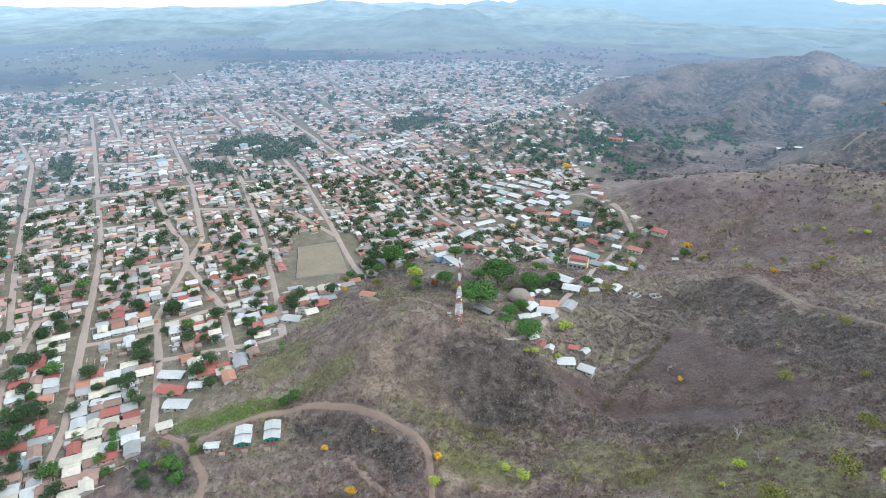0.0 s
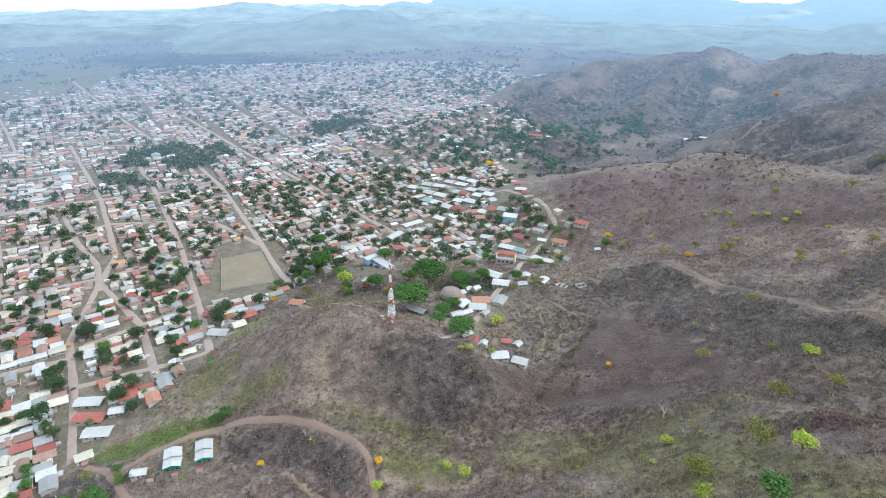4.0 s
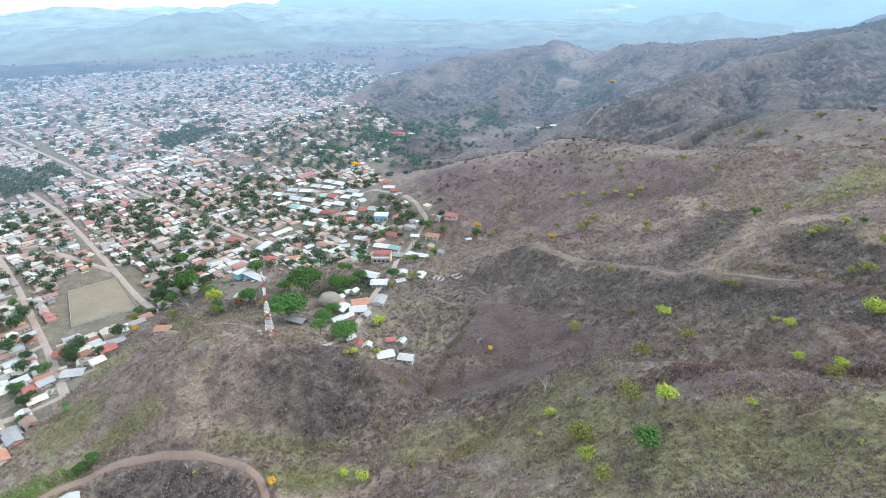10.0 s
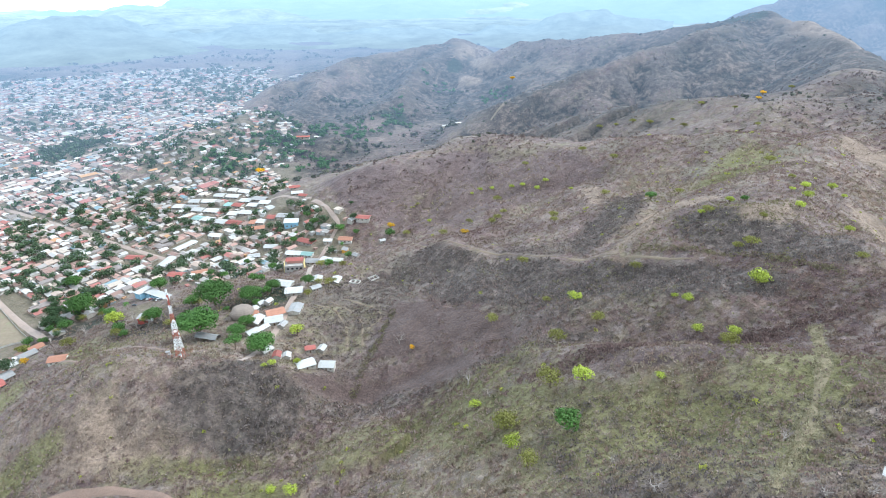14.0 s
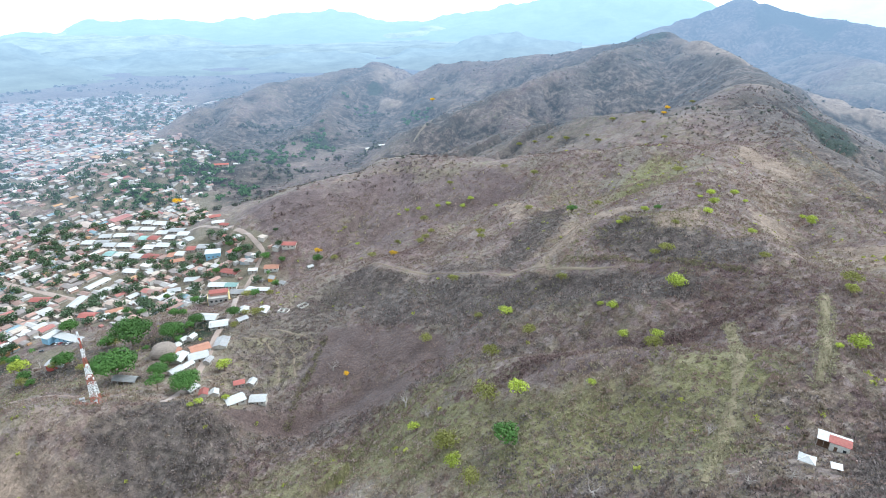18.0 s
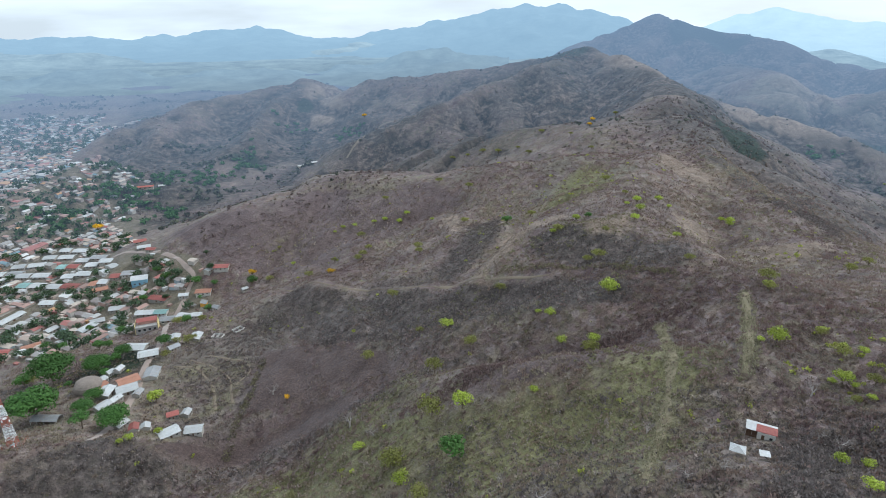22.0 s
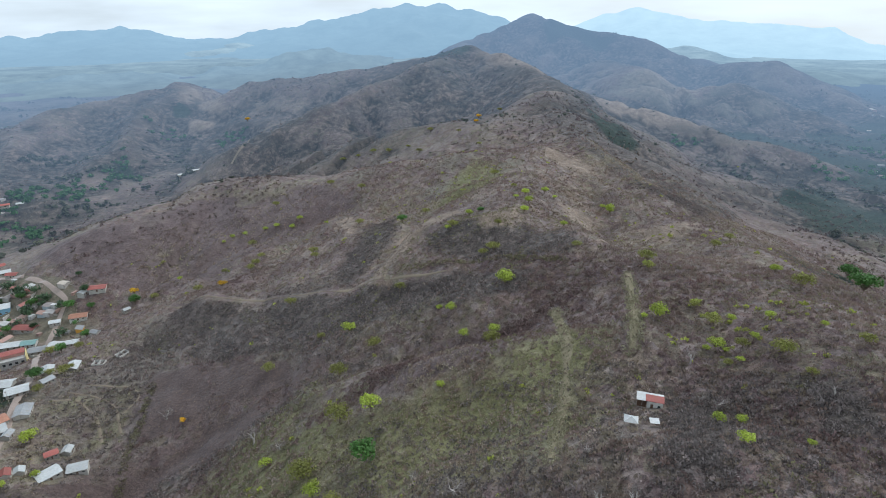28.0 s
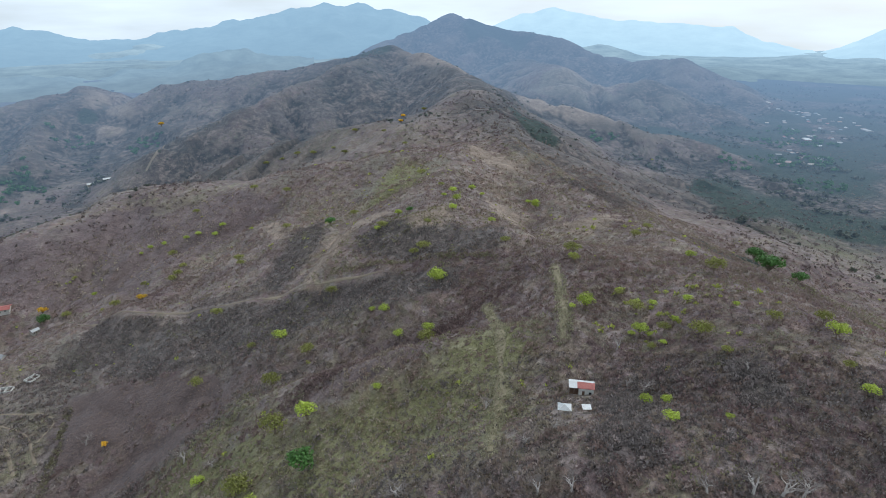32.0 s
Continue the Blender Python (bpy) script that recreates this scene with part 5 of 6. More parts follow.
UPPER_VILLAGE = [(-194, 607, 1, 13.9, "w"), (-162, 581, -7, 15.9, "w"), (-146, 576, -10, 11.7, "t"), (-136, 561, -3, 16.6, "g"), (-121, 557, -24, 12.6, "w"), (-104, 526, -5, 9.5, "w"), (-153, 607, -27, 19, "r"), (-127, 598, -4, 9.3, "w"), (-107, 596, -5, 14.5, "o"),
                 (-105, 576, 82, 7.7, "y"), (-87, 534, -40, 7.2, "g"), (-66, 588, 32, 6.5, "w"), (-90, 623, -9, 14.9, "r"), (-103, 623, 57, 9.5, "w"), (-180, 652, 6, 16, "b"), (-223, 658, 19, 14.9, "o"), (-211, 567, 56, 17, "w"), (-207, 585, 19, 12, "w"), (-176, 537, -4, 10, "g")]
OUTSKIRTS = [(-292, 371, 14, 11.9, "o"), (-242, 417, -16, 14.2, "m"), (-274, 655, -14, 15, "w"), (-302, 631, 61, 26, "w"), (-305, 587, 80, 22, "w"), (-346, 600, -8, 19, "r"), (-277, 546, -9, 14.8, "r"), (-251, 544, 25, 14.5, "o"), (-251, 590, 53, 11, "w"),
             (-339, 336, 27, 12, "u"), (-337, 320, 20, 15, "g"), (-373, 352, 28, 15, "r"), (-373, 222, 27, 18, "w"), (-356, 209, 22, 20, "r"), (-340, 219, 36, 10, "w"), (-336, 199, 29, 17, "w")]
MARKET = [(-307, 796, -8, 34, "w"), (-295, 815, -13, 32, "w"), (-262, 771, -11, 36, "w"), (-245, 745, -8, 32, "w"), (-285, 757, -13, 24, "t"), (-335, 776, 0, 34, "w"), (-318, 742, -12, 36, "w"), (-350, 755, -8, 32, "w"), (-265, 722, -11, 32, "w"),
          (-272, 695, -19, 36, "w"), (-310, 712, -19, 29, "t"), (-228, 676, -12, 19, "o"), (-205, 682, -5, 24, "r"), (-225, 705, 46, 18, "w")]
FARMS = [(9, 1149, 17, 20, "w"), (30, 1120, 5, 11, "w"), (-251, 1049, 4, 24, "r"), (-226, 1075, 3, 18, "w"), (-204, 775, 20, 14, "r"), (-192, 741, 10, 14, "w"), (-178, 716, -20, 11, "r"), (83, 1190, 10, 14, "w"), (102, 1186, 0, 9, "w"), (69, 1263, 30, 11, "w"), (132, 1236, 20, 16, "g")]
MARKET = [(x + q * 0.29 * length * math.cos(radians(turn)), y + q * 0.29 * length * math.sin(radians(turn)), turn, length * (0.46 + 0.05 * q), style if q < 0 else "wwgwr"[k % 5])
          for k, (x, y, turn, length, style) in enumerate(MARKET) for q in (-1, 1)]
PLACED = []
for group, rows in (("houses of the village", VILLAGE), ("houses of the village", VILLAGE_EDGE), ("houses of the upper village", UPPER_VILLAGE), ("houses at the edge of town", OUTSKIRTS), ("market sheds", MARKET), ("farm buildings in the valleys", FARMS)):
    for x, y, turn, length, style in rows:
        house(style, x, y, turn, length, 12 if rows is MARKET else None, group=group)
        PLACED.append((x, y, length * 0.6 + 2))

# ---------------------------------------------------------------- the town: blocks of houses and yard trees
rnd = random.Random(5)
rs = np.random.RandomState(12)
U, V = (-0.82, 0.57), (0.57, 0.82)
PARKS = [
    [(-891, 706), (-881, 771), (-793, 846), (-713, 793), (-709, 724), (-740, 676), (-797, 680), (-847, 662)],
    [(-732, 1043), (-679, 1169), (-627, 1105), (-614, 1012), (-655, 951)],
    [(-840, 610), (-783, 637), (-723, 611), (-788, 590)],
    [(-1018, 489), (-1073, 550), (-968, 501), (-919, 451)],
    [(-722, 447), (-696, 462), (-668, 437), (-687, 426)],
    [(-1506, 804), (-1448, 838), (-1394, 804), (-1444, 768)],
    [(-379, 299), (-376, 317), (-355, 303), (-355, 283)],
    [(-539, 222), (-524, 237), (-506, 226), (-514, 216)],
    [(-454, 143), (-450, 163), (-422, 154), (-424, 135)],
    [(-350, 440), (-320, 480), (-270, 450), (-280, 420)],
]
cells_r, cells_s = np.meshgrid(np.arange(200, 2600, 10.0), np.arange(-950, 1900, 11.4), indexing="ij")
cells_r = cells_r + rs.uniform(-2.2, 2.2, cells_r.shape)
cells_s = cells_s + rs.uniform(-2.0, 2.0, cells_s.shape)
tx, ty = (cells_r * U[0] + cells_s * V[0]).ravel(), (cells_r * U[1] + cells_s * V[1]).ravel()
tz = height(tx, ty)
keep = in_town(tx, ty, tz) & (np.abs(np.degrees(np.arctan2(-tx, ty)) - 10) < 72)
hamlets = [(cx + rs.normal(0, r), cy + rs.normal(0, r)) for cx, cy, r, n in ((1335, 668, 26, 11), (1275, 640, 20, 6), (1205, 660, 16, 4), (1540, 770, 40, 9), (1750, 860, 70, 26), (1860, 930, 60, 12), (1420, 740, 30, 5), (-2261, 1269, 60, 26), (-2207, 1407, 60, 24), (-2005, 1473, 50, 16), (-1555, 1037, 40, 12), (-2241, 1121, 60, 14), (-1648, 982, 50, 14)) for _ in range(n)]
hx, hy = np.array(hamlets).T
hamlet = np.r_[np.zeros(int(keep.sum()), bool), np.ones(len(hx), bool)]
tx, ty, tz = np.r_[tx[keep], hx], np.r_[ty[keep], hy], np.r_[tz[keep], height(hx, hy)]
td = np.hypot(tx, ty)
near_street = np.full(tx.shape, 1e9)
for pts in STREETS + [VILLAGE_STREET]:
    near_street = np.minimum(near_street, seg_dist(tx, ty, pts))
ts, tr = tx * V[0] + ty * V[1], tx * U[0] + ty * U[1]
far_grid = (td > 1150) & (((ts + 22) % 92 < 6) | (tr % 110 < 6))
pitch_d = seg_dist(tx, ty, [(-440, 480), (-385, 418)])
free = (near_street > 7.4) & ~far_grid & (pitch_d > 42)
for px, py, pr in PLACED + [(-270, 480, 40), (-250, 195, 40)]:
    free &= np.hypot(tx - px, ty - py) > pr + 4
CLEARINGS = [[(-454, 207), (-461, 229), (-438, 235), (-423, 221), (-434, 206)], [(-413, 248), (-426, 262), (-412, 272), (-396, 262)], [(-368, 271), (-380, 289), (-358, 277), (-353, 266)]]
free &= patch(tx, ty, CLEARINGS) < 0.3  # bare yards and a square
park = patch(tx, ty, PARKS) * (vnoise(tx, ty, 45, 63) > 0.3)
dens = 0.84 - 0.45 * np.clip(vnoise(tx, ty, 130, 61) - 0.55, 0, 1) * 2 - 0.9 * (park > 0.4)
dens = dens * np.where(td > 1500, np.clip(1.15 - 0.35 * (vnoise(tx, ty, 300, 62) > 0.55) - 0.3 * (td > 2000), 0, 1), 1)
dens = np.where(blob(tx, ty, -400, 1020, 160, 175) > 0.4, 0.42, dens)
dens = np.where(blob(tx, ty, -215, 605, 120, 110) > 0.5, 0.5, dens)
dens = np.where((td < 720) & (park < 0.4) & (tz < 12), np.maximum(dens, 0.85), dens)
dice = rs.rand(len(tx))
is_house = (free & (dice < dens)) | hamlet
is_tree = (free | (park > 0.4)) & ~is_house & (rs.rand(len(tx)) < np.where(park > 0.4, 0.98, 0.95))
is_tree |= is_house & (rs.rand(len(tx)) < 0.3) & (td > 400) & (td < 1000)
order = np.argsort(np.hypot(tx + 320, ty - 240))
shift = np.where(is_house, 0.0, 1.0)
tree_x, tree_y = tx + shift * rs.uniform(-5, 5, len(tx)) + (1 - shift) * rs.uniform(-7, 7, len(tx)), ty + shift * rs.uniform(-5, 5, len(tx)) + (1 - shift) * rs.uniform(-7, 7, len(tx))
tree_z = height(tree_x, tree_y)
house_ids = [i for i in order if is_house[i]]
tree_ids = [i for i in order if is_tree[i]]
STYLE_MIX = "wwwwgggggsscccccrrrrddddddoopp"
near_houses, far_houses = house_ids[:250], house_ids[250:]
for i in near_houses:
    turn = 145.2 + rnd.choice((0, 90, 90, 90, 180, 270, 270, 270)) + rnd.uniform(-3, 3)
    length = rnd.uniform(9.0, 13.0)
    st = rnd.choice(STYLE_MIX)
    house(st, tx[i], ty[i], turn, length, rnd.uniform(7.2, 9.6), tz[i], "houses of the near town", rnd.uniform(0.85, 1.15))


def joined_houses(ids, name, label, wall, roof):
    """Houses too many to count, as two joined meshes: walls and roofs."""
    wv, wf, rv, rf = [], [], [], []
    for i in ids:
        L, W, h, rise = rnd.uniform(3.2, 6.6), rnd.uniform(2.6, 4.5), rnd.uniform(2.5, 3.4) * (1.9 if rnd.random() < 0.06 else 1), rnd.uniform(0.6, 1.5)
        if td[i] > 900 and rnd.random() < 0.04:
            L, W, h = L * 2.2, W * 1.8, h * 1.5
        t = radians(145.2 + rnd.choice((0, 90)) + rnd.uniform(-5, 5))
        c, s = math.cos(t), math.sin(t)
        at = lambda x, y, z: (tx[i] + c * x - s * y, ty[i] + s * x + c * y, tz[i] + z)
        b = len(wv)
        wv += [at(x, y, z) for z in (-2, h) for x, y in ((-L, -W), (L, -W), (L, W), (-L, W))] + [at(-L, 0, h + rise), at(L, 0, h + rise)]
        wf += [(b, b + 1, b + 5, b + 4), (b + 1, b + 2, b + 6, b + 5), (b + 2, b + 3, b + 7, b + 6), (b + 3, b, b + 4, b + 7), (b + 5, b + 6, b + 9), (b + 7, b + 4, b + 8)]
        b = len(rv)
        o = 0.5
        rv += [at(x, y, z) for x in (-L - o, L + o) for y, z in ((-W - o, h - o * rise / W), (0, h + rise + 0.08), (W + o, h - o * rise / W))]
        rf += [(b, b + 3, b + 4, b + 1), (b + 1, b + 4, b + 5, b + 2)]
    w = part(name + "_walls", raw("walls", wv, wf), wall)
    tagged(w, "plastered walls of the crowded low town houses", "houses", kind="stuff")
    r = part(name + "_roofs", raw("roofs", rv, rf), roof)
    tagged(r, label, "roofs", kind="stuff")


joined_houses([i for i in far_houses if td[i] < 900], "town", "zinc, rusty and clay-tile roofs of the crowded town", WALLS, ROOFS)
joined_houses([i for i in far_houses if td[i] >= 900], "distant_town", "roofs of the distant town, paled by painted haze", FAR_WALLS, FAR_ROOFS)
for i in tree_ids[:230]:
    plant("mango" if rnd.random() < 0.85 else "green", tree_x[i], tree_y[i], rnd.choice((7, 8.5, 10, 12, 16)) * rnd.uniform(0.9, 1.1), z=tree_z[i], group="mango trees of the near town")


def joined_trees(places, name, label, material, leaves, blade):
    """Trees too many to count, as one mesh of leaf clumps on short stems."""
    verts, faces = [], []
    protos = []
    for k in range(5):
        r2 = random.Random(100 + k)
        lumps = [((math.cos(j * 2.4) * 0.5 * (j > 0), math.sin(j * 2.4) * 0.5 * (j > 0), 1.05 + r2.uniform(-0.2, 0.25)), r2.uniform(0.42, 0.62)) for j in range(6)]
        v, f = leaf_cloud(r2, lumps, leaves, blade, 0.85)
        protos.append((np.array([tuple(p) for p in v]), np.array(f)))
    base = 0
    for k, (x, y, z, s) in enumerate(places):
        v, f = protos[k % 5]
        a = k * 1.7
        c, q = math.cos(a) * s, math.sin(a) * s
        verts.append(np.stack([x + c * v[:, 0] - q * v[:, 1], y + q * v[:, 0] + c * v[:, 1], z + s * v[:, 2] - 0.2 * s], -1))
        faces.append(f + base)
        base += len(v)
    me = bpy.data.meshes.new(name)
    co, fa = np.concatenate(verts), np.concatenate(faces).astype(np.int32)
    me.vertices.add(len(co))
    me.vertices.foreach_set("co", co.astype(np.float32).ravel())
    me.loops.add(fa.size)
    me.loops.foreach_set("vertex_index", fa.ravel())
    me.polygons.add(len(fa))
    me.polygons.foreach_set("loop_start", np.arange(0, fa.size, 4, dtype=np.int32))
    me.update()
    return tagged(part(name, me, material), label, "trees", kind="stuff")


joined_trees([(tree_x[i], tree_y[i], tree_z[i], rnd.uniform(3.4, 7.2)) for i in tree_ids[230:] if td[i] < 900], "town_trees", "dark green trees in the yards of the town", TOWNLEAF, 150, 0.165)
joined_trees([(tree_x[i], tree_y[i], tree_z[i], rnd.uniform(3.6, 7.4)) for i in tree_ids[230:] if 900 <= td[i] < 2340 and (park[i] > 0.4 or rnd.random() < 0.5)], "distant_trees", "dark trees of the distant town with painted haze", FAR_LEAF, 28, 0.36)
GROVES = [(-218, 1105, 9), (-152, 1165, 5), (-295, 1011, 7), (-326, 928, 7), (-343, 903, 5), (-192, 940, 4), (-270, 1032, 5), (-162, 1113, 4), (-100, 1212, 4), (111, 1353, 5), (-7, 1466, 4), (-106, 1270, 3), (-231, 987, 3), (920, 873, 3), (1550, 819, 6), (1458, 728, 6), (1383, 786, 5), (1299, 613, 6), (1213, 657, 5), (1073, 661, 3), (1107, 520, 5)]
gr = np.random.RandomState(31)
gx2, gy2 = [np.concatenate([gr.normal(g[k], 11 + 2 * g[2], 4 * g[2]) for g in GROVES]) for k in (0, 1)]
joined_trees(list(zip(gx2, gy2, height(gx2, gy2), gr.uniform(3.0, 6.8, len(gx2)))), "valley_groves", "green groves along the valley bottoms", GROVE_LEAF, 44, 0.36)
# sheds and yard walls between the houses
sv, sf, yv, yf = [], [], [], []
CUBE = ((0, 1, 3, 2), (4, 6, 7, 5), (0, 4, 5, 1), (2, 3, 7, 6), (0, 2, 6, 4), (1, 5, 7, 3))
for i in order:
    if td[i] > 900 or near_street[i] < 6 or pitch_d[i] < 42 or park[i] > 0.3:
        continue
    for verts, faces, chance, (l0, l1), (w0, w1), (h0, h1) in ((sv, sf, 0.75, (1.6, 3.6), (1.2, 2.6), (2.0, 2.8)), (yv, yf, 0.6, (3.0, 6.0), (0.1, 0.14), (1.2, 2.2))):
        if rnd.random() > chance:
            continue
        t = radians(145.2 + rnd.choice((0, 90)) + rnd.uniform(-5, 5))
        L, W, h = rnd.uniform(l0, l1), rnd.uniform(w0, w1), rnd.uniform(h0, h1)
        ox, oy = tx[i] + rnd.uniform(-7, 7), ty[i] + rnd.uniform(-7, 7)
        if min(math.hypot(ox - px, oy - py) - pr for px, py, pr in PLACED) < 3:
            continue
        c, s, b = math.cos(t), math.sin(t), len(verts)
        verts += [(ox + c * x - s * y, oy + s * x + c * y, tz[i] + z + (0.35 if z > 0 and y > 0.3 else 0)) for x in (-L, L) for y in (-W, W) for z in (-1.5, h)]
        faces += [tuple(b + k for k in f) for f in CUBE]
tagged(part("yard_sheds", raw("yard_sheds", sv, sf), ROOFS), "small tin sheds and lean-tos in the yards", "sheds", kind="stuff")
tagged(part("yard_walls", raw("yard_walls", yv, yf), WALLS), "block walls dividing the town yards", "walls", kind="stuff")
# trees of the far fields, of the right-hand valley and dotted over the far hills
fr = np.random.RandomState(77)
pts = []
while len(pts) < 8000:
    a, d = radians(fr.uniform(-74, 66)), fr.uniform(760, 2850)
    x, y = -d * math.sin(a), d * math.cos(a)
    v = float(vnoise(np.array([x]), np.array([y]), 140, 71)[0])
    v2 = float(vnoise(np.array([x]), np.array([y]), 38, 72)[0])
    if (a > 0.35 and d < 1500) or v < 0.3 or v2 < 0.58 + 0.2 * fr.rand():
        continue
    pts.append((x, y, 1.7 + 3.4 * fr.rand() ** 2))
px, py = np.array([p[0] for p in pts]), np.array([p[1] for p in pts])
pz = height(px, py)
ok = ~in_town(px, py, pz) & ((pz < 25) | (fr.rand(len(px)) < 0.3))
joined_trees([(x, y, z, s[2] * (0.62 if z > 25 else 1.1)) for x, y, z, s, k in zip(px, py, pz, pts, ok) if k], "valley_trees", "scattered dark trees on far slopes and valley fields", DRY_LEAF, 18, 0.54)

# ---------------------------------------------------------------- scrub, dry grass and brush on the slopes
def tufts(name, label, material, n, d0, d1, size, blades, want, seed, slim=0.3, tall=1.0):
    """Bushes of thin blades, strewn where want(x, y, z, cover) says."""
    r = np.random.RandomState(seed)
    many = n * (40 if n < 3000 else 12 if n < 14000 else 3)
    a = np.radians(r.uniform(-77, 72, many))
    d = np.sqrt(r.uniform(d0 * d0, d1 * d1, many))
    x, y = -d * np.sin(a), d * np.cos(a)
    z = height(x, y)
    cv = cover(x, y, z)
    ok = r.rand(len(x)) < want(x, y, z, cv)
    for pts in (LOOP, FOOT, VILLAGE_STREET):
        ok &= seg_dist(x, y, pts) > 3.2
    for pts in (HILLTRACK, MASTTRACK):
        ok &= seg_dist(x - 1.0, y + 1.8, pts) > 3.6
    for pts in (FIREBREAK, UPPERPATH):
        ok &= (seg_dist(x, y, pts) > 3.4) | (r.rand(len(x)) < 0.12) | (name == "path_grass")
    ok &= (seg_dist(x, y, TERRACE) > 1.2)
    for hx, hy, hr in PLACED + [(140, 128, 7), (122, 119, 5), (124, 113, 4), (-166, 308, 7), (-258, 190, 11), (-243, 200, 11), (-275, 179, 6), (-270, 480, 30)]:
        ok &= np.hypot(x - hx, y - hy) > hr * 0.85
    x, y, z, d = x[ok][:n], y[ok][:n], z[ok][:n], d[ok][:n]
    m = len(x)
    s = size * r.uniform(0.5, 1.4, m) * (0.75 + 0.5 * vnoise(x, y, 25, seed))
    # blades on a dome: place on the dome, then a small tilted leaf-shaped blade
    ang = r.uniform(0, 2 * np.pi, (m, blades))
    polar = np.arccos(r.uniform(0.05, 1.0, (m, blades)))
    rad = s[:, None] * r.uniform(0.55, 1.05, (m, blades))
    nx, ny, nz = np.sin(polar) * np.cos(ang), np.sin(polar) * np.sin(ang), np.cos(polar) * tall
    c = np.stack([x[:, None] + nx * rad, y[:, None] + ny * rad, z[:, None] + nz * rad * 0.9 - 0.1], -1)
    jit = r.normal(0, 0.55, (m, blades, 3))
    up = np.stack([nx, ny, nz + 0.7], -1) + jit
    up /= np.linalg.norm(up, axis=-1, keepdims=True) + 1e-9
    sidev = np.cross(up, r.normal(0, 1, (m, blades, 3)))
    sidev /= np.linalg.norm(sidev, axis=-1, keepdims=True) + 1e-9
    ln = (s[:, None] * r.uniform(0.5, 0.95, (m, blades)))[..., None]
    p0, p2 = c - up * ln * 0.55, c + up * ln * 0.55
    p1, p3 = c + sidev * ln * slim, c - sidev * ln * slim
    co = np.stack([p0, p1, p2, p3], 2).reshape(-1, 3)
    k = m * blades
    me = bpy.data.meshes.new(name)
    me.vertices.add(4 * k)
    me.vertices.foreach_set("co", co.astype(np.float32).ravel())
    me.loops.add(4 * k)
    me.loops.foreach_set("vertex_index", np.arange(4 * k, dtype=np.int32))
    me.polygons.add(k)
    me.polygons.foreach_set("loop_start", np.arange(0, 4 * k, 4, dtype=np.int32))
    me.update()
    return tagged(part(name, me, material), label, "scrub", kind="stuff")


DENSE = [(-115, 268, 50, 28, 0), (90, 330, 60, 25, -40), (150, 300, 40, 30, 0), (-150, 260, 30, 30, 0), (-200, 235, 50, 8, 0)]
thin = lambda x, y: 1 - 0.8 * zones(x, y)[:, 2]
wild = lambda c: (1 - c[:, 2]) * (1 - c[:, 3]) * (1 - 0.95 * c[:, 0])
hilly = lambda z: np.clip((z - 8) / 10, 0, 1)
tufts("near_scrub", "leafless grey-brown thorn scrub covering the slopes", SCRUB, 30000, 105, 340, 1.15, 11, lambda x, y, z, c: hilly(z) * wild(c) * thin(x, y) * np.clip(0.55 + 0.9 * vnoise(x, y, 18, 81) + any_of(x, y, DENSE), 0, 1), 91)
tufts("middle_scrub", "leafless brown scrub on the farther slopes", SCRUB, 23000, 335, 540, 1.35, 7, lambda x, y, z, c: hilly(z) * wild(c) * thin(x, y) * np.clip(0.4 + 1.1 * vnoise(x, y, 26, 84) + any_of(x, y, DENSE), 0, 1), 97)
tufts("dark_scrub", "dense dark grey leafless thicket on the steep slopes", GREYSCRUB, 13000, 105, 560, 1.35, 9, lambda x, y, z, c: hilly(z) * wild(c) * zones(x, y)[:, 2] * np.clip(0.3 + 0.9 * vnoise(x, y, 14, 85), 0, 1), 104)
tufts("far_scrub", "brown leafless bush covering the far slopes", FAR_SCRUB, 15000, 530, 700, 1.6, 6, lambda x, y, z, c: hilly(z) * wild(c) * np.clip(0.2 + 1.5 * vnoise(x, y, 40, 82), 0, 1), 92, 0.4, 0.75)
tufts("distant_scrub", "brown leafless bush with painted blue haze on the distant slopes", DISTANT_SCRUB, 26000, 690, 1750, 2.7, 5, lambda x, y, z, c: (x > town_edge(y) + 40) * (1 - c[:, 3]) * (1 - 0.8 * c[:, 0]) * np.clip(2.2 * vnoise(x, y, 70, 82) - 0.35, 0, 1), 98, 0.42, 0.8)
tufts("near_thicket", "dense grey-brown thorn thicket on the hut's hill", GREYSCRUB, 6500, 100, 215, 1.05, 10, lambda x, y, z, c: hilly(z) * wild(c) * (x > 40) * (1 - 0.8 * c[:, 1]) * np.clip(0.15 + 1.2 * vnoise(x, y, 16, 86), 0, 1), 105)
tufts("leafing_shrubs", "small yellow-green shrubs in fresh leaf among the scrub", FRESH, 560, 110, 700, 1.3, 28, lambda x, y, z, c: hilly(z) * (1 - c[:, 3]) * np.clip(0.004 + 0.05 * (vnoise(x, y, 34, 87) > 0.74) + 0.5 * blob(x, y, 200, 145, 34, 30) + 0.12 * blob(x, y, 230, 480, 80, 70) + 0.12 * blob(x, y, 300, 330, 50, 60) + 0.1 * blob(x, y, -60, 235, 90, 20), 0, 1), 99)
tufts("dry_grass", "tufts of pale dry straw grass", STRAW, 13000, 110, 420, 0.75, 7, lambda x, y, z, c: hilly(z) * (1 - c[:, 3]) * (1 - c[:, 2]) * np.clip(0.1 + c[:, 0], 0, 1), 93, 0.16)
tufts("green_brush", "low olive-green brush in the damper folds", BRUSH, 7000, 110, 520, 1.05, 9, lambda x, y, z, c: hilly(z) * (1 - c[:, 3]) * (1 - c[:, 2]) * np.clip(0.5 * c[:, 1] + 0.6 * (vnoise(x, y, 35, 83) > 0.7), 0, 1), 94)
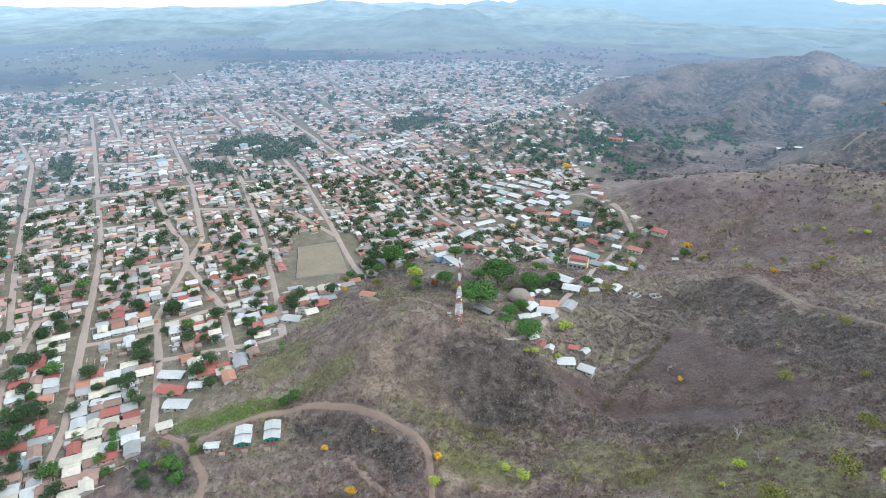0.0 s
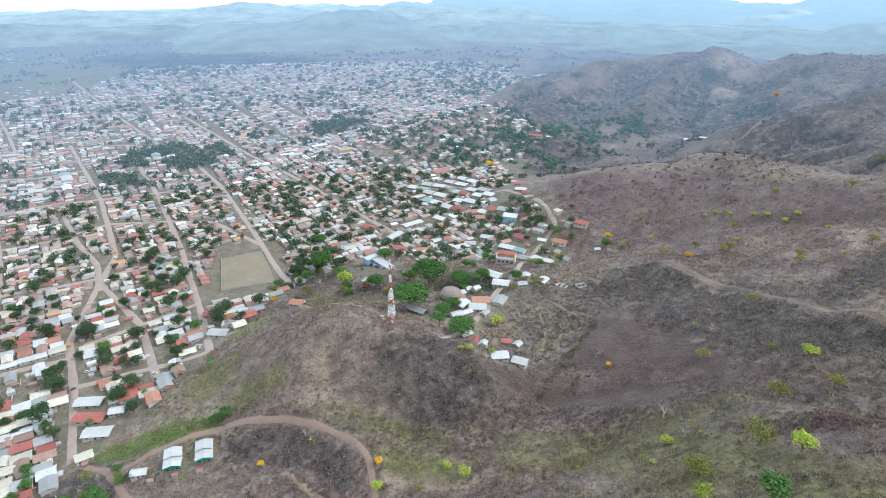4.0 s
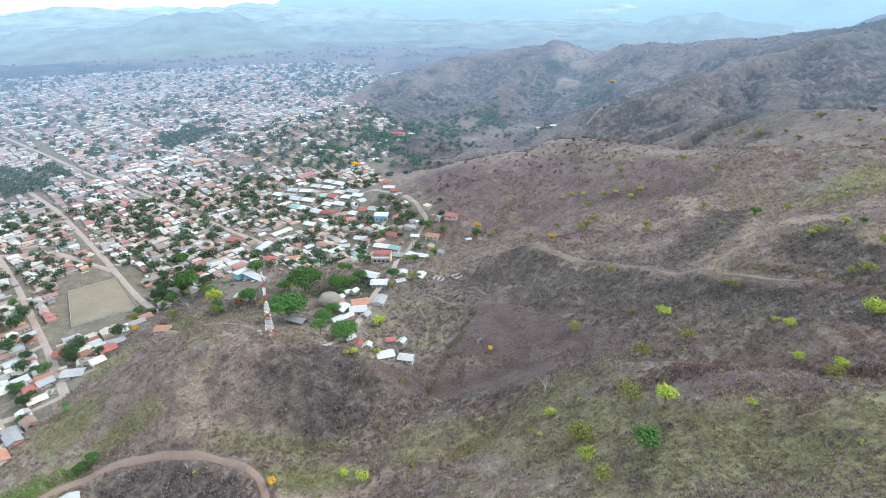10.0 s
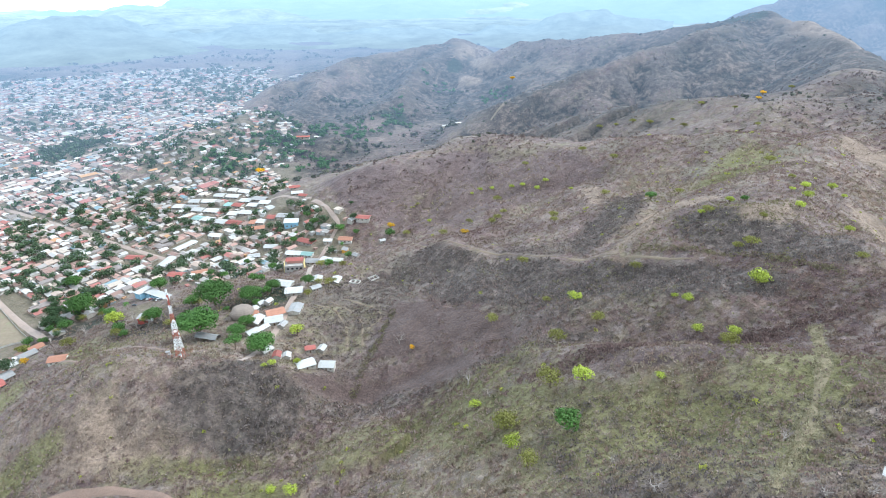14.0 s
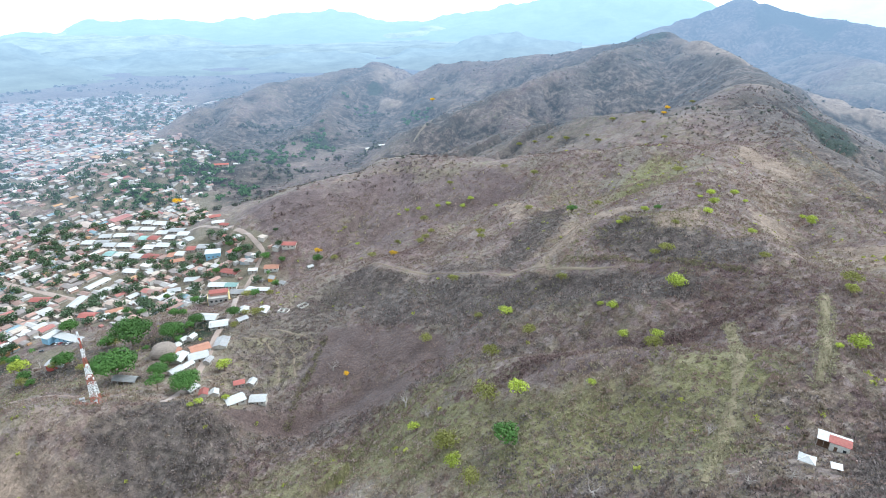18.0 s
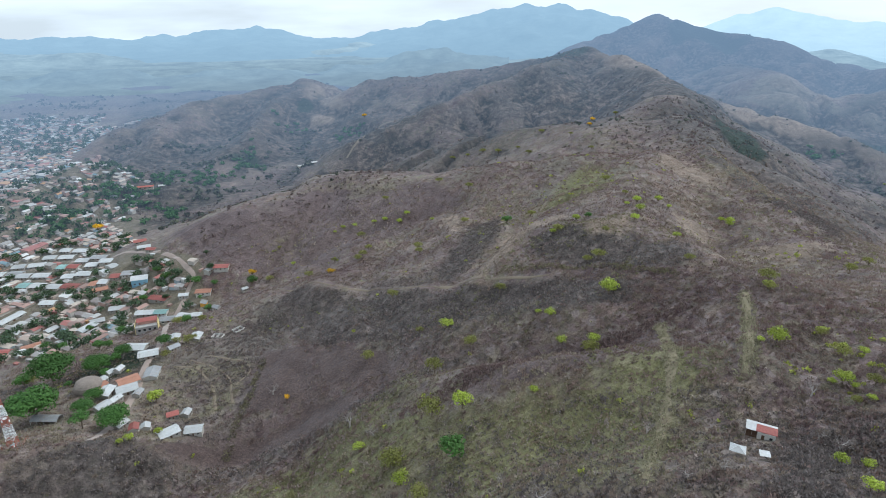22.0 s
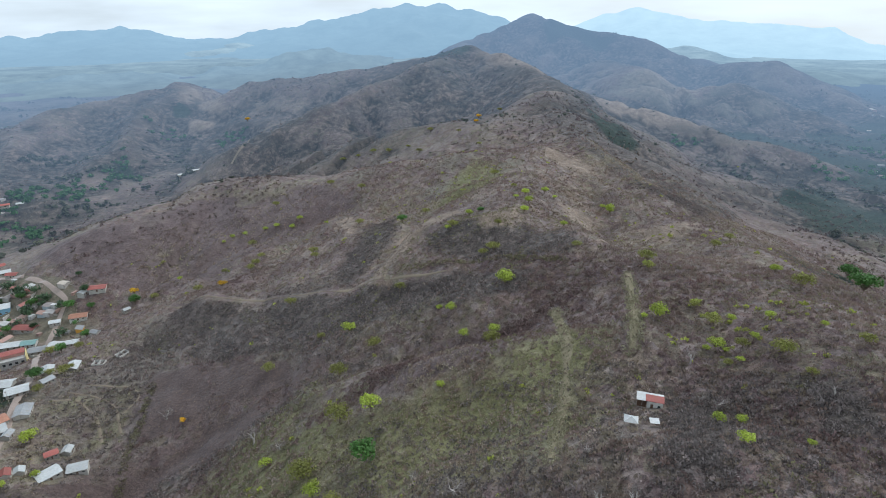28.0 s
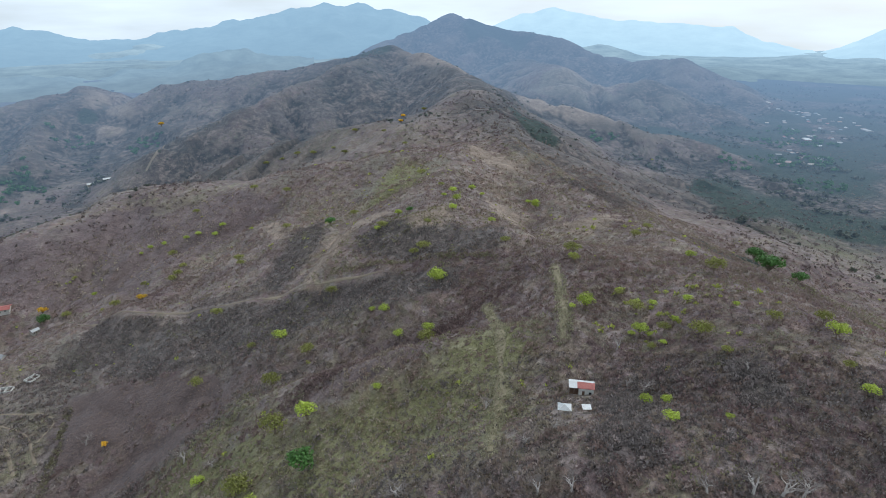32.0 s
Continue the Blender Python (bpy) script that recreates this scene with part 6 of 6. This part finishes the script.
tufts("lawn_weeds", "bright green weeds on the strip by the road", LAWN, 2950, 300, 385, 0.7, 7, lambda x, y, z, c: blob(x, y, -288, 204, 44, 10, 34) * 0.9, 95)
tufts("red_scrub", "reddish-purple leafless scrub along the fold", REDSCRUB, 2900, 150, 330, 1.1, 11, lambda x, y, z, c: blob(x, y, 112, 234, 66, 9, -4), 101)
tufts("path_grass", "pale grass grown over the worn strips", PATHGRASS, 2400, 110, 300, 0.9, 9, lambda x, y, z, c: (np.minimum(seg_dist(x, y, FIREBREAK), seg_dist(x, y, UPPERPATH)) < 2.0 + 2.2 * vnoise(x, y, 9, 35)) * 1.0, 102)
tufts("field_weeds", "low dry weeds on the ploughed field", STRAW, 1200, 280, 400, 0.5, 5, lambda x, y, z, c: c[:, 2] * 0.7, 103)
HEDGES = [[(126, 346), (152, 323), (171, 297), (185, 270), (195, 257)], [(-58, 305), (-52, 330), (-45, 352), (-38, 388)]]


def near_hedge(x, y):
    return np.min([seg_dist(x, y, h) for h in HEDGES], axis=0) < 2.4


tufts("field_hedge", "dark scrubby hedge round the ploughed field", HEDGE, 2300, 250, 420, 1.15, 9, lambda x, y, z, c: near_hedge(x, y) * 1.0, 96)

# ---------------------------------------------------------------- radio mast
def lattice(root, mt, label, z0, z1, w0, w1, panels, r):
    """Legs and braces of one painted stretch of a four-legged mast."""
    def rod(name, a, b, radius):
        bm = bmesh.new()
        bar(bm, a, b, radius)
        part(name, bm, mt, root, label)

    corner = [(math.cos(math.pi / 4 + k * math.pi / 2), math.sin(math.pi / 4 + k * math.pi / 2)) for k in range(4)]
    at = lambda c, f: (c[0] * (w0 + (w1 - w0) * f) * 0.707, c[1] * (w0 + (w1 - w0) * f) * 0.707, z0 + (z1 - z0) * f)
    for k in range(4):
        c0, c1 = corner[k], corner[(k + 1) % 4]
        rod("leg", at(c0, 0), at(c0, 1), r * 1.5)
        for p in range(panels):
            f0, f1 = p / panels, (p + 1) / panels
            rod("brace", at(c0, f0), at(c1, f1), r)
            rod("brace", at(c1, f0), at(c0, f1), r)
            rod("brace", at(c0, f1), at(c1, f1), r)


mz = ground_z(-164.5, 308)
mast = tagged(empty("radio_mast", -164.5, 308, mz), "tall red and white steel lattice radio mast", "radio mast")
cuts = [0, 4.0, 12.5, 18.0, 24.0, 30.0, 36.0, 43.0, 47.0]
w = lambda h: 4.4 - 3.7 * min(1, h / 36)
for k in range(8):
    lattice(mast, STEELWHITE if k % 2 else STEELRED, "white painted steel bar" if k % 2 else "red painted steel bar", cuts[k] - (1.5 if k == 0 else 0), cuts[k + 1], w(cuts[k]), w(cuts[k + 1]), max(2, int((cuts[k + 1] - cuts[k]) / 2)), 0.085 if k < 4 else 0.07)
for z, t in ((15, 40), (16.5, 220), (20, 130), (25.5, 310)):
    bm = bmesh.new()
    bmesh.ops.create_cone(bm, cap_ends=True, segments=14, radius1=0.9, radius2=0.75, depth=0.5, matrix=Matrix.Translation((2.1 - z * 0.03, 0, 0)) @ Matrix.Rotation(math.pi / 2, 4, "Y"))
    dish = part("dish", bm, STEELWHITE, mast, "white drum dish")
    dish.matrix_basis = pose(0, 0, z, 0, 0, t)
    bm = bmesh.new()
    bar(bm, (0.4, 0, 0), (1.9 - z * 0.03, 0, 0), 0.06)
    part("mount", bm, STEELRED, dish)
for z in (33, 40):
    for k in range(3):
        bm = bmesh.new()
        box(bm, 1.0, 1.25, -0.2, 0.2, 0, 2.2)
        bar(bm, (0.3, 0, 1), (1.05, 0, 1), 0.05)
        part("antenna_panel", bm, STEELWHITE, mast).matrix_basis = pose(0, 0, z, 0, 0, 120 * k + z)
bm = bmesh.new()
box(bm, -1.1, 1.1, -1.1, 1.1, 17.3, 17.4)
part("platform", bm, STEELWHITE, mast)
for x, y, t, L, W, h, mt, lab in ((-171, 306, 20, 2.6, 1.8, 2.4, WHITEWALL, "white equipment cabin at the mast foot"), (-162, 303, 60, 1.6, 1.0, 1.7, STEELRED, "red steel equipment cabinet at the mast foot"), (-168, 302, 0, 1.4, 1.0, 1.6, WHITEWALL, "small white equipment cabinet by the mast")):
    cab = tagged(empty("equipment_cabin", x, y, ground_z(x, y), t), lab, "cabin")
    bm = bmesh.new()
    box(bm, -L / 2, L / 2, -W / 2, W / 2, -1, h)
    part("body", bm, mt, cab)
    bm = bmesh.new()
    box(bm, -L / 2 - 0.15, L / 2 + 0.15, -W / 2 - 0.15, W / 2 + 0.15, h + 0.01, h + 0.15)
    part("roof", bm, GREYZINC, cab)
    bm = bmesh.new()
    box(bm, -0.35, 0.35, -W / 2 - 0.05, -W / 2 - 0.01, 0.1, 1.5)
    part("door", bm, STEELWHITE, cab)
fence = tagged(empty("fence", -166, 307, mz), "rusty wire fence round the mast foot", "fence")
pts = [(-7, -7), (7, -7), (7, 6), (-7, 6)]
fence_posts = []
for (x0, y0), (x1, y1) in zip(pts, pts[1:] + pts[:1]):
    for k in range(4):
        x, y = x0 + (x1 - x0) * k / 4, y0 + (y1 - y0) * k / 4
        fence_posts.append((x, y, ground_z(-166 + x, 307 + y) - mz))
for x, y, z in fence_posts:
    bm = bmesh.new()
    bar(bm, (x, y, z - 0.5), (x, y, z + 2.0), 0.07)
    part("post", bm, STEELRED, fence)
for (a, b) in zip(fence_posts, fence_posts[1:] + fence_posts[:1]):
    bm = bmesh.new()
    for h in (0.6, 1.2, 1.8):
        bar(bm, (a[0], a[1], a[2] + h), (b[0], b[1], b[2] + h), 0.025, None, 3)
    part("wire", bm, STEELRED, fence)


# ---------------------------------------------------------------- hut on the hill, its pavilion and lean-to
def posts(root, places, h, r=0.09, mt=PALEWOOD):
    for x, y in places:
        bm = bmesh.new()
        bar(bm, (x, y, -1.5), (x, y, h), r)
        part("post", bm, mt, root)


HX, HY = 140, 129
hz0 = ground_z(HX, HY)
hut = tagged(empty("hill_hut", HX, HY, hz0 + 0.3, -42), "white hut with half red, half zinc roof on the hill", "hut")
bm = bmesh.new()
box(bm, -0.9, 4.3, -1.75, 3.2, -2.5, 2.75)
part("wall", bm, WHITEWALL, hut)
bm = bmesh.new()
box(bm, -4.3, -0.95, 1.2, 3.2, -2.5, 2.7)
part("back_wall", bm, WOOD, hut)
slope = lambda y: 3.75 - 0.3 * abs(y - 0.9)
for name, x0, x1, y0, y1, mt, lab, dz in (("roof", -1.6, 4.7, -1.75, 1.6, RUST, "rust-red sheet roof", 0.03), ("roof", -4.7, -1.6, -1.75, 1.6, ZINC, "pale zinc roof", 0.0), ("roof", -4.7, 4.7, 1.6, 3.7, ZINC, "pale zinc roof", 0.0)):
    bm = bmesh.new()
    v = [bm.verts.new((x, y, slope(y) + dz + t)) for x in (x0, x1) for y in (y0, y1) for t in (0.0, 0.1)]
    for f in ((0, 1, 3, 2), (4, 6, 7, 5), (0, 4, 5, 1), (2, 3, 7, 6), (0, 2, 6, 4), (1, 5, 7, 3)):
        bm.faces.new([v[i] for i in f])
    part(name, bm, mt, hut, lab)
posts(hut, [(-4.4, -1.5), (-2.7, -1.5), (-1.1, -1.6), (-4.4, 0.6)], 2.9)
bm = bmesh.new()
box(bm, 0.2, 1.1, -1.81, -1.74, 0, 2.0)
part("door", bm, WOOD, hut)
bm = bmesh.new()
box(bm, 2.6, 3.5, -1.81, -1.74, 0.9, 1.8)
part("window", bm, GLASS, hut)
bm = bmesh.new()
box(bm, -4.4, -1.1, -1.6, -1.52, 0.3, 0.9)
part("porch_rail", bm, WOOD, hut)

pav = tagged(empty("pavilion", 122, 119, ground_z(122, 119), -42), "small open pavilion with a pale hipped roof", "pavilion")
bm = bmesh.new()
base = [bm.verts.new((x, y, 2.3)) for x, y in ((-2.3, -2.0), (2.3, -2.0), (2.3, 2.0), (-2.3, 2.0))]
top = bm.verts.new((0, 0, 3.5))
low = [bm.verts.new((v.co.x, v.co.y, 2.2)) for v in base]
for k in range(4):
    bm.faces.new((base[k], base[(k + 1) % 4], top))
    bm.faces.new((low[k], low[(k + 1) % 4], base[(k + 1) % 4], base[k]))
bm.faces.new(low[::-1])
part("roof", bm, ZINC, pav)
for k in range(4):
    bm = bmesh.new()
    sx, sy = ((-1, -1), (1, -1), (1, 1), (-1, 1))[k]
    bar(bm, (sx * 2.3, sy * 2.0, 2.34), (0, 0, 3.54), 0.07)
    part("hip_cap", bm, STEELWHITE, pav)
posts(pav, [(-1.9, -1.6), (1.9, -1.6), (1.9, 1.6), (-1.9, 1.6)], 2.3)

lean = tagged(empty("lean_to", 126, 113, ground_z(126, 113), -30), "small open lean-to with a pale patched roof", "shed")
bm = bmesh.new()
v = [bm.verts.new((x, y, 2.0 + 0.25 * (y + 1.0) + t)) for x in (-1.5, 1.5) for y in (-1.1, 1.1) for t in (0, 0.08)]
for f in ((0, 1, 3, 2), (4, 6, 7, 5), (0, 4, 5, 1), (2, 3, 7, 6), (0, 2, 6, 4), (1, 5, 7, 3)):
    bm.faces.new([v[i] for i in f])
part("roof", bm, ZINC, lean)
posts(lean, [(-1.3, -0.9), (1.3, -0.9), (1.3, 0.9), (-1.3, 0.9)], 2.0)
bm = bmesh.new()
box(bm, -1.3, 1.3, -0.98, -0.92, 0.3, 0.9)
part("low_wall", bm, PALEWOOD, lean)


# ---------------------------------------------------------------- pair of green and white houses by the loop road
def split_house(x, y, turn):
    root = tagged(empty("green_house", x, y, ground_z(x, y), turn), "white and green split-level house with zinc roofs", "house", "green houses by the road")
    for k, (y0, y1, h, mt, base) in enumerate(((-7.0, -0.2, 4.2, GREENPAINT, "lower_wall"), (0.0, 7.0, 5.6, WHITEWALL, "upper_wall"))):
        bm = bmesh.new()
        box(bm, -4.6, 4.6, y0, y1, -3, h)
        part(base, bm, mt, root, "green plastered wall" if k == 0 else "white plastered wall")
        bm = bmesh.new()
        ym = (y0 + y1) / 2
        for s in (-1, 1):
            vv = [bm.verts.new((xx, yy, zz + t)) for yy in (y0 - 0.7, y1 + 0.7) for xx, zz in ((s * 5.3, h - 0.1), (0, h + 1.3)) for t in (0.02, 0.14)]
            for f in ((0, 1, 3, 2), (4, 6, 7, 5), (0, 4, 5, 1), (2, 3, 7, 6), (0, 2, 6, 4), (1, 5, 7, 3)):
                bm.faces.new([vv[i] for i in f])
        part("roof", bm, ZINC, root)
        bm = bmesh.new()
        for ye, sg in ((y0, -0.01), (y1, 0.01)):
            tri = [bm.verts.new(p) for p in ((-4.6, ye + sg, h), (4.6, ye + sg, h), (0, ye + sg, h + 1.25))]
            bm.faces.new(tri)
        part("gable", bm, mt, root)
    bm = bmesh.new()
    box(bm, -4.7, 4.7, -7.1, -7.01, -2.5, 0.9)
    part("plinth", bm, REDPAINT, root, "red painted plinth")
    for wx in (-2.6, 2.6):
        bm = bmesh.new()
        box(bm, wx - 0.6, wx + 0.6, -7.08, -7.01, 1.6, 2.8)
        part("window", bm, GLASS, root)
    bm = bmesh.new()
    box(bm, -0.5, 0.5, -7.08, -7.01, 0.95, 3.0)
    part("door", bm, WOOD, root)


split_house(-258, 191, 40)
split_house(-243, 202, 40)
shed = house("w", -275, 179, 35, 9, 5.5, group="sheds")
for x, y in ((-262, 176), (-249, 183), (-236, 190)):
    house("d", x, y, 35, 3.2, 2.4, group="sheds", tall=0.7)

# concrete terrace house with yellow sides and red upper roof
bz = ground_z(-146, 520)
big = tagged(empty("terrace_house", -146, 522, bz, 8), "tall concrete and yellow house with a red roof", "house")
bm = bmesh.new()
box(bm, -9, 9, -6.5, 6, -6, 7.5)
part("lower_storey", bm, CONCRETE, big, "bare concrete storeys")
for x0, x1 in ((-9.5, -9.03), (9.03, 9.5)):
    bm = bmesh.new()
    box(bm, x0, x1, -6.8, 6.3, -6, 9.3)
    part("side_wall", bm, YELLOWWALL, big, "pale yellow side wall")
bm = bmesh.new()
box(bm, -7, 8, -1, 5.5, 7.52, 10.4)
part("upper_storey", bm, PINKWALL, big, "pink plastered storey")
for y0, y1, z0, z1 in ((-2.4, 2.2, 10.5, 11.6), (6.6, 2.2, 10.5, 11.6)):
    bm = bmesh.new()
    vv = [bm.verts.new((xx, yy, zz + t)) for xx in (-8.2, 9) for yy, zz in ((y0, z0), (y1, z1)) for t in (0, 0.15)]
    for f in ((0, 1, 3, 2), (4, 6, 7, 5), (0, 4, 5, 1), (2, 3, 7, 6), (0, 2, 6, 4), (1, 5, 7, 3)):
        bm.faces.new([vv[i] for i in f])
    part("roof", bm, RUST, big, "red sheet roof")
for k in range(4):
    bm = bmesh.new()
    box(bm, -7 + 4.2 * k, -5 + 4.2 * k, -6.58, -6.52, 3.6, 5.4)
    part("window", bm, GLASS, big)

# blue clinic with a white roof round a parking yard
cz = ground_z(-268, 488)
clinic = tagged(empty("clinic", -268, 488, cz, -28), "blue-walled single-storey clinic with white roof", "clinic")
for nm, x0, x1, y0, y1 in (("long_wing", -15, 15, -4, 4), ("short_wing", -23, -15.2, -9, 5)):
    bm = bmesh.new()
    box(bm, x0, x1, y0, y1, -3, 3.2)
    wing = part(nm, bm, BLUEWALL, clinic)
    bm = bmesh.new()
    box(bm, x0 - 0.8, x1 + 0.8, y0 - 0.8, y1 + 0.8, 3.25, 3.5)
    part("roof", bm, ZINC, clinic, "white sheet roof")
for k in range(6):
    bm = bmesh.new()
    box(bm, -13 + 5 * k, -11.4 + 5 * k, -4.07, -4.02, 0.9, 2.2)
    part("window", bm, GLASS, clinic)

# grey thatched dome, barn, ruined block walls
tz0 = ground_z(-152, 386)
dome = tagged(empty("thatched_shelter", -152, 386, tz0), "grey-brown domed thatch shelter under the trees", "shelter")
bm = bmesh.new()
rows = []
for k in range(7):
    f = k / 6
    rad, h = 9.0 * math.cos(f * 1.35) + 0.3, 2.2 + 6.2 * math.sin(f * 1.5)
    rows.append([bm.verts.new((rad * math.cos(j * 0.3927 + 0.1 * k) * (1 + 0.06 * math.sin(j * 5 + k)), rad * math.sin(j * 0.3927 + 0.1 * k), h)) for j in range(16)])
for a, b in zip(rows, rows[1:]):
    for j in range(16):
        bm.faces.new((a[j], a[(j + 1) % 16], b[(j + 1) % 16], b[j]))
bm.faces.new(rows[-1])
part("thatch", bm, THATCH, dome)
posts(dome, [(7 * math.cos(k), 7 * math.sin(k)) for k in (0, 1.05, 2.1, 3.14, 4.2, 5.25)], 3.4, 0.15, WOOD)
barn = tagged(empty("barn", -167, 354, ground_z(-167, 354), -14), "long open barn with a curved grey sheet roof", "barn")
bm = bmesh.new()
arc = [(-3.6 + 7.2 * k / 8, 3.0 + 1.7 * math.sin(math.pi * k / 8)) for k in range(9)]
ra = [[bm.verts.new((x, y, z + t)) for y, z in arc] for x in (-8.5, 8.5) for t in (0, 0.12)]
for k in range(8):
    bm.faces.new((ra[0][k], ra[0][k + 1], ra[2][k + 1], ra[2][k]))
    bm.faces.new((ra[1][k], ra[3][k], ra[3][k + 1], ra[1][k + 1]))
part("roof", bm, GREYZINC, barn)
bm = bmesh.new()
box(bm, -8.3, 8.3, 3.2, 3.5, -2, 3.0)
part("back_wall", bm, CONCRETE, barn)
posts(barn, [(-8.2 + 4.1 * k, -3.4) for k in range(5)], 3.1, 0.14, CONCRETE)
for x, y, t in ((-76, 451, -20), (-61, 460, 40), (-339, 300, 25)):
    ruin = tagged(empty("block_walls", x, y, ground_z(x, y), t), "roofless pale block walls of an unfinished house", "ruin", "unfinished houses")
    for x0, x1, y0, y1 in ((-4, 4, -3, -2.8), (-4, 4, 2.8, 3), (-4.2, -4.01, -3, 3), (4.01, 4.2, -3, 3), (-0.1, 0.1, -2.79, 2.79)):
        bm = bmesh.new()
        box(bm, x0, x1, y0, y1, -2, 1.7)
        part("wall", bm, WHITEWALL, ruin)


# ---------------------------------------------------------------- cars, poles, walls
def car_meshes():
    out = {}
    bm = bmesh.new()
    prof = [(-2.1, 0.35), (-2.15, 0.85), (-1.9, 0.95), (2.0, 0.9), (2.15, 0.7), (2.1, 0.35)]
    sides = [[bm.verts.new((x, y, z)) for x, z in prof] for y in (-0.85, 0.85)]
    bm.faces.new(sides[0][::-1])
    bm.faces.new(sides[1])
    for k in range(6):
        bm.faces.new((sides[0][k], sides[0][(k + 1) % 6], sides[1][(k + 1) % 6], sides[1][k]))
    out["body"] = bm
    bm = bmesh.new()
    lo = [(-1.7, -0.8), (1.0, -0.8), (1.0, 0.8), (-1.7, 0.8)]
    hi = [(-1.3, -0.65), (0.45, -0.65), (0.45, 0.65), (-1.3, 0.65)]
    a = [bm.verts.new((x, y, 0.93)) for x, y in lo]
    b = [bm.verts.new((x, y, 1.45)) for x, y in hi]
    for k in range(4):
        bm.faces.new((a[k], a[(k + 1) % 4], b[(k + 1) % 4], b[k]))
    bm.faces.new(b)
    out["cabin_glass"] = bm
    bm = bmesh.new()
    box(bm, -1.32, 0.47, -0.67, 0.67, 1.455, 1.5)
    out["car_roof"] = bm
    bm = bmesh.new()
    bmesh.ops.create_cone(bm, cap_ends=True, segments=12, radius1=0.33, radius2=0.33, depth=0.2, matrix=Matrix.Rotation(math.pi / 2, 4, "X"))
    out["wheel"] = bm
    bm = bmesh.new()
    bmesh.ops.create_cone(bm, cap_ends=True, segments=10, radius1=0.19, radius2=0.19, depth=0.22, matrix=Matrix.Rotation(math.pi / 2, 4, "X"))
    out["rim"] = bm
    for n, b in out.items():
        bmesh.ops.recalc_face_normals(b, faces=b.faces)
        me = bpy.data.meshes.new(n)
        b.to_mesh(me)
        b.free()
        out[n] = me
    return out


def car_proto(mt, word):
    me = {k: v.copy() for k, v in CAR.items()}
    root = tagged(empty("car", 0, 0, 0), word + " car parked on bare ground", "car", "parked cars")
    part("body", me["body"], mt, root)
    part("cabin_glass", me["cabin_glass"], GLASS, root)
    part("car_roof", me["car_roof"], mt, root)
    for x, y in ((-1.3, -0.8), (1.3, -0.8), (-1.3, 0.8), (1.3, 0.8)):
        wheel = part("wheel", me["wheel"], RUBBER, root)
        wheel.matrix_basis = pose(x, y, 0.33)
        part("rim", me["rim"], STEELWHITE, wheel)
    return root


CAR = car_meshes()
kinds = {"w": (CARWHITE, "white"), "r": (CARRED, "dark red"), "g": (CARGREY, "dark grey")}
CARS = {}
for x, y, t, k in ((-262, 478, 60, "g"), (-266, 480, 60, "w"), (-270, 482, 62, "g"), (-274, 484, 60, "r"), (-278, 486, 58, "w"), (-287, 477, 20, "g"), (-414, 252, 30, "w"), (-409, 258, 30, "r"), (-403, 262, 30, "g"), (-395, 268, 28, "w"),
                   (-330, 180, 40, "w"), (-322, 262, 35, "r"), (-404, 232, 60, "g"), (-350, 262, 30, "w")):
    m = pose(x, y, ground_z(x, y) + 0.35, 0, 0, t)
    if k not in CARS:
        CARS[k] = car_proto(*kinds[k])
        CARS[k].matrix_basis = m
    else:
        copy_thing(CARS[k], m)


def pole(x, y, lamp=False):
    root = tagged(empty("utility_pole", x, y, ground_z(x, y)), "weathered wooden utility pole with a crossarm", "utility pole", "utility poles")
    bm = bmesh.new()
    bar(bm, (0, 0, -1), (0, 0, 9.5), 0.16, 0.11, 6)
    part("pole", bm, PALEWOOD, root)
    bm = bmesh.new()
    bar(bm, (-0.9, 0, 8.8), (0.9, 0, 8.8), 0.06)
    arm = part("crossarm", bm, WOOD, root)
    for k in (-0.8, 0, 0.8):
        bm = bmesh.new()
        bar(bm, (k, 0, 8.86), (k, 0, 9.1), 0.05)
        part("insulator", bm, CONCRETE, arm)


for x, y in ((-219, 233), (-129, 225), (-147, 197), (-180, 237), (-262, 219), (-330, 190), (-372, 116), (-345, 246), (-390, 336), (-300, 283), (-124, 352), (-124, 410), (-130, 560)):
    pole(x, y)
bb = tagged(empty("billboard", -371, 118, ground_z(-371, 118), 60), "blank dark panel billboard on a single post", "billboard")
bm = bmesh.new()
bar(bm, (0, 0, -1), (0, 0, 9), 0.22, 0.2, 8)
part("post", bm, STEELRED, bb)
bm = bmesh.new()
box(bm, -3.2, 3.2, -0.12, 0.12, 8.5, 11.5)
part("panel", bm, GREYZINC, bb)
for k, ((x0, y0), (x1, y1)) in enumerate(zip(PITCH_CORNERS, PITCH_CORNERS[1:] + PITCH_CORNERS[:1])):
    wallp = tagged(empty("yard_wall", x0, y0, 0), "low grey block wall along the football pitch", "wall", "walls of the pitch")
    n = max(1, int(math.hypot(x1 - x0, y1 - y0) / 6))
    for j in range(n):
        a, b = (x0 + (x1 - x0) * j / n, y0 + (y1 - y0) * j / n), (x0 + (x1 - x0) * (j + 1) / n, y0 + (y1 - y0) * (j + 1) / n)
        za, zb = ground_z(*a), ground_z(*b)
        bm = bmesh.new()
        vv = [bm.verts.new((p[0] - x0 + ox, p[1] - y0 + ox, z + h)) for p, z in ((a, za), (b, zb)) for h in (-1, 1.8) for ox in (-0.08, 0.08)]
        for f in ((0, 1, 3, 2), (4, 6, 7, 5), (0, 4, 5, 1), (2, 3, 7, 6), (0, 2, 6, 4), (1, 5, 7, 3)):
            bm.faces.new([vv[i] for i in f])
        part("wall_panel", bm, CONCRETE, wallp)
